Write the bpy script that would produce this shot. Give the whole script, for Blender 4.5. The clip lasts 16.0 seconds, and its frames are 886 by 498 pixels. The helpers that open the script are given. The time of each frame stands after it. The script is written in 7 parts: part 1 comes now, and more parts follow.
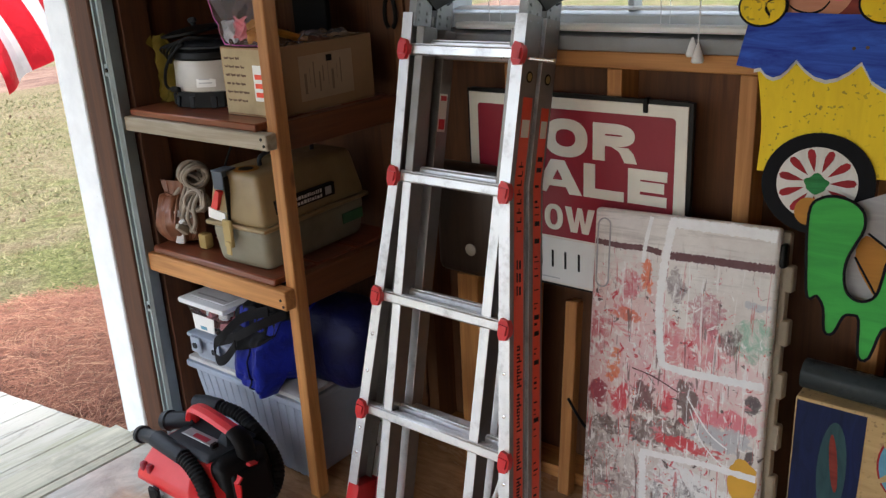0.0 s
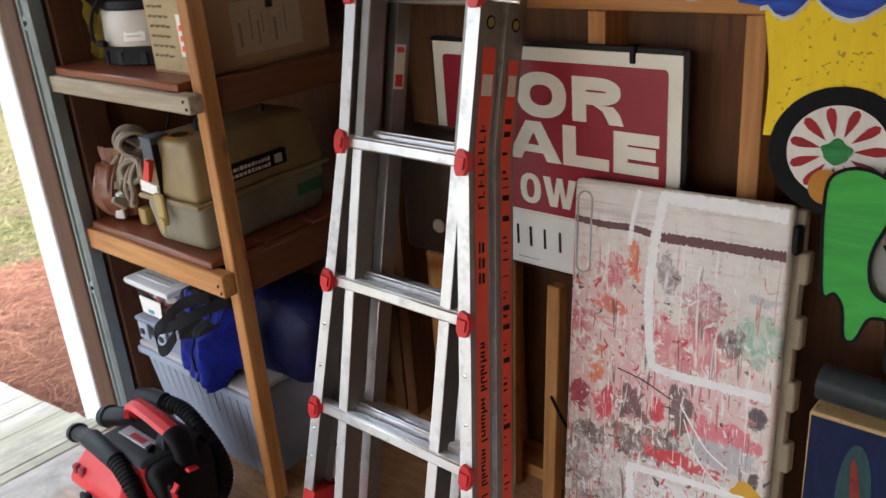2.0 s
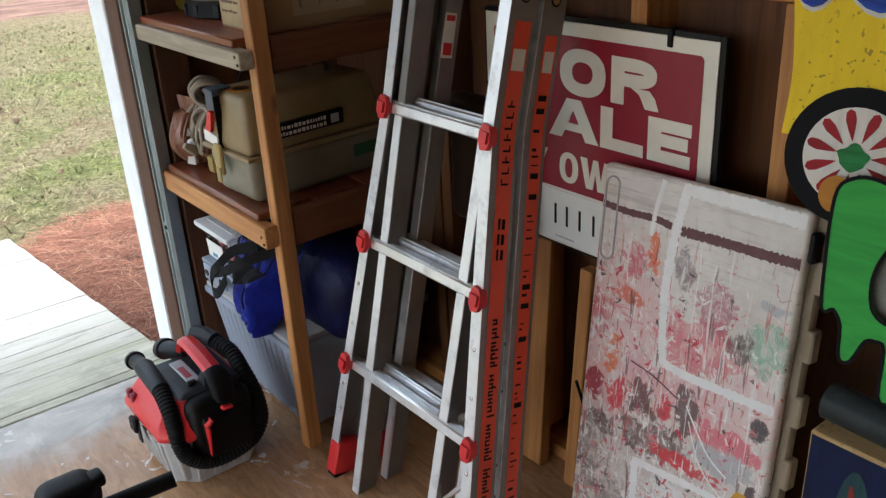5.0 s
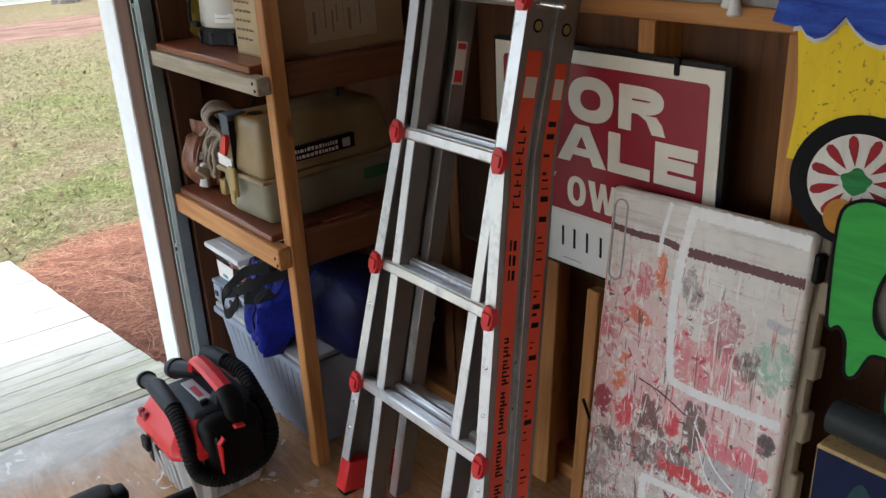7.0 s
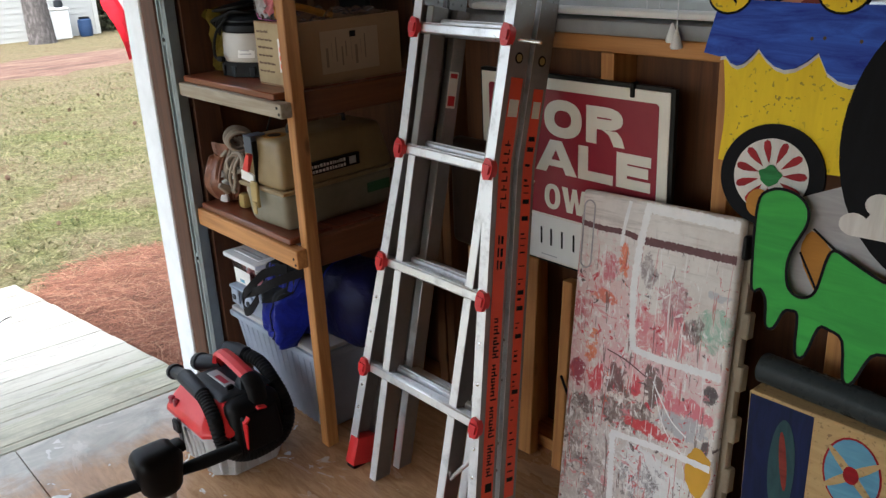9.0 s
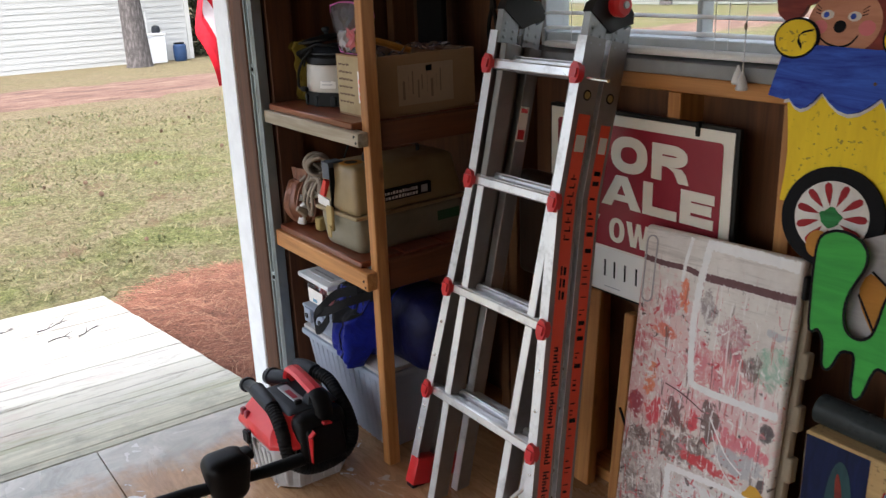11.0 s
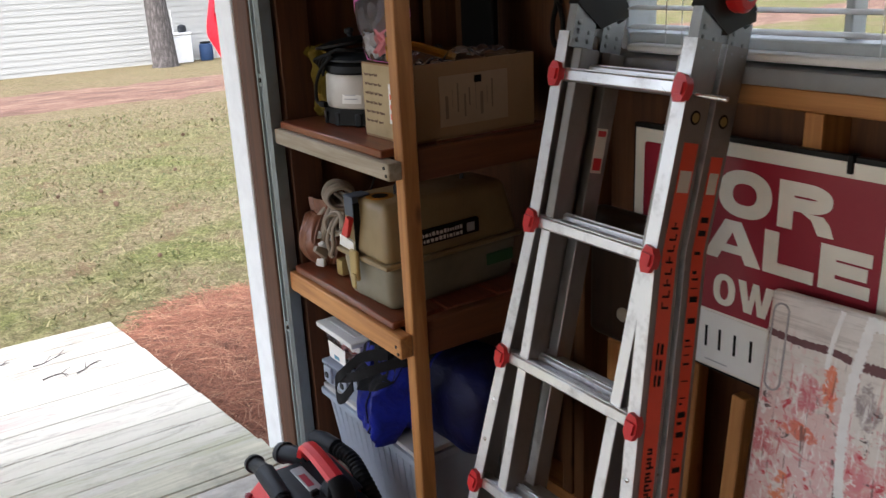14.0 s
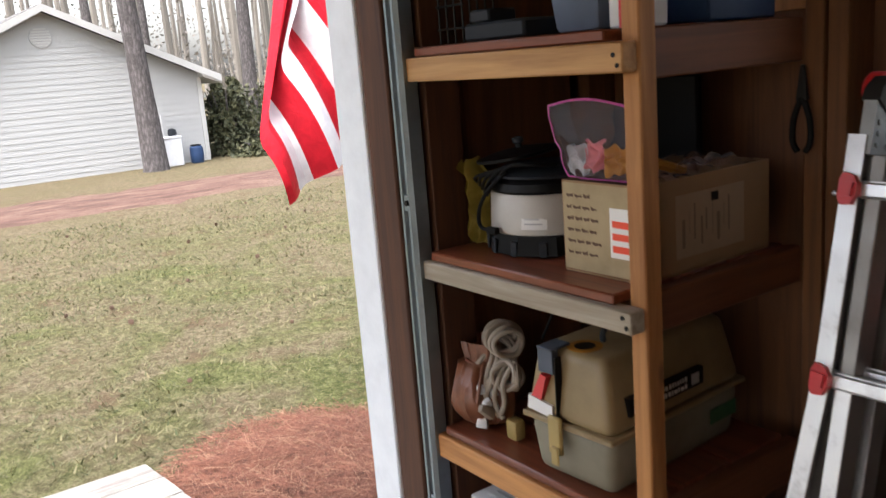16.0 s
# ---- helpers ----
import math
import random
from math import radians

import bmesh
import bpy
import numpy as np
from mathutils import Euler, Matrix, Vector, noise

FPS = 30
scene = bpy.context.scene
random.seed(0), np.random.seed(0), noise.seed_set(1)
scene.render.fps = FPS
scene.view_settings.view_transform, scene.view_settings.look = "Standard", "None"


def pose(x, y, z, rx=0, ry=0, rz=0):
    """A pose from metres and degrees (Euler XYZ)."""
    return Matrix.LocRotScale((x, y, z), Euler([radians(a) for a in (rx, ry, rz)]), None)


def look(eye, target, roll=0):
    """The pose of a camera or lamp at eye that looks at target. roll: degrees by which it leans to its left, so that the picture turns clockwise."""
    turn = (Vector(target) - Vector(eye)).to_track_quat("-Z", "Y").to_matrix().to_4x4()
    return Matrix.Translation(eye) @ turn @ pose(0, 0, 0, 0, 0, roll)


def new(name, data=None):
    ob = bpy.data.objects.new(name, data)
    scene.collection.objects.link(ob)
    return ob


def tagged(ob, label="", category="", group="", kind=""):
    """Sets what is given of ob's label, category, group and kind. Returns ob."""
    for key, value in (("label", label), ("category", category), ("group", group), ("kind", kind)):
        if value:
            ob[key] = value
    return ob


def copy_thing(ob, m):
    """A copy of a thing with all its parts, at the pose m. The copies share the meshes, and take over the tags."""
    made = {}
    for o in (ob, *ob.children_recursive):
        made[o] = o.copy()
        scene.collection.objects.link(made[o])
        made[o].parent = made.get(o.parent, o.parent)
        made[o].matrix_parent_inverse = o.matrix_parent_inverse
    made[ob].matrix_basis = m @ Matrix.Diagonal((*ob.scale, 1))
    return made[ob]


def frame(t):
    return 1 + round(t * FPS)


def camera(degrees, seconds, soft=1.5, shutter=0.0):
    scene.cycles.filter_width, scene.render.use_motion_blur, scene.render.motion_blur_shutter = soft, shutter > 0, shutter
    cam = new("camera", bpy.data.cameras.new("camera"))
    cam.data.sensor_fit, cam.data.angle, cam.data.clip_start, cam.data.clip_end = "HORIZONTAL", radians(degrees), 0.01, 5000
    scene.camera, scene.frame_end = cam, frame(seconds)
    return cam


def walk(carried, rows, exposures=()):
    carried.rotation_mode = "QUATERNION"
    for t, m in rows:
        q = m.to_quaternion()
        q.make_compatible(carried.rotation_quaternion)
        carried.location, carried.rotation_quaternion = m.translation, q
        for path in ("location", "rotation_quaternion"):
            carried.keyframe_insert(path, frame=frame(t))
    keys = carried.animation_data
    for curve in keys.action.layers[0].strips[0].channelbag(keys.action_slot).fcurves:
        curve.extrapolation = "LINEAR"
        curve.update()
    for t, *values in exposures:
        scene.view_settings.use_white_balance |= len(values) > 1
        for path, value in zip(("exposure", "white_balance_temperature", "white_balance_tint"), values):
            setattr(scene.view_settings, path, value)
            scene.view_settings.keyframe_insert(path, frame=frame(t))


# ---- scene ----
cam = camera(54.2, 16.0, 1.35, 0.35)
METRES, EYE, TILT, LEAN, TURN = 2.70, 1.45, -19.52, 2.91, 38.0
ROWS = [
    (0.0, 0.0, 0.0, 0.0, 0.0, 0.0, -0.0),
    (0.5, 0.0119, 0.0057, 0.0027, 0.03, -0.08, -0.07),
    (1.0, 0.0332, 0.0352, 0.0067, -1.52, -0.97, 0.85),
    (1.5, 0.0355, 0.0821, 0.0136, -1.61, -1.94, 2.41),
    (2.0, 0.068, 0.1154, 0.0196, 2.86, -3.11, 0.39),
    (2.5, 0.1211, 0.1273, 0.0255, 8.85, -5.57, -4.91),
    (3.0, 0.1471, 0.1298, 0.0241, 12.38, -6.96, -4.03),
    (3.5, 0.1523, 0.13, 0.0247, 12.92, -7.13, -4.3),
    (4.0, 0.1548, 0.1284, 0.0266, 12.24, -6.6, -3.88),
    (6.5, 0.1494, 0.119, 0.029, 13.36, -4.97, -4.91),
    (7.0, 0.1421, 0.1052, 0.0273, 11.93, -4.26, -4.42),
    (7.5, 0.1184, 0.0614, 0.0157, 8.72, -3.18, -3.34),
    (8.0, 0.1081, 0.0156, 0.0019, 7.39, -2.7, -2.73),
    (10.5, 0.1813, -0.0544, -0.0041, 15.21, -0.32, -5.88),
    (11.0, 0.1609, -0.0464, -0.002, 15.05, -0.23, -6.0),
    (11.5, 0.1099, -0.0273, 0.0038, 12.2, 1.15, -2.94),
    (12.0, 0.0663, -0.0091, 0.0035, 11.13, 0.18, -2.44),
    (12.5, 0.055, 0.0237, 0.0019, 7.46, 0.07, -3.62),
    (13.0, 0.0744, 0.063, 0.0156, 9.3, -0.34, -4.03),
    (13.5, 0.0965, 0.1039, 0.0345, 14.44, -1.16, -6.14),
    (14.0, 0.0873, 0.1268, 0.0455, 16.88, -0.62, -6.02),
    (14.5, 0.027, 0.1398, 0.0522, 13.98, 2.41, -3.08),
    (15.0, -0.0333, 0.1528, 0.0576, 13.39, 3.08, -1.42),
    (15.5, -0.0794, 0.1839, 0.0616, 15.19, 3.55, -3.76),
    (16.0, -0.1223, 0.2315, 0.0823, 15.75, 5.38, -3.64),
]
EXPOSURES = [(0.0, 2.20, 6280, 10), (1.0, 2.32, 6320, 10), (1.5, 2.44, 6360, 10), (2.0, 2.50, 6360, 10), (2.5, 2.40, 6300, 8), (3.0, 2.20, 6080, 6), (6.5, 2.18, 6060, 6), (8.0, 2.18, 6140, 6), (10.5, 2.05, 6280, 11), (13.0, 2.02, 6300, 12), (14.5, 1.93, 6300, 12), (16.0, 1.90, 6330, 14)]
walk(cam, [(t, pose(0, 0, EYE, TILT, LEAN, TURN) @ pose(METRES * x, METRES * y, METRES * z, 90 + pitch, roll, yaw)) for t, x, y, z, yaw, pitch, roll in ROWS], EXPOSURES)

SKY, SUN = 0.15, 1.0

# ---- world and sun (overcast) ----
world = bpy.data.worlds.new("overcast")
scene.world = world
world.use_nodes = True
wn = world.node_tree
sky = wn.nodes.new("ShaderNodeTexSky")
sky.sky_type, sky.sun_disc = "NISHITA", False
sky.sun_elevation, sky.sun_rotation = radians(55), radians(149)
sky.air_density, sky.dust_density, sky.ozone_density = 1.2, 4.0, 1.0
grey = wn.nodes.new("ShaderNodeHueSaturation")
grey.inputs["Saturation"].default_value = 0.42
wn.links.new(sky.outputs[0], grey.inputs["Color"])
wn.links.new(grey.outputs[0], wn.nodes["Background"].inputs[0])
wn.nodes["Background"].inputs[1].default_value = SKY
sun = new("sun", bpy.data.lights.new("sun", "SUN"))
sun.data.energy, sun.data.angle, sun.data.color = SUN, radians(40), (1.0, 0.99, 0.985)
sun.matrix_world = look((0, 0, 0), (-0.295, 0.492, -0.819))


# ---- materials ----
class Mat:
    """A small builder of node materials."""

    def __init__(self, name, rough=0.6, metal=0.0, coords="Object"):
        self.m = bpy.data.materials.new(name)
        self.m.use_nodes = True
        self.t = self.m.node_tree
        self.b = self.t.nodes["Principled BSDF"]
        self.b.inputs["Roughness"].default_value = rough
        self.b.inputs["Metallic"].default_value = metal
        self.co = self.t.nodes.new("ShaderNodeTexCoord").outputs[coords]

    def link(self, a, b):
        self.t.links.new(a, b)

    def map(self, scale=(1, 1, 1), rot=(0, 0, 0), loc=(0, 0, 0)):
        n = self.t.nodes.new("ShaderNodeMapping")
        n.inputs["Scale"].default_value, n.inputs["Rotation"].default_value, n.inputs["Location"].default_value = scale, rot, loc
        self.link(self.co, n.inputs[0])
        return n.outputs[0]

    def noise(self, vec, scale, detail=4, rough=0.6, distort=0.0):
        n = self.t.nodes.new("ShaderNodeTexNoise")
        n.inputs["Scale"].default_value, n.inputs["Detail"].default_value = scale, detail
        n.inputs["Roughness"].default_value, n.inputs["Distortion"].default_value = rough, distort
        self.link(vec if vec is not None else self.co, n.inputs["Vector"])
        return n.outputs["Fac"]

    def voronoi(self, vec, scale, out="Distance", rand=1.0):
        n = self.t.nodes.new("ShaderNodeTexVoronoi")
        n.inputs["Scale"].default_value, n.inputs["Randomness"].default_value = scale, rand
        self.link(vec if vec is not None else self.co, n.inputs["Vector"])
        return n.outputs[out]

    def ramp(self, fac, stops, mode="LINEAR"):
        n = self.t.nodes.new("ShaderNodeValToRGB")
        n.color_ramp.interpolation = mode
        while len(n.color_ramp.elements) < len(stops):
            n.color_ramp.elements.new(0.5)
        for e, (p, c) in zip(n.color_ramp.elements, stops):
            e.position = p
            e.color = (c, c, c, 1) if isinstance(c, (int, float)) else (*c, 1)
        self.link(fac, n.inputs[0])
        return n.outputs[0]

    def mix(self, fac, a, b, mode="MIX"):
        n = self.t.nodes.new("ShaderNodeMix")
        n.data_type, n.blend_type = "RGBA", mode
        for sock, v in ((n.inputs["Factor"], fac), (n.inputs["A"], a), (n.inputs["B"], b)):
            if isinstance(v, bpy.types.NodeSocket):
                self.link(v, sock)
            elif isinstance(v, (int, float)):
                sock.default_value = v
            else:
                sock.default_value = (*v, 1)
        return n.outputs["Result"]

    def math(self, op, a, b=0.0):
        n = self.t.nodes.new("ShaderNodeMath")
        n.operation = op
        for sock, v in zip(n.inputs, (a, b)):
            if isinstance(v, bpy.types.NodeSocket):
                self.link(v, sock)
            else:
                sock.default_value = v
        return n.outputs[0]

    def random(self):
        return self.t.nodes.new("ShaderNodeObjectInfo").outputs["Random"]

    def island(self):
        return self.t.nodes.new("ShaderNodeNewGeometry").outputs["Random Per Island"]

    def color(self, c):
        if isinstance(c, bpy.types.NodeSocket):
            self.link(c, self.b.inputs["Base Color"])
        else:
            self.b.inputs["Base Color"].default_value = (*c, 1)
        return self

    def rough(self, r):
        self.link(r, self.b.inputs["Roughness"])
        return self

    def bump(self, h, strength=0.3, dist=0.002):
        n = self.t.nodes.new("ShaderNodeBump")
        n.inputs["Strength"].default_value, n.inputs["Distance"].default_value = strength, dist
        self.link(h, n.inputs["Height"])
        self.link(n.outputs[0], self.b.inputs["Normal"])
        return self


def wood(name, light, dark, axis=2, rough=0.62, knots=True, stain=0.25, vary=0.25):
    """Sawn timber with its grain along one axis."""
    m = Mat(name, rough)
    sc = [42.0, 42.0, 42.0]
    sc[axis] = 2.2
    grain = m.noise(m.map(sc), 1.0, 5, 0.62, 0.6)
    c = m.ramp(grain, [(0.30, tuple(v * 0.85 for v in dark)), (0.68, light)])
    big = m.noise(None, 3.1, 3)
    c = m.mix(m.ramp(big, [(0.42, 0.0), (0.75, stain)]), c, tuple(v * 0.45 for v in dark))
    if knots:
        sk = [9.0, 9.0, 9.0]
        sk[axis] = 3.2
        k = m.voronoi(m.map(sk), 1.0)
        c = m.mix(m.ramp(k, [(0.035, 0.85), (0.10, 0.0)]), c, tuple(v * 0.28 for v in dark))
    c = m.mix(m.math("MULTIPLY", m.random(), vary), c, tuple(v * 0.5 for v in dark))
    m.color(c).bump(grain, 0.25, 0.0015)
    return m.m


def plain(name, c, rough=0.5, metal=0.0, dirt=0.25, scale=9.0, bump=0.08, fine=160.0):
    """Paint or plastic with smudges and a fine relief."""
    m = Mat(name, rough, metal)
    n = m.noise(None, scale, 5, 0.65)
    f = m.noise(None, fine, 2)
    col = m.mix(m.ramp(n, [(0.42, 0.0), (0.78, dirt)]), c, tuple(v * 0.45 for v in c))
    m.color(col).bump(f, bump, 0.001)
    m.b.inputs["Specular IOR Level"].default_value = 0.5 if max(c) > 0.05 else 0.14
    m.rough(m.ramp(n, [(0.3, max(rough - 0.12, 0.05)), (0.75, min(rough + 0.15, 1.0))]))
    return m.m


PINE_D, PINE_L = (0.38, 0.148, 0.040), (0.60, 0.285, 0.088)
pine_x = wood("pine along x", PINE_L, PINE_D, 0)
pine_y = wood("pine along y", PINE_L, PINE_D, 1)
pine_z = wood("pine upright", PINE_L, PINE_D, 2)
dark_stud_z = wood("dark brown stud", (0.20, 0.082, 0.026), (0.11, 0.042, 0.014), 2, 0.7)
pale_x = wood("weathered pale timber", (0.50, 0.44, 0.34), (0.33, 0.27, 0.19), 0, 0.8)
red_x = wood("red stained shelf board", (0.29, 0.085, 0.040), (0.155, 0.040, 0.019), 0, 0.30, True, 0.3)
brown_z = wood("brown door post", (0.115, 0.042, 0.015), (0.058, 0.019, 0.007), 2, 0.75)
fresh_x = wood("fresh yellow pine", (0.60, 0.34, 0.13), (0.42, 0.20, 0.062), 0, 0.6, True, 0.1, 0.1)
stain_y = wood("dark stained rail", (0.20, 0.070, 0.026), (0.12, 0.038, 0.015), 1, 0.6)


def sheathing():
    m = Mat("wall plywood", 0.72)
    g = m.noise(m.map((26, 26, 1.6)), 1.0, 6, 0.62, 1.1)
    c = m.ramp(g, [(0.30, (0.075, 0.027, 0.010)), (0.70, (0.175, 0.066, 0.022))])
    w = m.noise(m.map((3.0, 3.0, 0.9)), 1.0, 4, 0.7, 1.8)
    c = m.mix(m.ramp(w, [(0.46, 0.0), (0.68, 0.55)]), c, (0.058, 0.025, 0.011))
    k = m.voronoi(m.map((4.2, 4.2, 2.2)), 1.0)
    c = m.mix(m.ramp(k, [(0.03, 0.9), (0.12, 0.0)]), c, (0.03, 0.013, 0.007))
    m.color(c).bump(g, 0.3, 0.002)
    return m.m


def floor_ply():
    m = Mat("varnished plywood floor", 0.34)
    g = m.noise(m.map((7, 34, 20)), 1.0, 8, 0.72, 1.2)
    c = m.ramp(g, [(0.36, (0.35, 0.195, 0.095)), (0.62, (0.54, 0.330, 0.178))])
    w = m.noise(m.map((1.5, 3.4, 2)), 1.0, 5, 0.62, 1.2)
    c = m.mix(m.ramp(w, [(0.44, 0.0), (0.64, 0.42)]), c, (0.20, 0.100, 0.046))
    # traffic has worn the boards grey beside the doorway
    sep = m.t.nodes.new("ShaderNodeSeparateXYZ")
    m.link(m.co, sep.inputs[0])
    edge = m.math("ADD", sep.outputs[0], m.math("MULTIPLY", m.noise(None, 6.0, 5, 0.7), 0.34))
    mr = m.t.nodes.new("ShaderNodeMapRange")
    mr.inputs["From Min"].default_value, mr.inputs["From Max"].default_value = -1.96, -1.80
    mr.inputs["To Min"].default_value, mr.inputs["To Max"].default_value = 0.88, 0.0
    m.link(edge, mr.inputs["Value"])
    wear = m.ramp(m.noise(m.map((9, 5, 9)), 1.0, 6, 0.7, 0.8), [(0.36, (0.32, 0.335, 0.30)), (0.7, (0.66, 0.64, 0.58))])
    c = m.mix(mr.outputs[0], c, wear)
    # white paint spots
    sp = m.noise(m.map((11, 15, 1)), 1.0, 3, 0.55, 0.9)
    lim = m.noise(None, 1.6, 2)
    f = m.math("MULTIPLY", m.ramp(sp, [(0.655, 0.0), (0.675, 1.0)]), m.ramp(lim, [(0.42, 0.0), (0.52, 1.0)]))
    near = m.t.nodes.new("ShaderNodeMapRange")
    near.inputs["From Min"].default_value, near.inputs["From Max"].default_value = -1.62, -1.40
    near.inputs["To Min"].default_value, near.inputs["To Max"].default_value = 1.0, 0.0
    m.link(sep.outputs[0], near.inputs["Value"])
    c = m.mix(m.math("MULTIPLY", f, near.outputs[0]), c, (0.68, 0.66, 0.62))
    m.color(c).bump(g, 0.12, 0.001)
    m.rough(m.ramp(w, [(0.35, 0.16), (0.7, 0.36)]))
    return m.m


def ramp_paint():
    m = Mat("worn white deck paint", 0.75)
    g = m.noise(m.map((60, 3.0, 30)), 1.0, 5, 0.65, 0.5)
    p = m.noise(m.map((13, 2.6, 5)), 1.0, 7, 0.75, 0.8)
    # the lower end, wet most of the time, has lost most of its paint
    sep = m.t.nodes.new("ShaderNodeSeparateXYZ")
    m.link(m.co, sep.inputs[0])
    mr = m.t.nodes.new("ShaderNodeMapRange")
    mr.inputs["From Min"].default_value, mr.inputs["From Max"].default_value = -4.75, -3.55
    mr.inputs["To Min"].default_value, mr.inputs["To Max"].default_value = 0.115, 0.0
    m.link(sep.outputs[0], mr.inputs["Value"])
    p = m.math("ADD", p, mr.outputs[0])
    c = m.mix(m.ramp(p, [(0.50, 0.0), (0.57, 0.4), (0.66, 0.9)]), (0.56, 0.54, 0.47), m.ramp(g, [(0.3, (0.14, 0.12, 0.10)), (0.7, (0.36, 0.33, 0.28))]))
    # moss and damp beside the shed
    ms = m.t.nodes.new("ShaderNodeMapRange")
    ms.inputs["From Min"].default_value, ms.inputs["From Max"].default_value = -3.05, -2.55
    ms.inputs["To Min"].default_value, ms.inputs["To Max"].default_value = 0.0, 0.75
    m.link(m.math("ADD", sep.outputs[0], m.math("MULTIPLY", m.noise(m.map((2.5, 1.2, 1)), 1.0, 5, 0.7, 0.6), 0.3)), ms.inputs["Value"])
    c = m.mix(m.math("MULTIPLY", ms.outputs[0], m.ramp(m.noise(m.map((5, 1.5, 1), loc=(1, 4, 0)), 1.0, 6, 0.75), [(0.40, 0.15), (0.62, 1.0)])), c, (0.30, 0.31, 0.16))
    r = m.noise(m.map((2.2, 1.0, 1), loc=(3, 1, 0)), 1.0, 5, 0.7, 1.0)
    c = m.mix(m.ramp(r, [(0.56, 0.0), (0.70, 0.45)]), c, (0.42, 0.26, 0.25))
    c = m.mix(m.math("MULTIPLY", m.random(), 0.25), c, (0.36, 0.34, 0.30))
    m.color(c).bump(g, 0.4, 0.003)
    return m.m


def threshold_paint():
    m = Mat("weathered threshold timber", 0.7)
    g = m.noise(m.map((40, 2.0, 30)), 1.0, 5, 0.65, 0.4)
    c = m.ramp(g, [(0.3, (0.36, 0.36, 0.26)), (0.7, (0.66, 0.63, 0.50))])
    w = m.noise(None, 6.0, 5, 0.7)
    c = m.mix(m.ramp(w, [(0.45, 0.0), (0.7, 0.6)]), c, (0.20, 0.19, 0.16))
    m.color(c).bump(g, 0.4, 0.002)
    return m.m


def aluminium(name, c=(0.72, 0.73, 0.74), rough=0.36, axis=2, dirt=0.3):
    m = Mat(name, rough, 0.85)
    sc = [140.0, 140.0, 140.0]
    sc[axis] = 3.0
    g = m.noise(m.map(sc), 1.0, 3)
    d = m.noise(None, 14.0, 6, 0.72)
    col = m.mix(m.ramp(d, [(0.52, 0.0), (0.78, dirt)]), c, (0.20, 0.19, 0.18))
    m.color(col).bump(g, 0.12, 0.0006)
    m.rough(m.ramp(d, [(0.3, rough - 0.08), (0.75, rough + 0.2)]))
    return m.m


def clear_plastic(name, c, rough=0.25, weight=0.6):
    m = Mat(name, rough)
    n = m.noise(None, 12.0, 4)
    m.color(m.mix(m.ramp(n, [(0.4, 0.0), (0.8, 0.3)]), c, tuple(v * 0.6 for v in c)))
    m.b.inputs["Transmission Weight"].default_value = weight
    m.b.inputs["IOR"].default_value = 1.12
    m.bump(n, 0.1, 0.002)
    return m.m


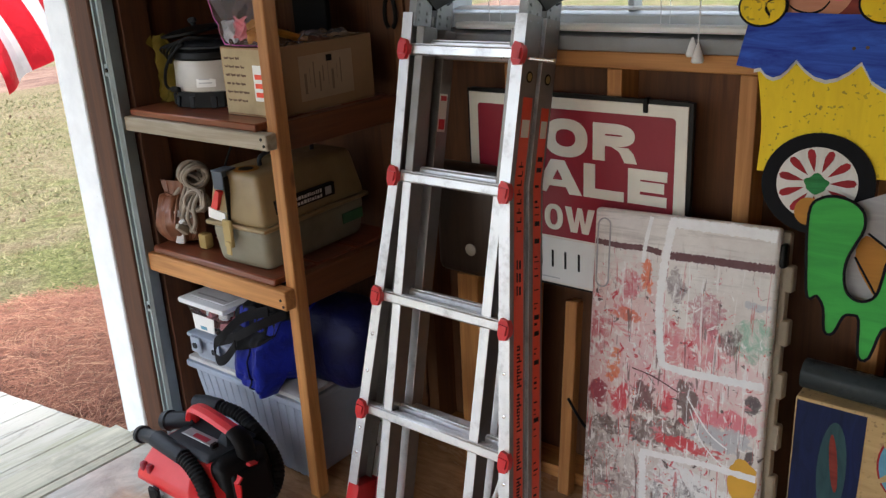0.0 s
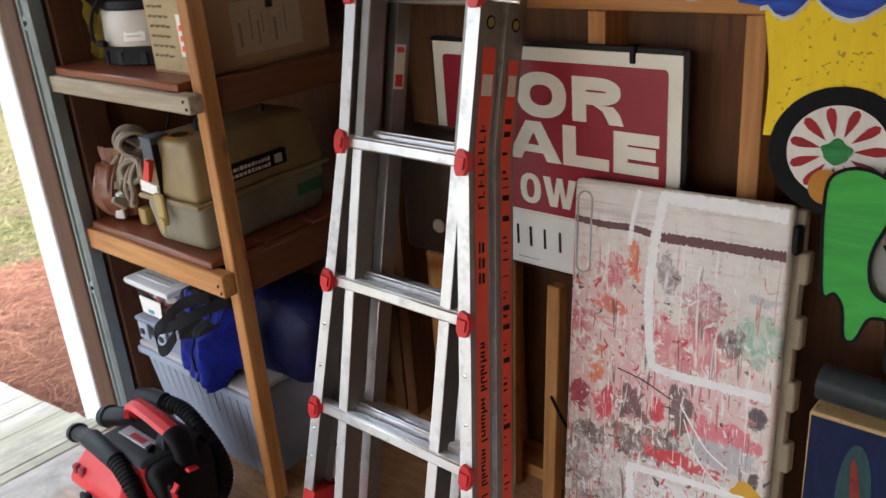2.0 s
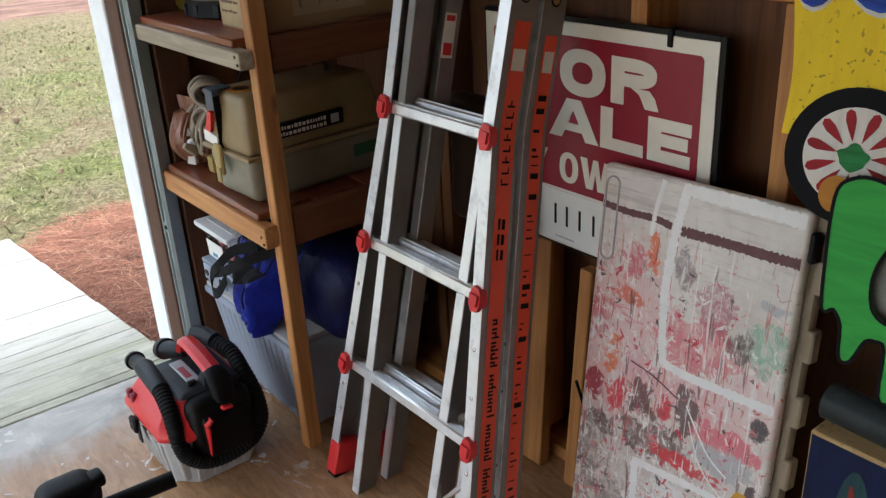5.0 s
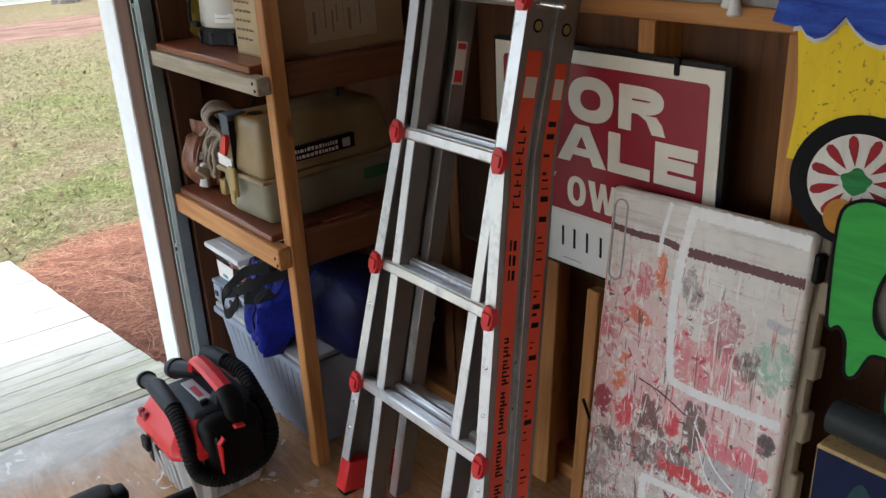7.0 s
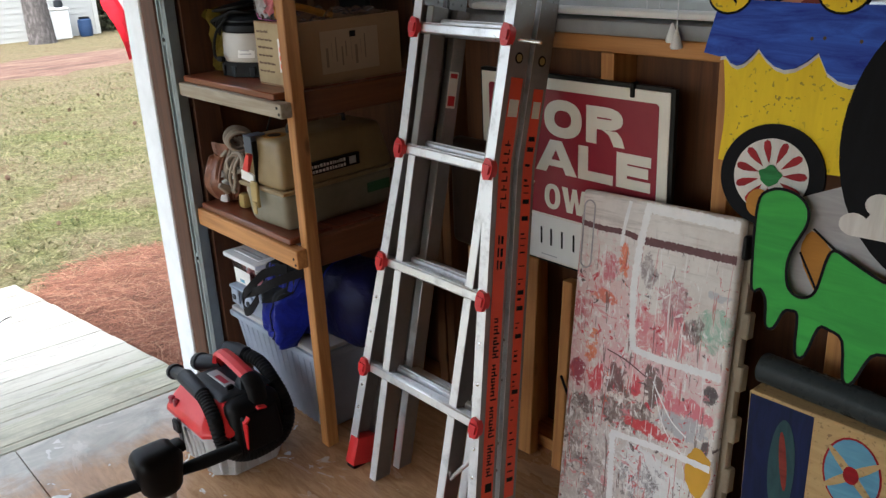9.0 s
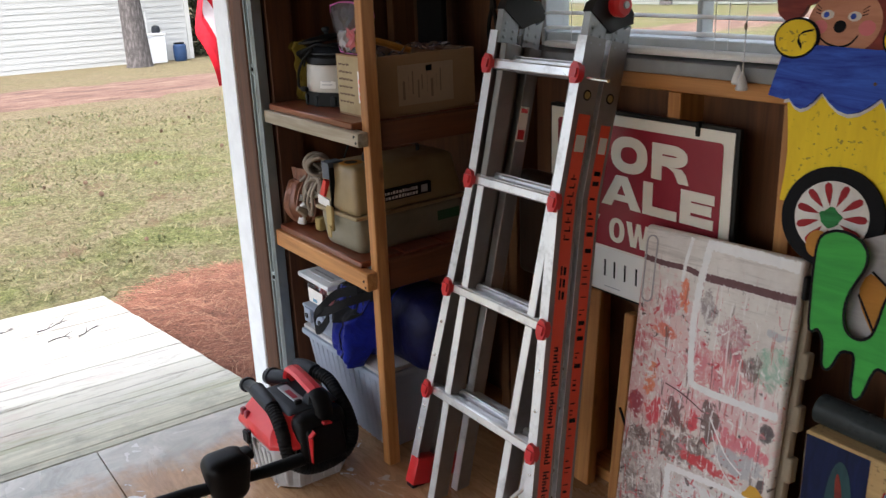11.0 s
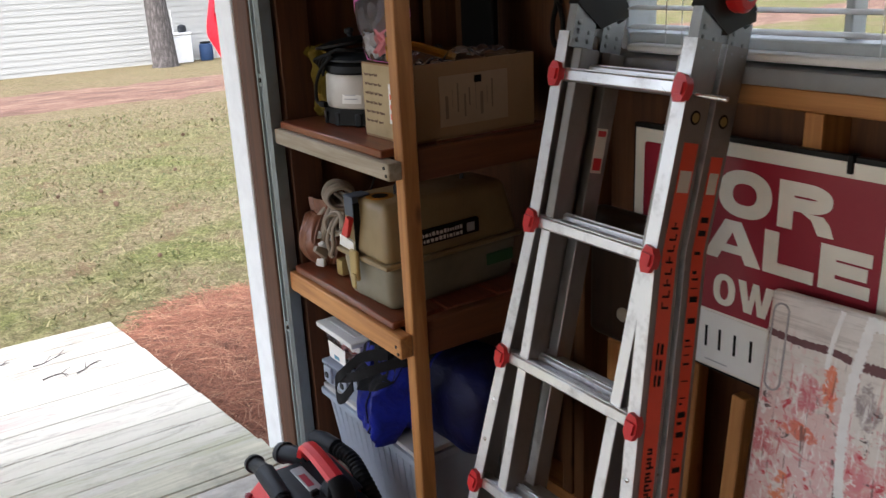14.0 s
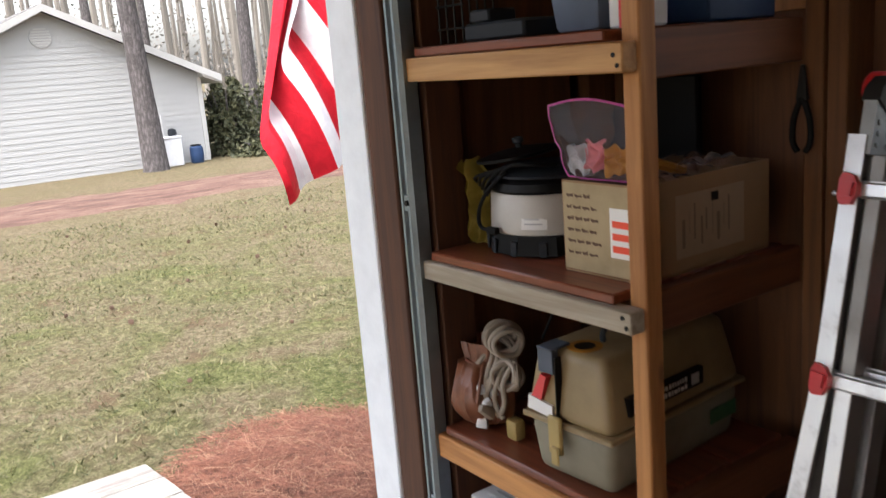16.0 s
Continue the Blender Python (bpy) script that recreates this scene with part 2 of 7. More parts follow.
def splattered():
    """The tabletop's layers of dried paint."""
    m = Mat("paint splattered plastic", 0.45)
    base = m.ramp(m.noise(None, 5.0, 6, 0.7), [(0.3, (0.56, 0.50, 0.46)), (0.7, (0.78, 0.74, 0.69))])
    sep = m.t.nodes.new("ShaderNodeSeparateXYZ")
    m.link(m.co, sep.inputs[0])
    # most of the paint lies over the middle and the far end of the top
    top = m.ramp(sep.outputs[2], [(0.10, 1.0), (0.66, 0.95), (0.76, 0.6), (0.82, 0.0)])
    side = m.ramp(sep.outputs[0], [(0.0, 1.0), (0.30, 0.95), (0.46, 0.8)])
    here = m.math("MULTIPLY", top, side)
    c = base
    big = m.noise(m.map((9, 9, 9)), 1.0, 7, 0.72, 0.6)
    mid = m.noise(m.map((30, 30, 30), loc=(4, 0, 2)), 1.0, 5, 0.7, 0.8)
    lace = m.noise(m.map((34, 34, 26), loc=(1, 5, 9)), 1.0, 9, 0.8, 1.4)
    rag = m.math("ADD", m.math("MULTIPLY", big, 0.55), m.math("MULTIPLY", mid, 0.45))

    def patch(cx, cz, rx, rz, col, w=0.9, rough=1.0, holes=0.0):
        """A ragged splash of paint round one place of the top; holes lets the layer below show through it."""
        nonlocal c
        dx = m.math("DIVIDE", m.math("SUBTRACT", sep.outputs[0], cx), rx)
        dz = m.math("DIVIDE", m.math("SUBTRACT", sep.outputs[2], cz), rz)
        d = m.math("ADD", m.math("MULTIPLY", dx, dx), m.math("MULTIPLY", dz, dz))
        v = m.math("SUBTRACT", m.math("ADD", m.math("MULTIPLY", rag, 3.2 * rough), 0.40 - 1.6 * rough), m.math("MULTIPLY", d, 0.42))
        f = m.ramp(v, [(0.0, 0.0), (0.09, w * 0.9), (0.3, w)])
        if holes:
            f = m.math("MULTIPLY", f, m.ramp(lace, [(0.34 + 0.2 * holes, 0.2), (0.50 + 0.2 * holes, 1.0)]))
        c = m.mix(f, c, col)

    patch(0.12, 0.20, 0.20, 0.22, (0.46, 0.39, 0.37), 0.6, 1.3, 0.2)
    patch(0.10, 0.56, 0.16, 0.16, (0.68, 0.42, 0.42), 0.7, 1.1, 0.1)
    patch(0.33, 0.50, 0.17, 0.12, (0.70, 0.44, 0.45), 0.65, 1.1, 0.1)
    patch(0.14, 0.42, 0.18, 0.09, (0.62, 0.36, 0.36), 0.6, 1.2, 0.15)
    patch(0.10, 0.66, 0.10, 0.10, (0.66, 0.47, 0.45), 0.6, 1.2)
    patch(0.29, 0.56, 0.11, 0.065, (0.62, 0.18, 0.20), 0.85, 1.0, 0.15)
    patch(0.24, 0.46, 0.16, 0.05, (0.70, 0.38, 0.40), 0.6, 1.2, 0.2)
    patch(0.42, 0.60, 0.050, 0.055, (0.16, 0.42, 0.28), 0.75, 0.9, 0.35)
    patch(0.10, 0.685, 0.050, 0.050, (0.55, 0.10, 0.13), 0.9, 1.2, 0.3)
    patch(0.155, 0.715, 0.016, 0.045, (0.72, 0.16, 0.06), 0.9, 1.2)
    patch(0.035, 0.55, 0.045, 0.055, (0.50, 0.07, 0.09), 0.9, 1.3, 0.3)
    patch(0.10, 0.61, 0.050, 0.018, (0.66, 0.14, 0.07), 0.85, 1.3)
    patch(0.233, 0.700, 0.030, 0.042, (0.22, 0.16, 0.17), 0.85, 1.2, 0.2)
    patch(0.315, 0.655, 0.060, 0.045, (0.42, 0.10, 0.14), 0.8, 1.3, 0.35)
    patch(0.372, 0.595, 0.030, 0.034, (0.14, 0.09, 0.09), 0.9, 1.0, 0.1)
    patch(0.075, 0.475, 0.022, 0.050, (0.70, 0.20, 0.08), 0.9, 1.3)
    patch(0.035, 0.39, 0.028, 0.035, (0.28, 0.03, 0.05), 0.95, 1.1)
    patch(0.10, 0.395, 0.026, 0.050, (0.60, 0.05, 0.07), 0.95, 1.2)
    patch(0.17, 0.41, 0.032, 0.045, (0.16, 0.07, 0.07), 0.95, 1.2)
    patch(0.228, 0.405, 0.020, 0.038, (0.62, 0.05, 0.07), 0.95, 1.0)
    patch(0.278, 0.43, 0.028, 0.060, (0.13, 0.08, 0.075), 0.92, 1.1)
    patch(0.37, 0.40, 0.070, 0.030, (0.66, 0.14, 0.18), 0.85, 1.2)
    patch(0.20, 0.345, 0.085, 0.050, (0.13, 0.085, 0.075), 0.92, 1.25, 0.15)
    patch(0.37, 0.355, 0.085, 0.032, (0.44, 0.44, 0.46), 0.95, 0.8)
    patch(0.285, 0.315, 0.090, 0.016, (0.58, 0.05, 0.06), 0.95, 1.2)
    patch(0.05, 0.31, 0.060, 0.022, (0.12, 0.08, 0.07), 0.9, 1.4, 0.2)
    patch(0.03, 0.20, 0.050, 0.10, (0.14, 0.10, 0.09), 0.8, 1.6, 0.45)
    patch(0.12, 0.12, 0.060, 0.09, (0.16, 0.11, 0.11), 0.75, 1.7, 0.5)
    patch(0.29, 0.19, 0.11, 0.075, (0.74, 0.73, 0.72), 0.9, 0.9)
    patch(0.26, 0.17, 0.07, 0.06, (0.12, 0.09, 0.10), 0.9, 1.5, 0.5)
    patch(0.44, 0.455, 0.022, 0.026, (0.06, 0.045, 0.05), 0.95, 0.9)
    patch(0.445, 0.33, 0.015, 0.018, (0.07, 0.05, 0.055), 0.95, 0.9)
    patch(0.435, 0.69, 0.035, 0.012, (0.40, 0.42, 0.46), 0.7, 1.2)
    # spatters over all of it
    for sc, loc, lim, col, w in [((40, 40, 36), (3, 1, 2), 0.605, (0.54, 0.04, 0.06), 0.95), ((26, 26, 30), (9, 4, 11), 0.61, (0.09, 0.06, 0.06), 0.95), ((34, 34, 30), (11, 3, 4), 0.58, (0.78, 0.76, 0.74), 0.9), ((60, 60, 60), (2, 13, 6), 0.64, (0.66, 0.14, 0.07), 1.0), ((70, 70, 24), (5, 2, 8), 0.62, (0.80, 0.78, 0.76), 0.9), ((18, 18, 34), (8, 3, 1), 0.60, (0.62, 0.22, 0.24), 0.8)]:
        n = m.noise(m.map(sc, loc=loc), 1.0, 5, 0.66, 0.9)
        n = m.math("SUBTRACT", n, m.math("MULTIPLY", m.math("SUBTRACT", 1.0, here), 0.13))
        c = m.mix(m.ramp(n, [(lim, 0.0), (lim + 0.03, w)]), c, col)
    # grime along the end of the top
    gr = m.noise(m.map((5, 5, 75), loc=(2, 2, 5)), 1.0, 6, 0.7, 0.5)
    c = m.mix(m.math("MULTIPLY", m.ramp(gr, [(0.52, 0.0), (0.66, 0.38)]), m.ramp(sep.outputs[2], [(0.60, 0.15), (0.84, 1.0)])), c, (0.20, 0.155, 0.135))
    # thin drips and scratches
    for k, col in ((0, (0.78, 0.76, 0.74)), (1, (0.50, 0.07, 0.07)), (2, (0.80, 0.78, 0.77)), (3, (0.12, 0.07, 0.06))):
        n = m.noise(m.map((60 + 9 * k, 60, 5 + k), rot=(0, 0.25 - 0.5 * k, 0), loc=(k * 5, 2, k)), 1.0, 3, 0.5, 1.2)
        f = m.math("MULTIPLY", m.ramp(n, [(0.645, 0.0), (0.66, 0.8)]), here)
        c = m.mix(f, c, col)
    m.color(c).bump(m.noise(None, 60.0, 4), 0.35, 0.0015)
    return m.m


def ground_mat():
    m = Mat("winter lawn", 0.95)
    m.b.inputs["Specular IOR Level"].default_value = 0.1
    fine = m.noise(None, 60.0, 8, 0.85)
    tuft = m.noise(None, 15.0, 6, 0.78, 0.4)
    both = m.math("ADD", m.math("MULTIPLY", fine, 0.55), m.math("MULTIPLY", tuft, 0.45))
    c = m.ramp(both, [(0.38, (0.028, 0.034, 0.011)), (0.47, (0.076, 0.085, 0.028)), (0.54, (0.146, 0.150, 0.058)), (0.62, (0.265, 0.242, 0.120))])
    dry = m.ramp(both, [(0.38, (0.056, 0.042, 0.023)), (0.48, (0.135, 0.106, 0.062)), (0.60, (0.275, 0.226, 0.146))])
    patch = m.noise(None, 0.7, 6, 0.7, 0.8)
    c = m.mix(m.ramp(patch, [(0.42, 0.0), (0.60, 0.9)]), c, dry)
    # dry grass along the drive
    sep = m.t.nodes.new("ShaderNodeSeparateXYZ")
    m.link(m.co, sep.inputs[0])
    band = m.math("ADD", sep.outputs[0], m.math("MULTIPLY", m.noise(None, 0.8, 4), 5.0))
    mr = m.t.nodes.new("ShaderNodeMapRange")
    mr.inputs["From Min"].default_value, mr.inputs["From Max"].default_value = -9.8, -6.8
    mr.inputs["To Min"].default_value, mr.inputs["To Max"].default_value = 0.75, 0.0
    band = m.math("ADD", band, m.math("MAXIMUM", m.math("SUBTRACT", sep.outputs[1], 9.0), 0.0))
    m.link(band, mr.inputs["Value"])
    c = m.mix(mr.outputs[0], c, dry)
    bare = m.noise(None, 2.6, 5, 0.7)
    c = m.mix(m.ramp(bare, [(0.56, 0.0), (0.66, 0.65)]), c, m.ramp(fine, [(0.4, (0.075, 0.045, 0.024)), (0.65, (0.19, 0.13, 0.08))]))
    m.color(c).bump(both, 0.8, 0.03)
    return m.m


def dirt_mat():
    m = Mat("red dirt drive", 0.95)
    n = m.noise(m.map((0.9, 0.35, 1)), 3.0, 6, 0.7)
    f = m.noise(None, 30.0, 5, 0.75)
    c = m.ramp(n, [(0.36, (0.095, 0.045, 0.030)), (0.5, (0.165, 0.086, 0.060)), (0.66, (0.26, 0.165, 0.12))])
    c = m.mix(m.ramp(f, [(0.48, 0.0), (0.62, 0.75)]), c, (0.075, 0.04, 0.026))
    m.color(c).bump(f, 0.6, 0.02)
    return m.m


def needle_mat():
    m = Mat("pine straw", 0.85)
    r = m.island()
    c = m.ramp(r, [(0.0, (0.085, 0.032, 0.019)), (0.4, (0.215, 0.082, 0.047)), (0.8, (0.31, 0.132, 0.078)), (1.0, (0.44, 0.26, 0.155))])
    m.color(c)
    return m.m


def straw_bed_mat():
    m = Mat("pine straw bed", 0.95)
    n = m.noise(m.map((16, 70, 20), rot=(0, 0, 0.6)), 1.0, 5, 0.7, 1.5)
    k = m.noise(m.map((70, 16, 20), rot=(0, 0, 0.2)), 1.0, 5, 0.7, 1.5)
    c = m.ramp(m.math("MULTIPLY", m.math("ADD", n, k), 0.5), [(0.36, (0.085, 0.032, 0.018)), (0.5, (0.155, 0.061, 0.035)), (0.66, (0.235, 0.098, 0.056))])
    m.color(c).bump(n, 0.3, 0.006)
    return m.m


def bark_mat():
    m = Mat("pine bark", 0.95)
    v = m.voronoi(m.map((16, 16, 4.5)), 1.0)
    n = m.noise(None, 12.0, 5, 0.7)
    c = m.mix(m.ramp(v, [(0.1, 0.0), (0.55, 1.0)]), (0.125, 0.112, 0.108), (0.055, 0.048, 0.046))
    c = m.mix(m.ramp(n, [(0.45, 0.0), (0.75, 0.5)]), c, (0.17, 0.152, 0.145))
    m.color(c).bump(v, 0.8, 0.03)
    return m.m


def leaf_mat(name, a, b):
    m = Mat(name, 0.7)
    m.color(m.ramp(m.island(), [(0.0, a), (1.0, b)]))
    return m.m


def carton_mat():
    m = Mat("corrugated cardboard", 0.85)
    n = m.noise(m.map((6, 6, 90)), 1.0, 3)
    w = m.noise(None, 7.0, 4, 0.65)
    c = m.mix(m.ramp(w, [(0.4, 0.0), (0.75, 0.4)]), (0.29, 0.175, 0.088), (0.18, 0.10, 0.048))
    m.color(c).bump(n, 0.15, 0.001)
    return m.m


def brush_paint(name, c, d, speck=None, axis=2, lim=0.62):
    """Hand-brushed house paint on board, with streaks."""
    m = Mat(name, 0.55)
    m.b.inputs["Specular IOR Level"].default_value = 0.25 if max(c) > 0.02 else 0.1
    sc = [38.0, 38.0, 38.0]
    sc[axis] = 6.0
    n = m.noise(m.map(sc), 1.0, 5, 0.65, 1.0)
    col = m.ramp(n, [(0.34, d), (0.66, c)])
    if speck:
        k = m.noise(None, 110.0, 1, 0.5)
        area = m.noise(None, 7.0, 3)
        col = m.mix(m.math("MULTIPLY", m.ramp(k, [(lim, 0.0), (lim + 0.05, 0.8)]), m.ramp(area, [(0.35, 0.2), (0.6, 1.0)])), col, speck)
    m.color(col).bump(n, 0.2, 0.0015)
    return m.m


def siding_mat():
    m = Mat("cream vinyl siding", 0.55)
    n = m.noise(m.map((2, 0.7, 5)), 1.0, 5, 0.65)
    c = m.mix(m.ramp(n, [(0.45, 0.0), (0.8, 0.35)]), (0.365, 0.37, 0.36), (0.30, 0.305, 0.285))
    m.color(c).bump(n, 0.05, 0.003)
    return m.m


def nylon(name, c, d):
    m = Mat(name, 0.5)
    n = m.noise(None, 16.0, 4, 0.6, 0.6)
    f = m.noise(None, 320.0, 2)
    m.color(m.mix(m.ramp(n, [(0.35, 0.0), (0.7, 1.0)]), c, d)).bump(n, 0.5, 0.012)
    m.b.inputs["Specular IOR Level"].default_value = 0.16
    return m.m


def glass_mat():
    m = Mat("window glass", 0.07)
    m.color((0.96, 0.97, 0.96))
    m.b.inputs["Transmission Weight"].default_value = 1.0
    m.b.inputs["IOR"].default_value = 1.02
    return m.m


MAT = {
    "ply": sheathing(), "floor": floor_ply(), "ramp": ramp_paint(), "thresh": threshold_paint(),
    "trim": plain("white painted trim", (0.86, 0.89, 0.92), 0.55, 0, 0.18, 14, 0.2, 60),
    "galv": aluminium("galvanised door track", (0.26, 0.31, 0.33), 0.45, 2, 0.35),
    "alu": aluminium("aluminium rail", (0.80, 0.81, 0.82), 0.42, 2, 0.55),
    # same aluminium as the flanges, darkened to carry the shade on the webs
    "alu_shade": aluminium("aluminium web darkened for shade", (0.29, 0.275, 0.26), 0.45, 2, 0.35),
    "alu_x": aluminium("ribbed aluminium tread", (0.78, 0.79, 0.80), 0.34, 0, 0.6),
    "hinge": aluminium("grey cast hinge", (0.34, 0.35, 0.35), 0.5, 2, 0.3),
    "hinge_dark": plain("dark hinge plate", (0.035, 0.036, 0.037), 0.45, 0.3, 0.4),
    "chrome": aluminium("chromed steel pin", (0.8, 0.8, 0.8), 0.16, 0, 0.1),
    "red": plain("red moulded plastic", (0.64, 0.026, 0.03), 0.38, 0, 0.25),
    "label_red": plain("red printed label", (0.85, 0.085, 0.035), 0.5, 0, 0.1),
    "black": plain("black plastic", (0.006, 0.006, 0.0065), 0.42, 0, 0.2),
    "ink": plain("black ink", (0.006, 0.006, 0.0065), 0.5, 0, 0.05),
    "rubber": plain("black rubber", (0.006, 0.006, 0.0065), 0.6, 0, 0.15),
    "grey": plain("grey moulded plastic", (0.46, 0.46, 0.465), 0.5, 0, 0.3),
    "dgrey": plain("dark grey plastic", (0.028, 0.032, 0.038), 0.4, 0, 0.2),
    "white": plain("white plastic", (0.76, 0.77, 0.78), 0.4, 0, 0.15),
    "paper": plain("white paper", (0.80, 0.79, 0.76), 0.75, 0, 0.1),
    "sign_white": plain("cream enamel", (0.78, 0.75, 0.66), 0.4, 0, 0.2),
    "sign_red": plain("maroon enamel", (0.275, 0.010, 0.028), 0.42, 0, 0.15),
    "steel_black": plain("black painted steel", (0.02, 0.02, 0.02), 0.4, 0.3, 0.2),
    "tote": clear_plastic("frosted tote plastic", (0.40, 0.46, 0.56), 0.4, 0.25),
    "clear": clear_plastic("clear box plastic", (0.96, 0.94, 0.96), 0.12, 0.94),
    "bag_film": clear_plastic("zip bag film", (0.97, 0.93, 0.97), 0.08, 0.97),
    "tackle_top": plain("olive tan plastic", (0.285, 0.205, 0.098), 0.45, 0, 0.5),
    "tackle_low": plain("olive grey plastic", (0.225, 0.205, 0.145), 0.5, 0, 0.5),
    "latch": plain("yellowed latch plastic", (0.40, 0.29, 0.10), 0.45, 0, 0.2),
    "carton": carton_mat(), "blue_bag": nylon("blue nylon", (0.010, 0.022, 0.30), (0.005, 0.009, 0.12)),
    "navy_bag": nylon("navy nylon", (0.004, 0.006, 0.045), (0.002, 0.003, 0.018)),
    "strap": plain("black webbing", (0.012, 0.012, 0.014), 0.8, 0, 0.1, 30, 0.4, 300),
    "leather": plain("tan leather", (0.225, 0.085, 0.042), 0.40, 0, 0.8, 22, 0.8, 60),
    "cord": plain("beige cord", (0.33, 0.275, 0.215), 0.6, 0, 0.45),
    "yellow_cloth": plain("mustard cloth", (0.185, 0.135, 0.012), 0.9, 0, 0.6, 14, 0.6),
    "steel": plain("satin steel band", (0.50, 0.47, 0.42), 0.45, 0.15, 0.25),
    "pink": plain("pink zip strip", (0.65, 0.10, 0.38), 0.4, 0, 0.1),
    "splat": splattered(), "white_paint": plain("thick white paint", (0.80, 0.79, 0.78), 0.45, 0, 0.2, 30, 0.4, 60),
    "maroon_paint": plain("dried maroon paint", (0.13, 0.05, 0.055), 0.55, 0, 0.4, 40, 0.4, 60),
    "amber_paint": plain("amber paint", (0.62, 0.33, 0.03), 0.45, 0, 0.25),
    "table_edge": plain("dirty tan plastic edge", (0.34, 0.28, 0.20), 0.6, 0, 0.5, 16),
    "p_yellow": brush_paint("yellow board paint", (0.88, 0.64, 0.014), (0.80, 0.56, 0.012), (0.24, 0.17, 0.03), 2, 0.665),
    "p_blue": brush_paint("blue board paint", (0.040, 0.125, 0.60), (0.009, 0.026, 0.28), None, 0),
    "p_green": brush_paint("green board paint", (0.05, 0.40, 0.06), (0.036, 0.31, 0.05), None, 0),
    "p_dgreen": brush_paint("dark green paint", (0.03, 0.26, 0.07), (0.012, 0.13, 0.03), None, 0),
    "p_black": brush_paint("black board paint", (0.006, 0.006, 0.008), (0.004, 0.004, 0.005), None, 2),
    "p_red": brush_paint("red board paint", (0.36, 0.012, 0.02), (0.22, 0.008, 0.012), None, 0),
    "p_hair": brush_paint("rust board paint", (0.26, 0.045, 0.03), (0.15, 0.022, 0.018), None, 0),
    "p_skin": brush_paint("peach board paint", (0.58, 0.27, 0.17), (0.46, 0.20, 0.12), None, 0),
    "p_pink": brush_paint("rose board paint", (0.68, 0.20, 0.22), (0.60, 0.18, 0.19), None, 0),
    "p_white": brush_paint("white board paint", (0.72, 0.70, 0.66), (0.60, 0.57, 0.53), None, 2),
    "p_grey": brush_paint("grey board paint", (0.42, 0.41, 0.41), (0.33, 0.32, 0.33), None, 0),
    "p_orange": brush_paint("ochre board paint", (0.46, 0.20, 0.022), (0.36, 0.15, 0.018), None, 0),
    "p_ochre": brush_paint("tan box paint", (0.52, 0.36, 0.165), (0.43, 0.285, 0.125), (0.20, 0.13, 0.07), 0),
    "p_lblue": brush_paint("sky blue paint", (0.14, 0.34, 0.46), (0.10, 0.26, 0.38), None, 0),
    "p_navy": brush_paint("navy box paint", (0.008, 0.016, 0.065), (0.005, 0.010, 0.035), None, 2),
    "p_teal": brush_paint("teal box paint", (0.035, 0.085, 0.085), (0.02, 0.05, 0.06), None, 2),
    "roll": plain("dark grey film roll", (0.035, 0.042, 0.043), 0.3, 0, 0.4, 30, 0.5, 30),
    "grass": ground_mat(), "dirt": dirt_mat(), "needle": needle_mat(), "straw": straw_bed_mat(), "bark": bark_mat(),
    "blade": leaf_mat("grass blades", (0.052, 0.068, 0.018), (0.225, 0.195, 0.092)),
    "shrub": leaf_mat("evergreen leaves", (0.024, 0.032, 0.012), (0.105, 0.105, 0.05)),
    "pine_leaf": leaf_mat("pine foliage", (0.025, 0.05, 0.022), (0.09, 0.12, 0.06)),
    "siding": siding_mat(), "eave": plain("white eave paint", (0.44, 0.44, 0.42), 0.6, 0, 0.15, 3),
    "shingle": plain("grey shingles", (0.16, 0.15, 0.14), 0.9, 0, 0.4, 8, 0.5, 30),
    "cone": plain("dry pine cone", (0.12, 0.072, 0.045), 0.9, 0, 0.4, 30),
    "flag_red": nylon("red flag cloth", (0.58, 0.016, 0.03), (0.42, 0.01, 0.02)),
    "flag_white": nylon("white flag cloth", (0.78, 0.77, 0.78), (0.66, 0.65, 0.68)),
    "blue_plastic": plain("blue plastic", (0.015, 0.045, 0.12), 0.5, 0, 0.2),
    "glass": glass_mat(), "blind": plain("white blind slat", (0.80, 0.80, 0.78), 0.5, 0, 0.15, 8),
    "vinyl": plain("white window vinyl", (0.52, 0.55, 0.57), 0.45, 0, 0.35, 10),
    "ceil": plain("rafter boards", (0.26, 0.15, 0.07), 0.8, 0, 0.4, 4),
}


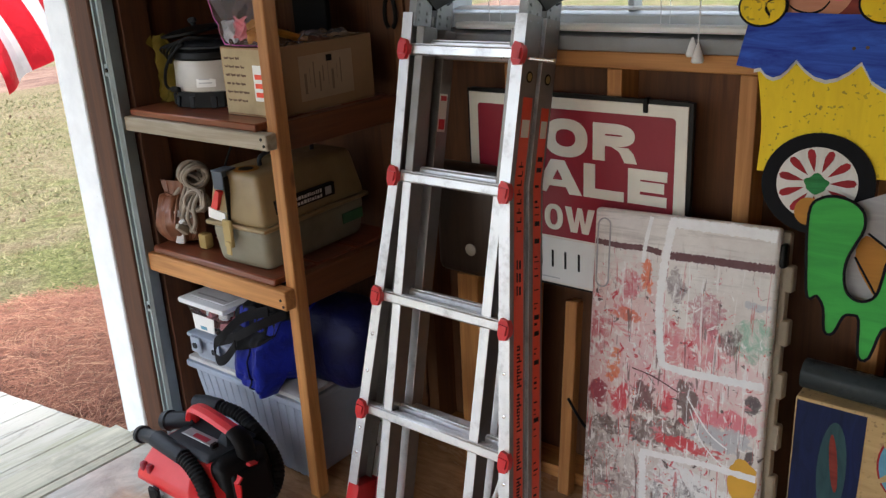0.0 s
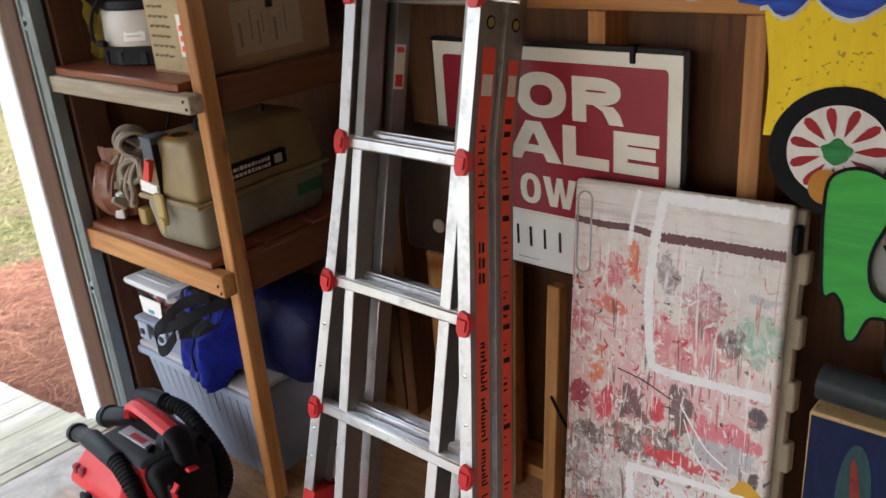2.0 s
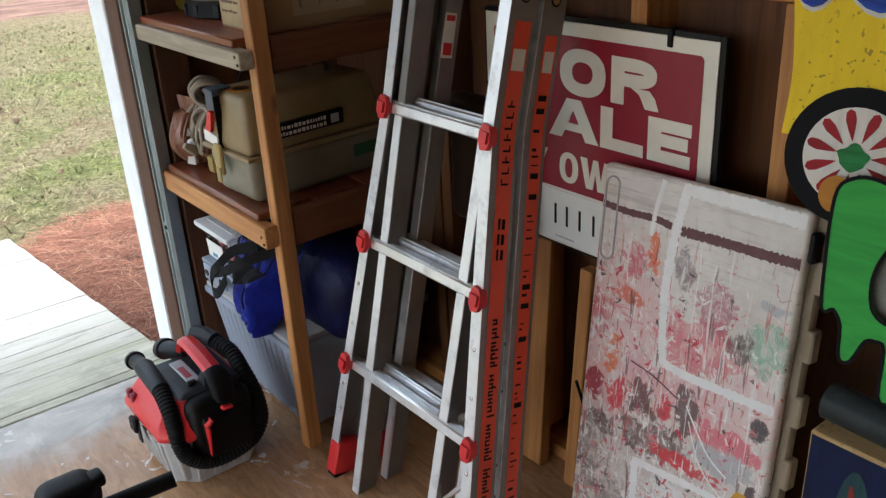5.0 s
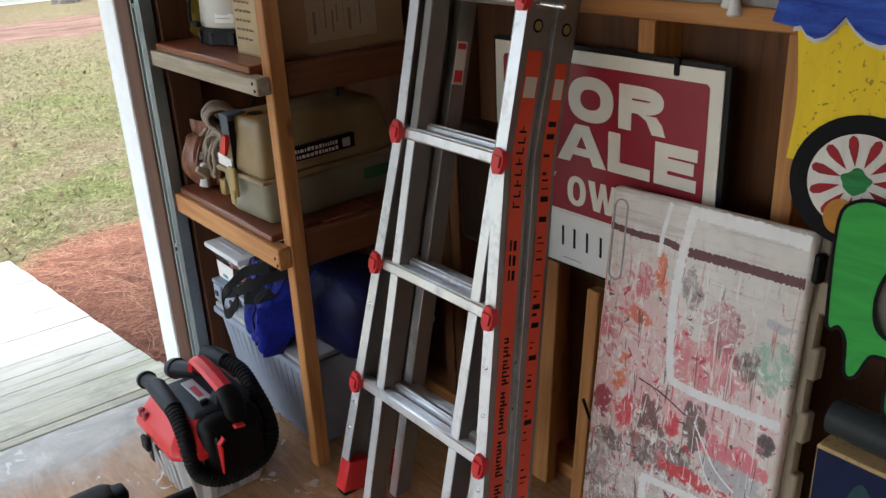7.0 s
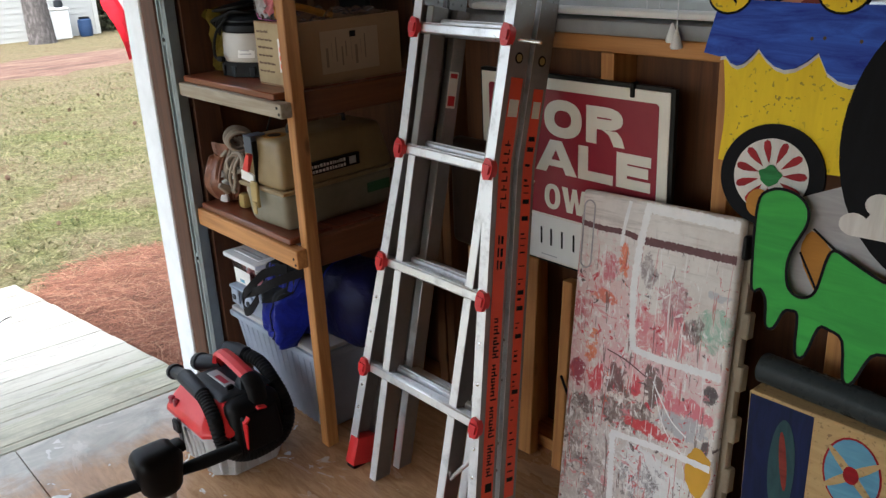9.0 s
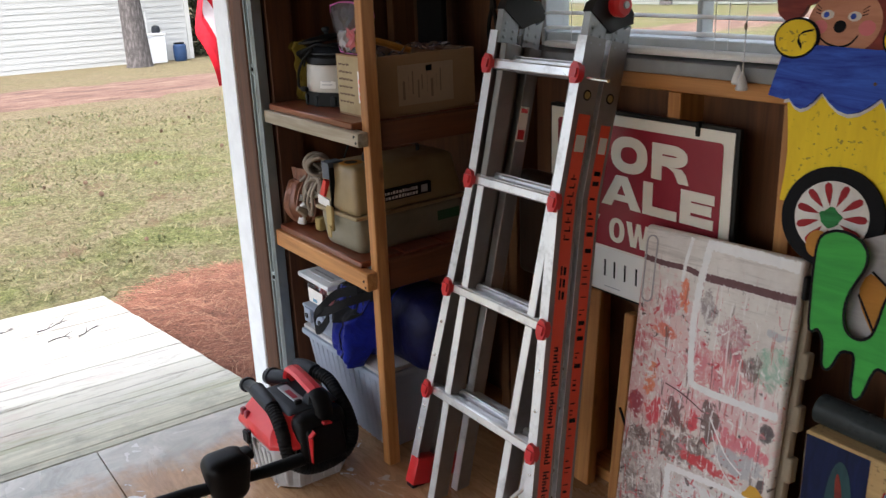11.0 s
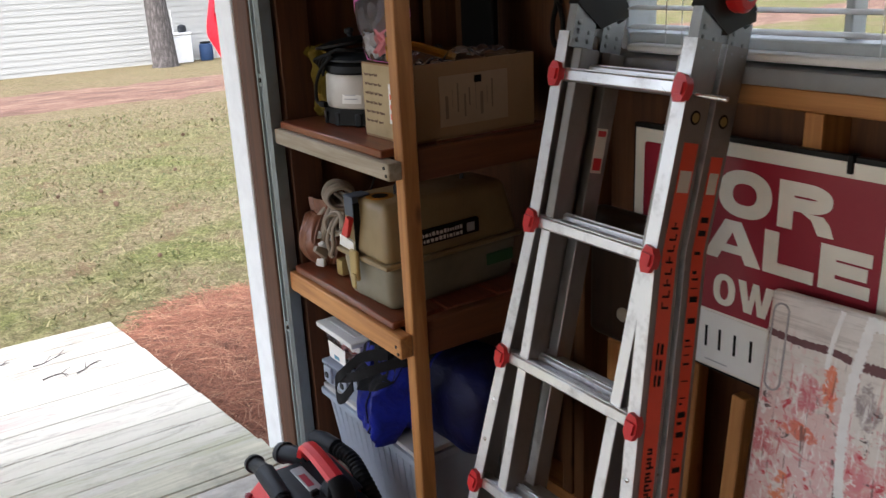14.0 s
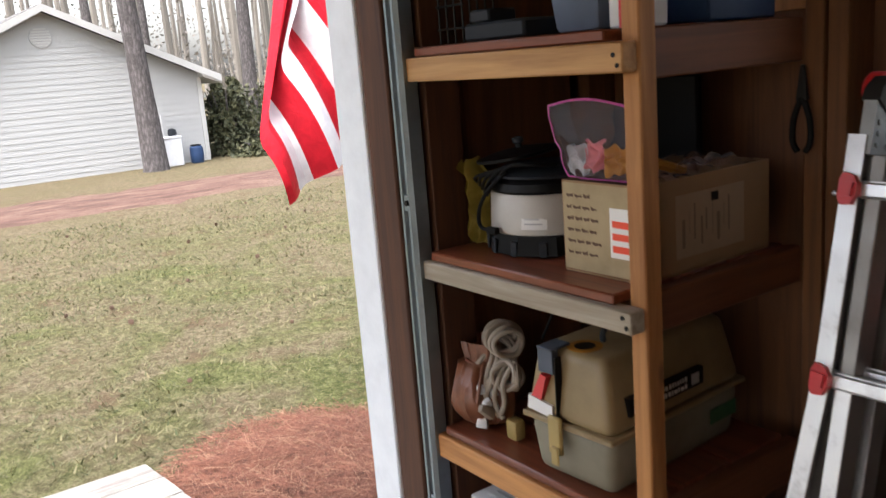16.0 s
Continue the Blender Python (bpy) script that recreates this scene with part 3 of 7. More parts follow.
# ---- mesh helpers ----
class Shape:
    """Gathers vertices and faces of one mesh."""

    def __init__(self):
        self.v, self.f = [], []

    def add(self, verts, faces):
        n = len(self.v)
        self.v += [tuple(p) for p in verts]
        self.f += [tuple(n + i for i in f) for f in faces]
        return self

    def bm(self, bm):
        bm.verts.index_update()
        self.add([v.co[:] for v in bm.verts], [[v.index for v in f.verts] for f in bm.faces])
        bm.free()
        return self

    def box(self, a, b, bevel=0.003, m=None, seg=1):
        bm = bmesh.new()
        bmesh.ops.create_cube(bm, size=1)
        for v in bm.verts:
            v.co = Vector([(a[i] + b[i]) / 2 + v.co[i] * (b[i] - a[i]) for i in range(3)])
        if bevel:
            bmesh.ops.bevel(bm, geom=bm.edges[:], offset=bevel, segments=seg, affect="EDGES", profile=0.5)
        if m is not None:
            bmesh.ops.transform(bm, matrix=m, verts=bm.verts)
        return self.bm(bm)

    def frustum(self, base, top, z0, z1, bevel=0.01, m=None, seg=2):
        """A tapered box; base and top are (x0, y0, x1, y1)."""
        bm = bmesh.new()
        bmesh.ops.create_cube(bm, size=1)
        for v in bm.verts:
            r = top if v.co.z > 0 else base
            v.co = Vector((r[0] if v.co.x < 0 else r[2], r[1] if v.co.y < 0 else r[3], z1 if v.co.z > 0 else z0))
        if bevel:
            bmesh.ops.bevel(bm, geom=bm.edges[:], offset=bevel, segments=seg, affect="EDGES", profile=0.5)
        if m is not None:
            bmesh.ops.transform(bm, matrix=m, verts=bm.verts)
        return self.bm(bm)

    def tube(self, pts, r, seg=12, closed=False, caps=True):
        """A round tube through points; r is one radius or one for each point."""
        pts = [Vector(p) for p in pts]
        n = len(pts)
        rs = r if isinstance(r, (list, tuple)) else [r] * n
        up = None
        verts, faces = [], []
        for i, p in enumerate(pts):
            a, b = pts[(i - 1) % n if closed else max(i - 1, 0)], pts[(i + 1) % n if closed else min(i + 1, n - 1)]
            d = (b - a).normalized()
            if up is None:
                up = Vector((0, 0, 1)) if abs(d.z) < 0.9 else Vector((1, 0, 0))
            s = d.cross(up).normalized()
            up = s.cross(d).normalized()
            for k in range(seg):
                t = 2 * math.pi * k / seg
                verts.append(p + (s * math.cos(t) + up * math.sin(t)) * rs[i])
        for i in range(n if closed else n - 1):
            j = (i + 1) % n
            for k in range(seg):
                q = (k + 1) % seg
                faces.append((i * seg + k, i * seg + q, j * seg + q, j * seg + k))
        if caps and not closed:
            faces.append(tuple(range(seg))[::-1])
            faces.append(tuple(range((n - 1) * seg, n * seg)))
        return self.add(verts, faces)

    def prism(self, outline, d0, d1, plane="xz"):
        """A flat outline with thickness: outline in the plane, from d0 to d1 across it."""
        n = len(outline)
        put = {"xz": lambda a, b, d: (a, d, b), "xy": lambda a, b, d: (a, b, d), "yz": lambda a, b, d: (d, a, b)}[plane]
        verts = [put(a, b, d0) for a, b in outline] + [put(a, b, d1) for a, b in outline]
        faces = [tuple(range(n)), tuple(range(2 * n - 1, n - 1, -1))]
        faces += [(i, n + i, n + (i + 1) % n, (i + 1) % n) for i in range(n)]
        return self.add(verts, faces)

    def lathe(self, profile, at=(0, 0, 0), seg=32):
        """A turned solid round the z axis through at; the profile is (radius, z)."""
        verts = [(at[0] + r * math.cos(2 * math.pi * k / seg), at[1] + r * math.sin(2 * math.pi * k / seg), at[2] + z) for r, z in profile for k in range(seg)]
        faces = [(i * seg + k, i * seg + (k + 1) % seg, (i + 1) * seg + (k + 1) % seg, (i + 1) * seg + k) for i in range(len(profile) - 1) for k in range(seg)]
        faces += [tuple(range(seg))[::-1], tuple(range((len(profile) - 1) * seg, len(profile) * seg))]
        return self.add(verts, faces)

    def grid(self, nu, nv, fn):
        """A sheet of nu by nv cells; fn gives the point at u, v in 0..1."""
        verts = [fn(i / nu, j / nv) for j in range(nv + 1) for i in range(nu + 1)]
        faces = [(j * (nu + 1) + i, j * (nu + 1) + i + 1, (j + 1) * (nu + 1) + i + 1, (j + 1) * (nu + 1) + i) for j in range(nv) for i in range(nu)]
        return self.add(verts, faces)

    def move(self, m):
        self.v = [tuple(m @ Vector(p)) for p in self.v]
        return self

    def mesh(self, name, mat, smooth=True):
        me = bpy.data.meshes.new(name)
        me.from_pydata(self.v, [], self.f)
        me.materials.append(mat)
        me.validate()
        bm = bmesh.new()
        bm.from_mesh(me)
        bmesh.ops.recalc_face_normals(bm, faces=bm.faces)
        bm.to_mesh(me)
        bm.free()
        if smooth:
            me.polygons.foreach_set("use_smooth", [True] * len(me.polygons))
            me.set_sharp_from_angle(angle=radians(38))
        me.update()
        return me


def shp():
    return Shape()


def thing(name, m, label, category, group="", kind=""):
    """An empty at the base of a thing."""
    ob = new(name)
    ob.empty_display_size = 0.05
    ob.matrix_basis = m if isinstance(m, Matrix) else pose(*m)
    return tagged(ob, label, category, group, kind)


def part(name, shape, mat, parent, label="", smooth=True):
    ob = new(name, shape.mesh(name, MAT[mat] if isinstance(mat, str) else mat, smooth))
    ob.parent = parent
    return tagged(ob, label) if label else ob


def solid(name, shape, mat, label="", category="", kind="", group="", smooth=True):
    ob = new(name, shape.mesh(name, MAT[mat] if isinstance(mat, str) else mat, smooth))
    return tagged(ob, label, category, group, kind)


def words(name, text, size, mat, parent, m, label="", extrude=0.0006, align="CENTER", bold=0.0, width=1.0):
    """Lettering in the built-in font, turned into a mesh."""
    cu = bpy.data.curves.new(name, "FONT")
    cu.body, cu.size, cu.extrude, cu.offset = text, size, extrude, bold
    cu.align_x, cu.align_y = align, "CENTER"
    tmp = bpy.data.objects.new(name, cu)
    scene.collection.objects.link(tmp)
    me = bpy.data.meshes.new_from_object(tmp.evaluated_get(bpy.context.evaluated_depsgraph_get()))
    bpy.data.objects.remove(tmp)
    bpy.data.curves.remove(cu)
    me.name = name
    me.materials.clear()
    me.materials.append(MAT[mat])
    me.transform(m @ Matrix.Diagonal((width, 1, 1, 1)))
    ob = new(name, me)
    ob.parent = parent
    return tagged(ob, label) if label else ob


def ellipse(cx, cz, rx, rz, n=28, turn=0.0):
    c, s = math.cos(turn), math.sin(turn)
    out = []
    for k in range(n):
        a, b = rx * math.cos(2 * math.pi * k / n), rz * math.sin(2 * math.pi * k / n)
        out.append((cx + a * c - b * s, cz + a * s + b * c))
    return out


def smooth_line(pts, n=6, closed=False):
    """Catmull-Rom points through a few control points."""
    out, m = [], len(pts)
    for i in range(m if closed else m - 1):
        p = [pts[(i + k) % m] if closed else pts[min(max(i + k, 0), m - 1)] for k in (-1, 0, 1, 2)]
        for j in range(n):
            t = j / n
            out.append(tuple(0.5 * (2 * b + (c - a) * t + (2 * a - 5 * b + 4 * c - d) * t * t + (3 * b - a - 3 * c + d) * t ** 3) for a, b, c, d in zip(*p)))
    return out if closed else out + [tuple(pts[-1])]


rng = random.Random(7)

# ---- ground and distance ----
def gz(x, y):
    """The ground falls gently away towards the neighbour's house."""
    return -0.38 - 0.0239 * min(max(-x - 6.0, 0.0), 24.0)


def spread(t, near, far):
    s = 2 * t - 1
    return near * s + (far - near) * s ** 5


ground = solid("ground", shp().grid(90, 90, lambda u, v: (spread(u, 24, 420) - 6, spread(v, 24, 420) + 4, gz(spread(u, 24, 420) - 6, 0) + 0.012 * noise.noise(Vector((spread(u, 24, 420) * 0.8, spread(v, 24, 420) * 0.8, 0))))), "grass",
               "patchy winter lawn, green and straw coloured", "lawn", "structure")


def strip(x_mid, half, lo, hi, n, wob, lift):
    s = shp()
    ys = [lo + (hi - lo) * k / n for k in range(n + 1)]
    v, f = [], []
    for y in ys:
        c = x_mid + 0.5 * math.sin(y * 0.11)
        a, b = c - half - wob * (0.5 * noise.noise(Vector((0, y * 0.7, 1))) + 0.5 * noise.noise(Vector((3, y * 2.9, 1)))), c + half + wob * (0.5 * noise.noise(Vector((9, y * 0.9, 4))) + 0.5 * noise.noise(Vector((5, y * 3.3, 4))))
        for k in range(5):
            x = a + (b - a) * k / 4
            v.append((x, y, gz(x, y) + lift + (0.012 if 0 < k < 4 else -0.02)))
    for i in range(n):
        f += [(i * 5 + k, i * 5 + k + 1, i * 5 + k + 6, i * 5 + k + 5) for k in range(4)]
    return s.add(v, f)


road = solid("road", strip(-17.4, 1.75, -60, 70, 400, 1.1, 0.02), "dirt", "red dirt drive crossing the lawn", "drive", "structure")
far_lane = solid("road", shp().grid(60, 2, lambda u, v: (-120 + 200 * u, 34 + 9 * v + 2 * math.sin(u * 5), gz(-120 + 200 * u, 0) + 0.05)), plain("pale gravel lane", (0.17, 0.175, 0.14), 0.95, 0, 0.3, 2), "pale lane far behind the shed", "lane", "structure")
far_bank = solid("pavement", shp().grid(60, 2, lambda u, v: (-120 + 200 * u, 47 + 5 * v + 2 * math.sin(u * 4), gz(-120 + 200 * u, 0) + 0.05 + 0.5 * v)), plain("washed earth bank", (0.19, 0.15, 0.115), 0.95, 0, 0.4, 2), "red earth bank beyond the lane", "bank", "structure")


def scatter_blades():
    r = random.Random(3)
    s = shp()
    v, f = [], []
    for k in range(110000):
        x = -2.7 - 11.5 * r.random() ** 1.5
        y = -3 + 11 * r.random()
        if -4.85 < x < -2.4 and y < 1.36:
            continue
        z = gz(x, y) - 0.005
        d = noise.noise(Vector((x * 0.9, y * 0.9, 3)))
        if r.random() > 0.62 + 0.5 * d:
            continue
        a, h, w = r.random() * 6.28, 0.012 + 0.028 * r.random(), 0.003 + 0.003 * r.random() + 0.0004 * -x
        lx, ly = 0.11 * (r.random() - 0.5), 0.11 * (r.random() - 0.5)
        n = len(v)
        v += [(x - w * math.cos(a), y - w * math.sin(a), z), (x + w * math.cos(a), y + w * math.sin(a), z), (x + lx, y + ly, z + h)]
        f.append((n, n + 1, n + 2))
    return s.add(v, f)


solid("grass", scatter_blades(), "blade", "short grass blades, green and dry", "grass", "stuff", smooth=False)


def mound_z(x, y):
    u, v = (x + 3.50) / 1.25, (y - 1.90) / 0.80
    d = u * u + v * v
    return 0.085 * max(0.0, 1 - d) ** 0.8 + 0.02 * noise.noise(Vector((x * 4, y * 4, 0))) * (d < 1.1)


def mound():
    v, f = [], []
    n = 34
    for j in range(n + 1):
        for i in range(n + 1):
            u, w = 2 * i / n - 1, 2 * j / n - 1
            k = 1.0 / max(1.0, math.sqrt(u * u + w * w) / max(abs(u), abs(w), 1e-6))
            e = 1 + 0.1 * noise.noise(Vector((u * 2, w * 2, 5)))
            x, y = -3.50 + 1.28 * u * k * e, 1.90 + 0.82 * w * k * e
            v.append((x, y, gz(x, y) - 0.02 + mound_z(x, y) + 0.02))
    for j in range(n):
        for i in range(n):
            f.append((j * (n + 1) + i, j * (n + 1) + i + 1, (j + 1) * (n + 1) + i + 1, (j + 1) * (n + 1) + i))
    return shp().add(v, f)


solid("pine_straw_bed", mound(), "straw", "low mound of red-brown pine straw beside the ramp", "pine straw", "stuff")


def needles():
    r = random.Random(11)
    v, f = [], []
    for k in range(24000):
        t, q = r.random() * 6.28, math.sqrt(r.random()) * 1.08
        x, y = -3.50 + 1.28 * q * math.cos(t), 1.90 + 0.82 * q * math.sin(t)
        if y < 1.34 and x < -2.5:
            continue
        z = gz(x, y) + mound_z(x, y) + 0.004 + 0.016 * r.random()
        a, le = r.random() * 6.28, 0.08 + 0.09 * r.random()
        c, s2, w = math.cos(a), math.sin(a), 0.0012
        dz, bend = 0.016 * (r.random() - 0.5), 0.02 * (r.random() - 0.5)
        n = len(v)
        for t, o in ((0.0, 0.0), (0.5, bend), (1.0, 0.0)):
            px, py, pz = x + le * t * c - o * s2, y + le * t * s2 + o * c, z + dz * t + 0.006 * math.sin(3.14 * t)
            v += [(px - w * s2, py + w * c, pz), (px + w * s2, py - w * c, pz + 0.0006)]
        f += [(n, n + 1, n + 3, n + 2), (n + 2, n + 3, n + 5, n + 4)]
    return shp().add(v, f)


solid("pine_needles", needles(), "needle", "loose red-brown pine needles", "pine straw", "stuff", smooth=False)


def pine_cone():
    s = shp()
    for k in range(7):
        z = 0.006 + k * 0.006
        rad = 0.021 * math.sin(0.5 + k * 0.36)
        s.lathe([(rad * 0.6, z - 0.004), (rad, z), (rad * 0.55, z + 0.004)], seg=8)
    return s


cone = None
for k in range(34):
    x, y = -4.2 - 9.5 * rng.random(), -0.5 + 7.0 * rng.random()
    if x > -5.3 and y < 2.8:
        continue
    m = pose(x, y, gz(x, y) + 0.014, 70 * rng.random(), 30, 360 * rng.random()) @ Matrix.Scale(0.75 + 0.45 * rng.random(), 4)
    if cone is None:
        cone = solid("pine_cone", pine_cone(), "cone", "brown dry pine cone lying on the grass", "pine cone", group="pine cones on the lawn")
        cone.matrix_basis = m
    else:
        copy_thing(cone, m)


def pine_tree(x, y, r0, h, label, lean=0.0, clumps=150, seed=1, first=0.45):
    q = random.Random(seed)
    t = thing("pine_tree", (x, y, gz(x, y) - 0.05), label, "tree", "pines round the lawn")
    pts = [(0.05 * math.sin(k), lean * (k / 8) * h, h * k / 8) for k in range(9)]
    part("trunk", shp().tube([(0, 0, -0.1), (0, 0, 0.12)] + pts[1:], [r0 * 1.35, r0 * 1.08] + [r0 * (0.92 - 0.085 * k) for k in range(1, 9)], 14), "bark", t)
    s, b = shp(), shp()
    v, f = [], []
    for k in range(clumps):
        z = h * (first + (1.03 - first) * q.random())
        a, rad = q.random() * 6.28, (0.6 + 2.4 * q.random()) * (1.15 - z / h) * 1.6
        c = Vector((rad * math.cos(a), rad * math.sin(a), z + 0.25 * rad))
        if k % 5 == 0:
            b.tube([(0, 0, z - 0.3), tuple(c * 0.5 + Vector((0, 0, z * 0.5))), tuple(c)], [0.06, 0.04, 0.012], 6)
        for j in range(34):
            d = Vector((q.gauss(0, 0.35), q.gauss(0, 0.35), q.gauss(0, 0.22)))
            e = Vector((q.gauss(0, 1), q.gauss(0, 1), q.gauss(0, 1))).normalized() * 0.10
            g = e.cross(Vector((q.gauss(0, 1), q.gauss(0, 1), q.gauss(0, 1)))).normalized() * 0.018
            n = len(v)
            v += [tuple(c + d + e), tuple(c + d + g), tuple(c + d - e), tuple(c + d - g)]
            f.append((n, n + 1, n + 2, n + 3))
    limbs = part("limbs", b, "bark", t)
    limbs["kind"] = "stuff"
    part("crown", s.add(v, f), "pine_leaf", t, smooth=False)
    return t


pine_tree(-22.6, 7.05, 0.30, 17, "tall grey-barked pine in front of the cream house", -0.035, 160, 5)
for k, (x, y, r0) in enumerate([(-38, 10.0, 0.24), (-42, 13.4, 0.22), (-36, 15.6, 0.34), (-44, 21.5, 0.34), (-40, 22.6, 0.22), (-50, 30.5, 0.3), (-54, 8, 0.3), (-58, 3, 0.3), (-47, 26.8, 0.26), (-46, -6, 0.3), (-30, 36, 0.3), (-12, 56, 0.3), (4, 60, 0.3)]):
    pine_tree(x, y, r0, 18 + (k * 7) % 5, "tall bare-trunked pine at the back of the lawn", 0.02 * ((k % 3) - 1), 70, 20 + k)


def woods():
    r = random.Random(23)
    s = shp()
    v, f = [], []
    for k in range(2600):
        a = radians(75 + 230 * r.random())
        d = 60 + 40 * r.random()
        x, y = d * math.cos(a) - 6, d * math.sin(a)
        top = 2.0 + 10.0 * r.random() ** 1.2
        for j in range(26):
            c = Vector((x + r.gauss(0, 1.1), y + r.gauss(0, 1.1), gz(x, y) + top * r.random() ** 0.7 + r.gauss(0, 0.3)))
            e = Vector((r.gauss(0, 1), r.gauss(0, 1), r.gauss(0, 1.3))).normalized() * (0.10 + 0.16 * r.random())
            g = e.cross(Vector((r.gauss(0, 1), r.gauss(0, 1), r.gauss(0, 1)))).normalized() * (0.05 + 0.06 * r.random())
            n = len(v)
            v += [tuple(c + e), tuple(c + g), tuple(c - e), tuple(c - g)]
            f.append((n, n + 1, n + 2, n + 3))
    s.add(v, f)
    for k in range(430):
        a = radians(95 + 150 * r.random())
        d = 46 + 46 * r.random()
        x, y = d * math.cos(a) - 6, d * math.sin(a)
        if abs(y - 5) < 6 and d < 50:
            continue
        w = 0.10 + 0.16 * r.random()
        s.tube([(x, y, gz(x, y) - 0.1), (x + r.gauss(0, 0.25), y + r.gauss(0, 0.25), 8), (x + r.gauss(0, 0.5), y + r.gauss(0, 0.5), 16)], [w, w * 0.8, w * 0.5], 6)
    return s


# distance haze is put into the leaf and trunk colours as a paler grey
solid("far_woods", woods(), leaf_mat("hazy woodland", (0.10, 0.092, 0.078), (0.25, 0.225, 0.19)), "hazy grey-green woods at the horizon", "woods", "stuff", smooth=False)

# ---- the neighbour's house ----
HX, HY0, HY1, HR, HZ0, HZE, HZR = -23.9, 1.45, 8.92, 5.18, -0.84, 1.56, 3.30
house = thing("house", (HX, HR, HZ0), "single-storey house with cream lap siding and gabled roof", "house")
hw, he, hr = (HY1 - HY0) / 2, HZE - HZ0, HZR - HZ0
wall = part("wall", shp().prism([(-hw, 0), (hw, 0), (hw, he), (0, hr), (-hw, he)], -11, -0.03, "yz"), "siding", house)
lap = 0.148
for k in range(int(hr / lap)):
    z0, z1 = k * lap, (k + 1) * lap
    wd = hw if z1 <= he else hw * (hr - z1) / (hr - he)
    if wd < 0.2:
        break
    o = part("siding_board", shp().add([(0.014, -wd, z0), (0.014, wd, z0), (0.0, wd, z1), (0.0, -wd, z1), (-0.03, -wd, z0), (-0.03, wd, z0), (-0.03, wd, z1), (-0.03, -wd, z1)],
             [(0, 1, 2, 3), (5, 4, 7, 6), (4, 5, 1, 0), (3, 2, 6, 7), (1, 5, 6, 2), (4, 0, 3, 7)]), "siding", wall, smooth=False)
slope = (hr - he) / hw
for sgn in (-1, 1):
    ov = 0.5
    part("roof", shp().prism([(0, hr + 0.02), (sgn * (hw + ov), he - slope * ov + 0.02), (sgn * (hw + ov), he - slope * ov + 0.14), (0, hr + 0.15)], -11.3, 0.40, "yz"), "shingle", house, smooth=False)
    part("rake_board", shp().prism([(0, hr - 0.04), (sgn * (hw + ov), he - slope * ov - 0.06), (sgn * (hw + ov), he - slope * ov + 0.13), (0, hr + 0.14)], 0.40, 0.44, "yz"), "eave", house, smooth=False)
    part("soffit", shp().prism([(sgn * hw, he - 0.12), (sgn * (hw + ov), he - slope * ov - 0.09), (sgn * (hw + ov), he - slope * ov + 0.0), (sgn * hw, he + 0.02)], -11.2, 0.395, "yz"), "eave", house, smooth=False)
    part("corner_board", shp().box((-0.06, sgn * hw - 0.06, 0), (0.035, sgn * hw + 0.06, he - 0.13), 0.005), "eave", house)
vent = part("gable_vent", shp().prism(ellipse(-0.05, hr - 0.62, 0.26, 0.26), 0.0, 0.045, "yz"), "siding", house)
for k in range(7):
    zz = hr - 0.82 + k * 0.065
    half = math.sqrt(max(0.05 ** 2, 0.24 ** 2 - (zz - hr + 0.62) ** 2))
    part("slat", shp().box((0.045, -0.05 - half, zz - 0.018), (0.06, -0.05 + half, zz + 0.018), 0.002), "eave", vent)
part("foundation", shp().box((-10.9, -hw + 0.02, -0.5), (0.0, hw - 0.02, 0.0), 0.01), plain("grey block footing", (0.33, 0.32, 0.30), 0.9, 0, 0.4, 5), house)

util = thing("utility_box", (-23.45, 7.75, gz(-23.5, 0)), "white utility box beside the house wall", "utility box")
part("body", shp().box((-0.2, -0.26, 0.0), (0.2, 0.26, 0.72), 0.02), "white", util)
part("lid", shp().box((-0.22, -0.28, 0.722), (0.22, 0.28, 0.78), 0.015), "white", util)
part("meter", shp().lathe([(0.10, 0.78), (0.12, 0.84), (0.10, 0.95), (0.03, 0.98)], (0, 0.1, 0), 16), "dgrey", util)
part("conduit", shp().tube([(-0.1, -0.1, 0.72), (-0.1, -0.1, 1.35)], 0.025, 8), "grey", util)
barrel = thing("barrel", Matrix.Translation((-23.35, 8.40, gz(-23.4, 0))) @ Matrix.Diagonal((0.85, 0.85, 0.8, 1)), "dark blue plastic barrel beside the house", "barrel")
part("body", shp().lathe([(0.17, 0.0), (0.2, 0.05), (0.21, 0.3), (0.2, 0.52), (0.14, 0.58)], seg=20), "blue_plastic", barrel)
part("rim", shp().lathe([(0.15, 0.575), (0.17, 0.585), (0.17, 0.61), (0.12, 0.62)], seg=20), "black", barrel)

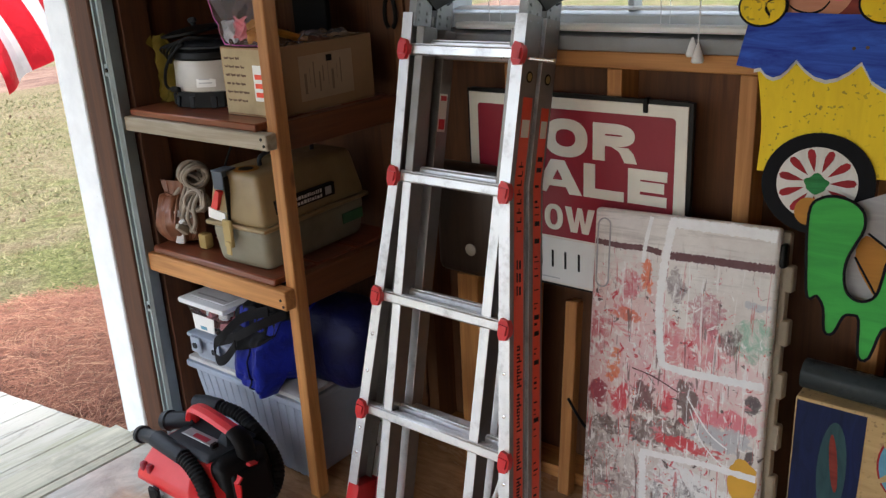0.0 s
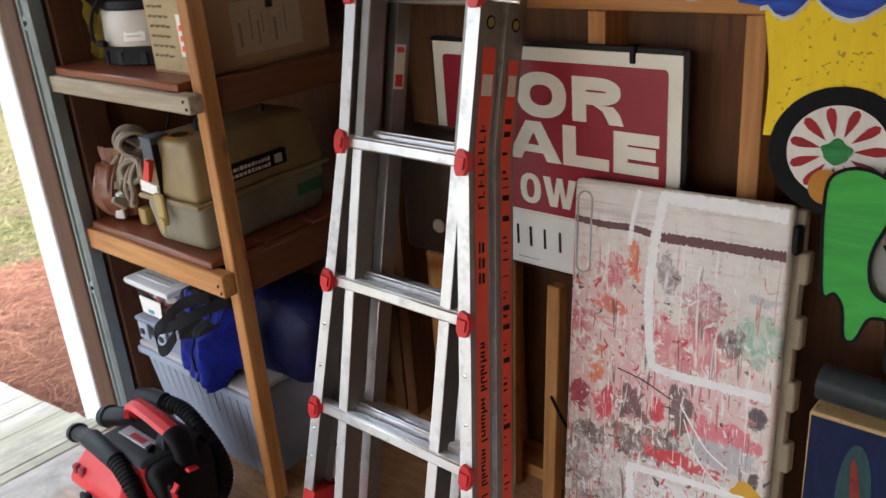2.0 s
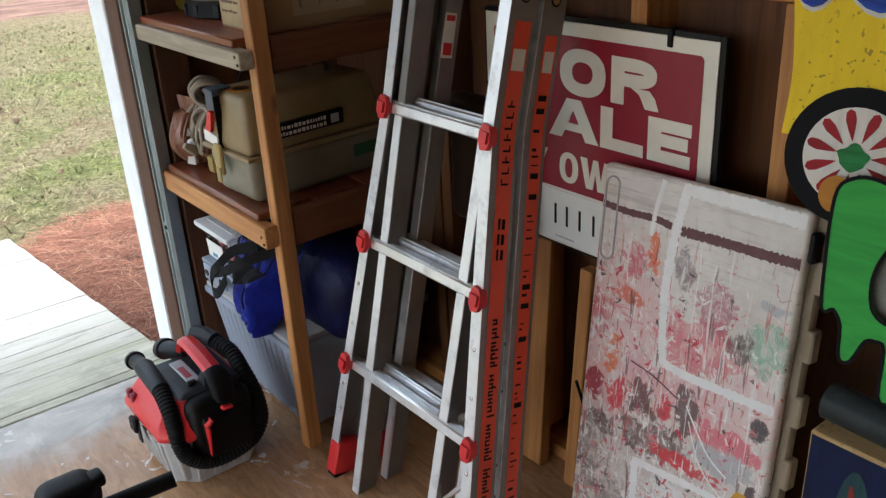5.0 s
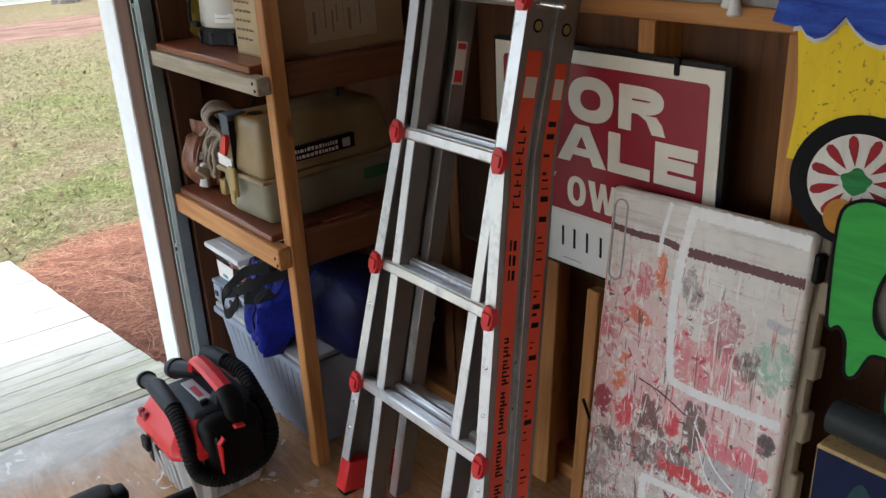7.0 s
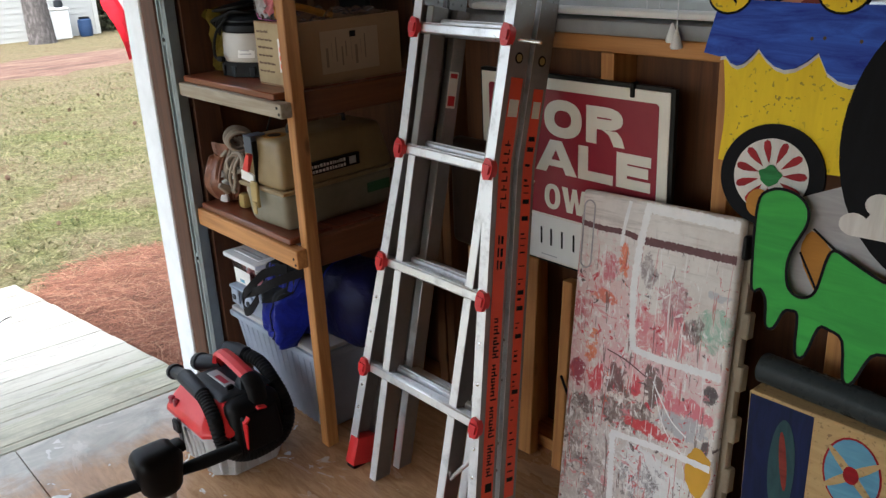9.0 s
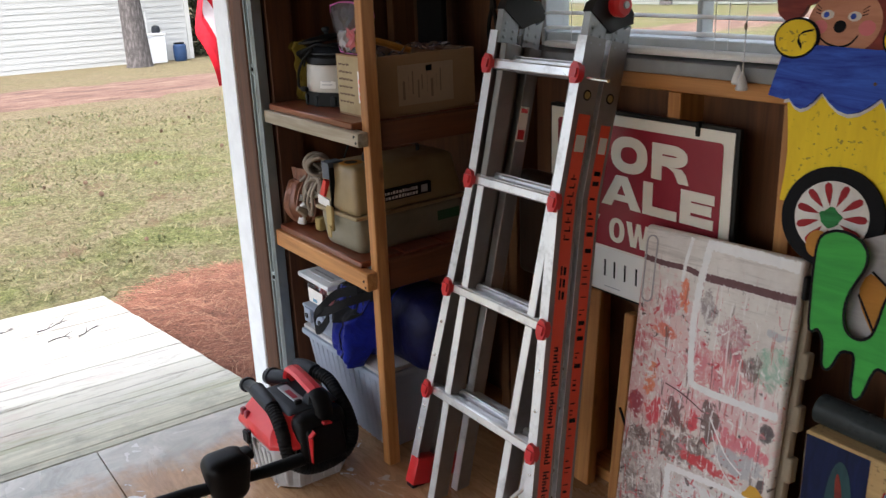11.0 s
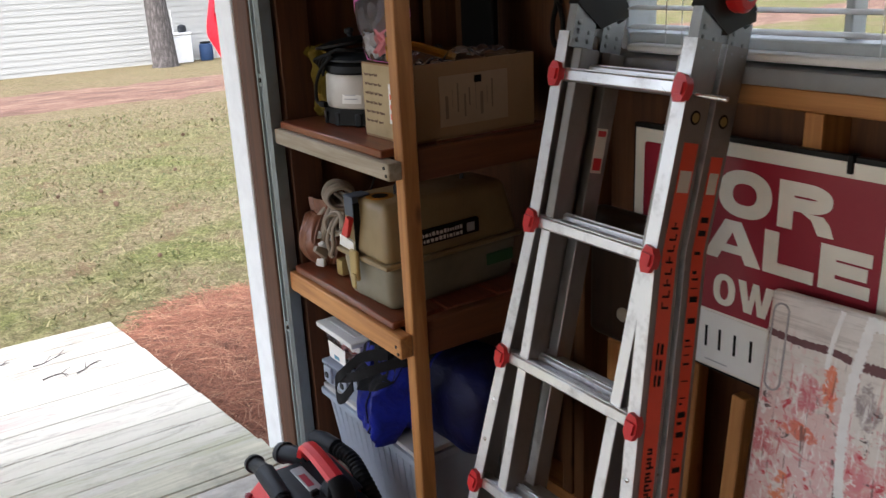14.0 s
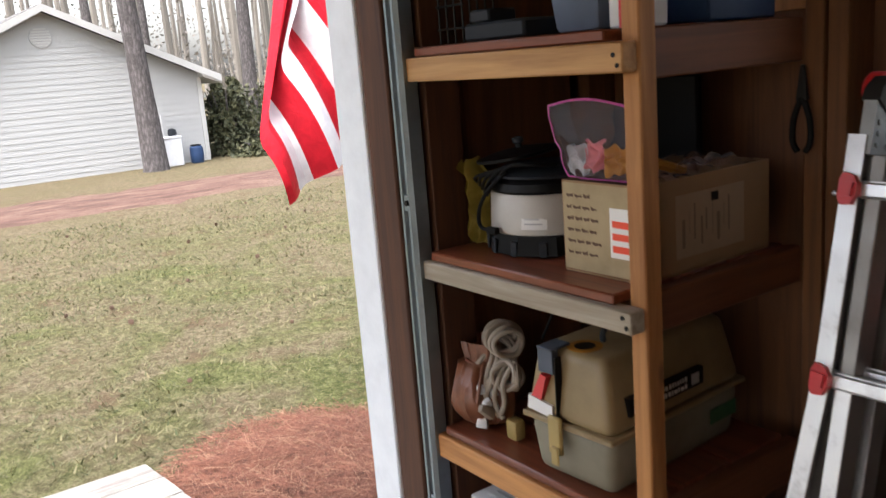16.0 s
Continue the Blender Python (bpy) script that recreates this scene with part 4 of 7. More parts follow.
def bush(x, y, w, h, n, seed, label):
    r = random.Random(seed)
    t = thing("bush", (x, y, gz(x, y)), label, "bush")
    st = shp()
    v, f = [], []
    for k in range(9):
        a = r.random() * 6.28
        st.tube([(0.1 * math.cos(a), 0.1 * math.sin(a), -0.05), (w * 0.3 * math.cos(a), w * 0.3 * math.sin(a), h * 0.5), (w * 0.55 * math.cos(a), w * 0.55 * math.sin(a), h * 0.85)], [0.04, 0.025, 0.01], 6)
    for k in range(n):
        a, q, z = r.random() * 6.28, math.sqrt(r.random()), r.random()
        lobe = 0.72 + 0.55 * noise.noise(Vector((math.cos(a) * 1.6, math.sin(a) * 1.6, seed)))
        rad = w * (0.75 + 0.45 * noise.noise(Vector((math.cos(a) * 2.5, math.sin(a) * 2.5, z * 5 + seed)))) * (1 - 0.55 * z ** 2) * (0.45 + 0.55 * q)
        c = Vector((rad * math.cos(a), rad * math.sin(a), 0.03 + h * z * min(1.0, lobe + 0.15)))
        e = Vector((r.gauss(0, 1), r.gauss(0, 1), r.gauss(0, 1))).normalized() * 0.085
        g = e.cross(Vector((r.gauss(0, 1), r.gauss(0, 1), r.gauss(0, 1)))).normalized() * 0.045
        m = len(v)
        v += [tuple(c + e), tuple(c + g), tuple(c - e), tuple(c - g)]
        f.append((m, m + 1, m + 2, m + 3))
    part("stems", st, "bark", t)
    part("foliage", shp().add(v, f), "shrub", t, smooth=False)
    return t


bush(-24.9, 10.0, 1.0, 2.15, 3400, 2, "dark evergreen shrub at the house corner")
bush(-23.2, 10.3, 1.1, 0.45, 1300, 4, "low green shrub at the house corner")
bush(-30.0, 13.0, 1.3, 2.0, 1500, 6, "brownish shrub behind the house")

# ---- the ramp and the threshold ----
RX0, RX1, RZ0, RZ1 = -2.52, -4.80, -0.075, -0.37
ramp = thing("ramp", (0, 0, 0), "white painted timber ramp, worn and stained", "ramp", kind="structure")
tilt_m = Matrix.Translation((RX0, 0, RZ0)) @ Matrix.Rotation(math.atan2(RZ1 - RZ0, RX0 - RX1), 4, "Y")
rlen = math.hypot(RX0 - RX1, RZ0 - RZ1)
pw = rlen / 16
for k in range(16):
    up = 0.001 * math.sin(k * 3.3)
    part("plank", shp().box((-(k + 1) * pw + 0.0018 + 0.0012 * (k % 3), -3.30, -0.036 + up), (-k * pw - 0.0018, 1.315 + 0.002 * math.sin(k * 2.1), up), 0.0022, tilt_m), "ramp", ramp)
for y in (1.25, 0.0, -1.2, -2.4, -3.2):
    part("joist", shp().box((-rlen + 0.35, y - 0.04, -0.10), (-0.01, y, -0.040), 0.002, tilt_m), "thresh", ramp)
sill = thing("threshold", (0, 0, 0), "weathered grey-green threshold planks", "threshold", kind="structure")
for x0, x1, z in ((-2.330, -2.284, -0.004), (-2.398, -2.338, -0.010), (-2.512, -2.408, -0.03)):
    part("plank", shp().box((x0, -3.39, z - 0.04), (x1, 1.295, z), 0.005), "thresh", sill)

def twig(seed, x, y, turn, le):
    """A forked dry twig lying on the ramp."""
    r = random.Random(seed)
    z = RZ0 + (RX0 - x) / (RX0 - RX1) * (RZ1 - RZ0) + 0.006
    t = thing("twig", (x, y, z, 0, -7.4, turn), "thin dry brown twig lying on the white ramp", "twig", "twigs on the ramp")
    line = smooth_line([(0, 0, 0), (le * 0.35, 0.02 * r.uniform(-1, 1), 0.004), (le * 0.7, 0.03 * r.uniform(-1, 1), 0.002), (le, 0.03 * r.uniform(-1, 1), 0.006)], 4)
    part("stem", shp().tube(line, [0.0042 - 0.0025 * k / (len(line) - 1) for k in range(len(line))], 6), "bark", t)
    for k in (4, 7, 9):
        a, g = Vector(line[k]), r.choice((-1, 1))
        part("side_shoot", shp().tube([tuple(a), tuple(a + Vector((0.02, g * 0.022, 0.008))), tuple(a + Vector((0.035, g * 0.042, 0.008)))], [0.0028, 0.0022, 0.0012], 5), "bark", t)


for seed, x, y, turn, le in ((1, -4.26, 0.84, 82, 0.15), (2, -3.99, 0.84, 60, 0.12), (3, -3.95, 0.98, 112, 0.11), (4, -4.40, 0.62, 95, 0.13)):
    twig(seed, x, y, turn, le)

# ---- the shed's shell ----
floor = thing("floor", (0, 0, 0), "varnished plywood floor with white paint spots and a worn doorway", "floor", kind="structure")
for x0, x1 in ((-2.272, -0.26), (-0.257, 2.2)):
    for y0, y1 in ((-3.54, -1.776), (-1.773, -0.557), (-0.554, 0.659), (0.662, 1.9)):
        part("plywood_sheet", shp().box((x0, y0, -0.019), (x1, y1, 0.0), 0.0012), "floor", floor)
part("subfloor", shp().box((-2.27, -3.6, -0.10), (2.25, 1.92, -0.021), 0), "ply", floor)
part("skirt", shp().box((-2.40, -3.6, -0.37), (2.3, 1.95, -0.102), 0), "thresh", floor)

WX0, WX1, WZ0, WZ1 = -1.44, -0.20, 1.236, 2.06
north = thing("wall_north", (0, 0, 0), "unfinished back wall of plywood sheathing and pine studs", "wall", kind="structure")
part("sheathing", shp().box((-2.40, 1.90, 0), (WX0, 1.925, 2.45), 0).box((WX1, 1.90, 0), (2.2, 1.925, 2.45), 0).box((WX0, 1.90, 0), (WX1, 1.925, WZ0), 0).box((WX0, 1.90, WZ1), (WX1, 1.925, 2.45), 0), "ply", north, smooth=False)
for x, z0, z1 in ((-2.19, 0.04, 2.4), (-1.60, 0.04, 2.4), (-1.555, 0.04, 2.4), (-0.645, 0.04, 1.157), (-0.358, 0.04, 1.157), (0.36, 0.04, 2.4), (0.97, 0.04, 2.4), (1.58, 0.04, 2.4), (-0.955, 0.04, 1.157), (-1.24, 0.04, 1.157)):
    part("stud", shp().box((x, 1.811, z0), (x + 0.038, 1.899, z1), 0.002), dark_stud_z if x < -1.5 else pine_z, north)
part("sole_plate", shp().box((-2.2, 1.811, 0.001), (2.2, 1.899, 0.039), 0.002), pine_x, north)
part("sill_rail", shp().box((-1.515, 1.807, 1.158), (-0.12, 1.899, 1.197), 0.003), pine_x, north)
part("header", shp().box((-1.515, 1.811, WZ1 + 0.005), (-0.12, 1.899, WZ1 + 0.15), 0.003), pine_x, north)
part("shelf_backing", shp().box((-2.18, 1.885, 1.50), (-1.62, 1.899, 2.4), 0.001), pine_z, north)

west = thing("wall_west", (0, 0, 0), "door wall with a wide opening", "wall", kind="structure")
part("sheathing", shp().box((-2.40, 1.43, -0.1), (-2.325, 1.899, 2.45), 0).box((-2.40, -3.549, -0.1), (-2.325, -3.40, 2.45), 0).box((-2.40, -3.399, 2.251), (-2.325, 1.429, 2.45), 0), "ply", west, smooth=False)
part("stud", shp().box((-2.322, 1.55, 0.002), (-2.235, 1.588, 2.4), 0.002), pine_z, west)
part("inner_boards", shp().box((-2.232, 1.40, 0.002), (-2.215, 1.809, 2.4), 0), "ply", west)

door = thing("door_1", (0, 0, 0), "open doorway with white trim, brown post and galvanised track", "doorway", kind="structure")
part("trim_board", shp().box((-2.455, 1.297, -0.06), (-2.334, 1.425, 2.2), 0.004), "trim", door, "white painted outer trim")
part("door_post", shp().box((-2.331, 1.301, 0.0), (-2.232, 1.395, 2.2), 0.004), brown_z, door, "brown stained door post")
track = part("door_track", shp().prism([(-2.230, 1.310), (-2.221, 1.303), (-2.213, 1.303), (-2.209, 1.312), (-2.205, 1.314), (-2.201, 1.306), (-2.192, 1.305), (-2.184, 1.314), (-2.184, 1.346), (-2.230, 1.346)], 0.02, 2.2, "xy"), "galv", door, "galvanised steel track")
for z in (0.45, 1.15, 1.75):
    part("bracket", shp().box((-2.226, 1.305, z), (-2.192, 1.312, z + 0.035), 0.002), "galv", track)
    part("bolt", shp().lathe([(0.006, 0), (0.006, 0.004)], (0, 0, 0), 8).move(pose(-2.20, 1.3045, z + 0.018, 90)), "steel_black", track)
part("trim_board", shp().box((-2.455, -3.53, -0.06), (-2.402, -3.402, 2.2), 0.004), "trim", door)
part("head_trim", shp().box((-2.455, -3.40, 2.17), (-2.402, 1.295, 2.25), 0.004), "trim", door)
for k in range(4):
    z = 0.32 + k * 0.47
    part("nail", shp().lathe([(0.003, 0), (0.002, 0.0010)], (0, 0, 0), 8).move(pose(-2.37 + 0.01 * (k % 2), 1.2968, z, 90)), "trim", door)

solid("wall_east", shp().box((2.2, -3.55, -0.1), (2.28, 1.92, 2.45), 0), "ply", "plywood side wall", "wall", "structure")
# unseen front wall; its wide opening is added to light the back wall
solid("wall_south", shp().box((-2.40, -3.63, -0.1), (-2.15, -3.55, 2.45), 0).box((2.10, -3.63, -0.1), (2.28, -3.55, 2.45), 0).box((-2.15, -3.63, 2.32), (2.10, -3.55, 2.45), 0), "ply", "unseen plywood front wall, opening added to let in light", "wall", "structure")
solid("ceiling", shp().box((-2.75, -3.9, 2.451), (2.6, 2.25, 2.53), 0), "ceil", "board ceiling under the roof", "ceiling", "structure")

# ---- window ----
win = thing("window_1", (0, 0, 0), "white vinyl window with open horizontal blinds", "window", kind="structure")
fr = shp()
fr.box((WX0, 1.842, WZ0 + 0.002), (WX0 + 0.020, 1.935, WZ1), 0.004).box((WX1 - 0.05, 1.842, WZ0 + 0.002), (WX1, 1.935, WZ1), 0.004)
fr.box((WX0 + 0.020, 1.845, WZ0 + 0.002), (WX1 - 0.05, 1.935, WZ0 + 0.04), 0.004).box((WX0 + 0.020, 1.845, WZ1 - 0.045), (WX1 - 0.05, 1.935, WZ1), 0.004)
part("window_frame", fr, "vinyl", win)
part("mullion", shp().box((-0.943, 1.885, WZ0 + 0.041), (-0.927, 1.93, WZ1 - 0.046), 0.003), "vinyl", win)
# white vinyl sill; the shade on its room side is put into the grey
part("window_sill", shp().box((-1.50, 1.785, 1.199), (-0.13, 1.90, 1.232), 0.006, seg=2), plain("white sill greyed for shade", (0.27, 0.28, 0.29), 0.5, 0, 0.5, 7), win, "white sill greyed for shade")
for x0, x1 in ((WX0 + 0.021, -0.944), (-0.926, WX1 - 0.051)):
    g = part("pane", shp().box((x0, 1.905, WZ0 + 0.041), (x1, 1.909, WZ1 - 0.046), 0), "glass", win)
    g.visible_shadow = False
blind = thing("window_blind", (-0.82, 1.82, 1.24), "white horizontal blind with its slats open", "blind")
slat = shp().grid(1, 4, lambda u, v: (-0.56 + 1.12 * u, -0.022 + 0.044 * v, 0.003 * math.sin(math.pi * v) + 0.10 * (-0.022 + 0.044 * v)))
slat.v += [(a, b, c - 0.0016) for a, b, c in slat.v]
half_n = len(slat.v) // 2
slat.f += [tuple(i + half_n for i in f[::-1]) for f in slat.f]
sm = slat.mesh("slat", MAT["blind"])
for k in range(20):
    o = new("slat", sm)
    o.parent = blind
    o.matrix_basis = pose(0, 0, 0.052 + k * 0.0385)
part("bottom_rail", shp().box((-0.56, -0.022, 0.0), (0.56, 0.022, 0.016), 0.004), "blind", blind)
part("head_rail", shp().box((-0.56, -0.025, 0.80), (0.56, 0.025, 0.84), 0.003), "blind", blind)
for x in (-0.45, 0.0, 0.45):
    for y in (-0.0235, 0.0235):
        part("ladder_cord", shp().tube([(x, y, 0.016), (x, y, 0.80)], 0.0009, 5), "white", blind)
pull = thing("blind_pull", (-0.722, 1.768, 1.185), "white blind cord with a bell-shaped pull", "blind cord")
part("cord", shp().tube([(0, 0, 0.035), (0.001, 0.004, 0.3), (0, 0.022, 0.86)], 0.0014, 6), "white", pull)
part("pull", shp().lathe([(0.011, 0.0), (0.0135, 0.004), (0.009, 0.02), (0.004, 0.034), (0.002, 0.04)], seg=16), "white", pull)
part("pull", shp().lathe([(0.011, 0.0), (0.0135, 0.004), (0.009, 0.02), (0.004, 0.034), (0.002, 0.04)], (-0.014, 0.003, 0.012), 16), "white", pull)
part("knot", shp().lathe([(0.001, 0.125), (0.004, 0.13), (0.004, 0.136), (0.001, 0.141)], seg=8), "cord", pull)

# ---- shelving unit ----
unit = thing("shelving_unit", (0, 0, 0), "home-made pine shelving unit with red stained boards", "shelving")
part("post", shp().box((-1.628, 1.357, 0.001), (-1.591, 1.397, 2.4), 0.003), pine_z, unit)
part("post", shp().box((-2.213, 1.357, 0.001), (-2.175, 1.446, 2.4), 0.003), brown_z, unit, "brown post against the door frame")
for zr0, zr1, zb, mat in ((0.583, 0.638, 0.658, pine_x), (1.000, 1.040, 1.060, pale_x), (1.420, 1.468, 1.488, fresh_x), (1.84, 1.888, 1.908, pine_x)):
    part("front_rail", shp().box((-2.20, 1.322, zr0), (-1.594, 1.356, zr1), 0.003), mat, unit)
    for sx, dz in ((-1.604, 0.012), (-1.612, 0.028)):
        part("screw", shp().lathe([(0.004, 0), (0.004, 0.0016)], (0, 0, 0), 8).move(pose(sx, 1.3215, zr0 + dz, 90)), "steel_black", unit)
    part("side_rail", shp().box((-1.630, 1.401, zr0 - 0.014), (-1.601, 1.808, zb - 0.002), 0.003), stain_y, unit, "dark stained side rail")
    part("side_rail", shp().box((-2.174, 1.447, zr0), (-2.150, 1.80, zr1 - 0.002), 0.003), pine_y, unit)
    for y0, y1 in ((1.333, 1.478), (1.482, 1.628), (1.632, 1.80)):
        x1 = -1.642 if y0 < 1.47 else -1.634
        part("shelf_board", shp().box((-2.17, y0, zr1 + 0.001), (x1, y1, zb), 0.003), red_x, unit)

# ---- ladder, folded and leaning on the window sill ----
LEAN_A = 13.2
lad = thing("ladder", (-1.235, 1.345, 0.0, -LEAN_A, 0, 0), "folded aluminium multi-position ladder with red fittings, leaning on the window sill", "ladder")


def outer_x(u, side=1):
    """Reach of the flared section to one side at height u; the ladder is racked a little."""
    top, flare = (0.172, 0.115) if side > 0 else (0.184, 0.066)
    return top + flare * max(0.0, 0.95 - u) / 0.95


def rail_shape(xs, us, side, y0, depth, flange, web=0.004):
    """A channel rail: web outside, a flange in front and behind."""
    prof = [(0, 0), (flange, 0), (flange, web), (web, web), (web, depth - web), (flange * 0.8, depth - web), (flange * 0.8, depth), (0, depth)]
    n, m = len(prof), len(xs)
    v = [(side * (x - a), y0 + d, u) for x, u in zip(xs, us) for a, d in prof]
    f = [(i * n + k, i * n + (k + 1) % n, (i + 1) * n + (k + 1) % n, (i + 1) * n + k) for i in range(m - 1) for k in range(n)]
    for e in (0, (m - 1) * n):
        f += [(e, e + 1, e + 2, e + 3), (e, e + 3, e + 4, e + 7), (e + 4, e + 5, e + 6, e + 7)]
    return shp().add(v, f)


RUNGS = (0.315, 0.624, 0.934, 1.243)
U = [0.02, 0.3, 0.6, 0.95, 1.0, 1.33]
for row, y0 in enumerate((0.0, 0.082)):
    dp = 0.066 if row == 0 else 0.060
    for side in (-1, 1):
        part("outer_rail", rail_shape([outer_x(u, side) for u in U], U, side, y0, dp, 0.030), "alu_shade", lad, smooth=False)
        fl_v = [p for u in U for p in ((side * (outer_x(u, side) + 0.0006), y0 - 0.0016, u), (side * (outer_x(u, side) - 0.029), y0 - 0.0016, u), (side * (outer_x(u, side) - 0.029), y0 - 0.0002, u), (side * (outer_x(u, side) + 0.0006), y0 - 0.0002, u))]
        part("front_flange", shp().add(fl_v, [(4 * i + k, 4 * i + (k + 1) % 4, 4 * i + 4 + (k + 1) % 4, 4 * i + 4 + k) for i in range(len(U) - 1) for k in range(4)] + [(0, 1, 2, 3), (23, 22, 21, 20)]), "alu", lad, "worn bright aluminium flange", smooth=False)
        part("inner_rail", shp().box((side * 0.137 - 0.013, y0 + 0.012, 0.0), (side * 0.137 + 0.013, y0 + dp - 0.004, 1.30), 0.002), "alu_shade", lad)
        part("inner_flange", shp().box((side * 0.137 - 0.0135, y0 + 0.009, 0.0), (side * 0.137 + 0.0135, y0 + 0.0118, 0.95), 0.0008), "alu", lad)
        foot = outer_x(0.0, side) - 0.018
        shoe = part("shoe", shp().frustum((side * foot - 0.02, y0 - 0.005, side * foot + 0.022, y0 + dp + 0.004), (side * (foot - 0.008) - 0.018, y0 - 0.003, side * (foot - 0.008) + 0.02, y0 + dp + 0.002), 0.012, 0.10, 0.004), "red", lad, "red plastic shoe")
        part("pad", shp().box((side * foot - 0.016, y0, 0.0), (side * foot + 0.018, y0 + dp, 0.0115), 0.002), "rubber", shoe)
        for u in (0.19, 0.26, 0.42, 0.52):
            part("rivet", shp().lathe([(0.005, 0), (0.004, 0.002), (0.001, 0.003)], (0, 0, 0), 10).move(pose(side * (outer_x(u, side) - 0.014), y0 - 0.0014, u, 90)), "chrome", lad)
    for k, u in enumerate(RUNGS):
        w, wl = outer_x(u) - 0.012, outer_x(u, -1) - 0.012
        t = shp().box((-wl, y0 + 0.004, u - 0.013), (w, y0 + 0.034, u + 0.013), 0.004)
        for q in range(4):
            t.box((-wl, y0 + 0.007 + q * 0.007, u + 0.0125), (w, y0 + 0.010 + q * 0.007, u + 0.0150), 0.0006)
        part("rung", t, "alu_x", lad, "ribbed aluminium rung, scuffed")
        if row == 0:
            part("rung", shp().box((-wl * 0.84, y0 + 0.040, u + 0.004), (w * 0.84, y0 + 0.062, u + 0.026), 0.004).box((-wl * 0.84, y0 + 0.046, u + 0.0255), (w * 0.84, y0 + 0.050, u + 0.0285), 0.0006), "alu_x", lad)
            for side in (-1, 1):
                x = side * (outer_x(u, side) - (0.010 if side > 0 else 0.015))
                part("rung_collar", shp().prism([(x - 0.014, u - 0.015), (x - 0.008, u - 0.026), (x + 0.009, u - 0.024), (x + 0.016, u - 0.008), (x + 0.016, u + 0.009), (x + 0.008, u + 0.022), (x - 0.008, u + 0.026), (x - 0.014, u + 0.015)], -0.013, 0.006).prism([(x - 0.010, u - 0.012), (x + 0.010, u - 0.012), (x + 0.012, u + 0.010), (x - 0.010, u + 0.012)], -0.019, -0.0128), "red", lad, "red plastic rung collar")
# hinges at the top
for side in (-1, 1):
    x = side * 0.158
    for row, y0 in enumerate((0.002, 0.084)):
        part("hinge_plate", shp().prism([(y0, 1.30), (y0 + 0.06, 1.30), (y0 + 0.06, 1.375), (y0 + 0.03 + 0.01, 1.362), (y0, 1.385)], x - 0.011, x + 0.011, "yz"), "hinge", lad, "grey cast hinge plate")
        for q in range(5):
            part("rivet", shp().lathe([(0.005, 0), (0.005, 0.002), (0.002, 0.003)], (0, 0, 0), 10).move(pose(x + 0.0112, y0 + 0.014 + 0.03 * (q % 2), 1.315 + 0.018 * (q // 2), 0, 90, 0)), "hinge", lad)
    part("hinge_head", shp().prism([(0.0, 1.385), (0.045, 1.362), (0.075, 1.345), (0.105, 1.362), (0.146, 1.38), (0.142, 1.402), (0.118, 1.425), (0.098, 1.419), (0.075, 1.436), (0.050, 1.418), (0.030, 1.426), (0.006, 1.405)], x - 0.015, x + 0.015, "yz"), "hinge_dark", lad, "dark hinge head")
    kn = part("hinge_knob", shp().lathe([(0.026, 0.0), (0.029, 0.006), (0.029, 0.022), (0.022, 0.030), (0.008, 0.032)], (0, 0, 0), 20).move(pose(x + side * 0.016, 0.073, 1.412, 0, side * 90, 0)), "red", lad, "round red lock knob")
    part("button", shp().lathe([(0.009, 0.0), (0.008, 0.004)], (0, 0, 0), 12).move(pose(x + side * 0.048, 0.073, 1.412, 0, side * 90, 0)), "hinge", kn)
part("lock_pin", shp().tube([(0.165, 0.02, 1.235), (0.205, 0.03, 1.234), (0.232, 0.034, 1.233)], 0.005, 10), "chrome", lad, "chrome lock pin")
part("lock_pin", shp().tube([(-0.165, 0.02, 1.235), (-0.198, 0.022, 1.235), (-0.21, 0.024, 1.235)], 0.005, 10), "chrome", lad)
part("brace", shp().tube([(0.225, 0.03, 0.30), (0.20, 0.03, 0.20), (0.145, 0.03, 0.13)], 0.006, 8), "alu", lad)
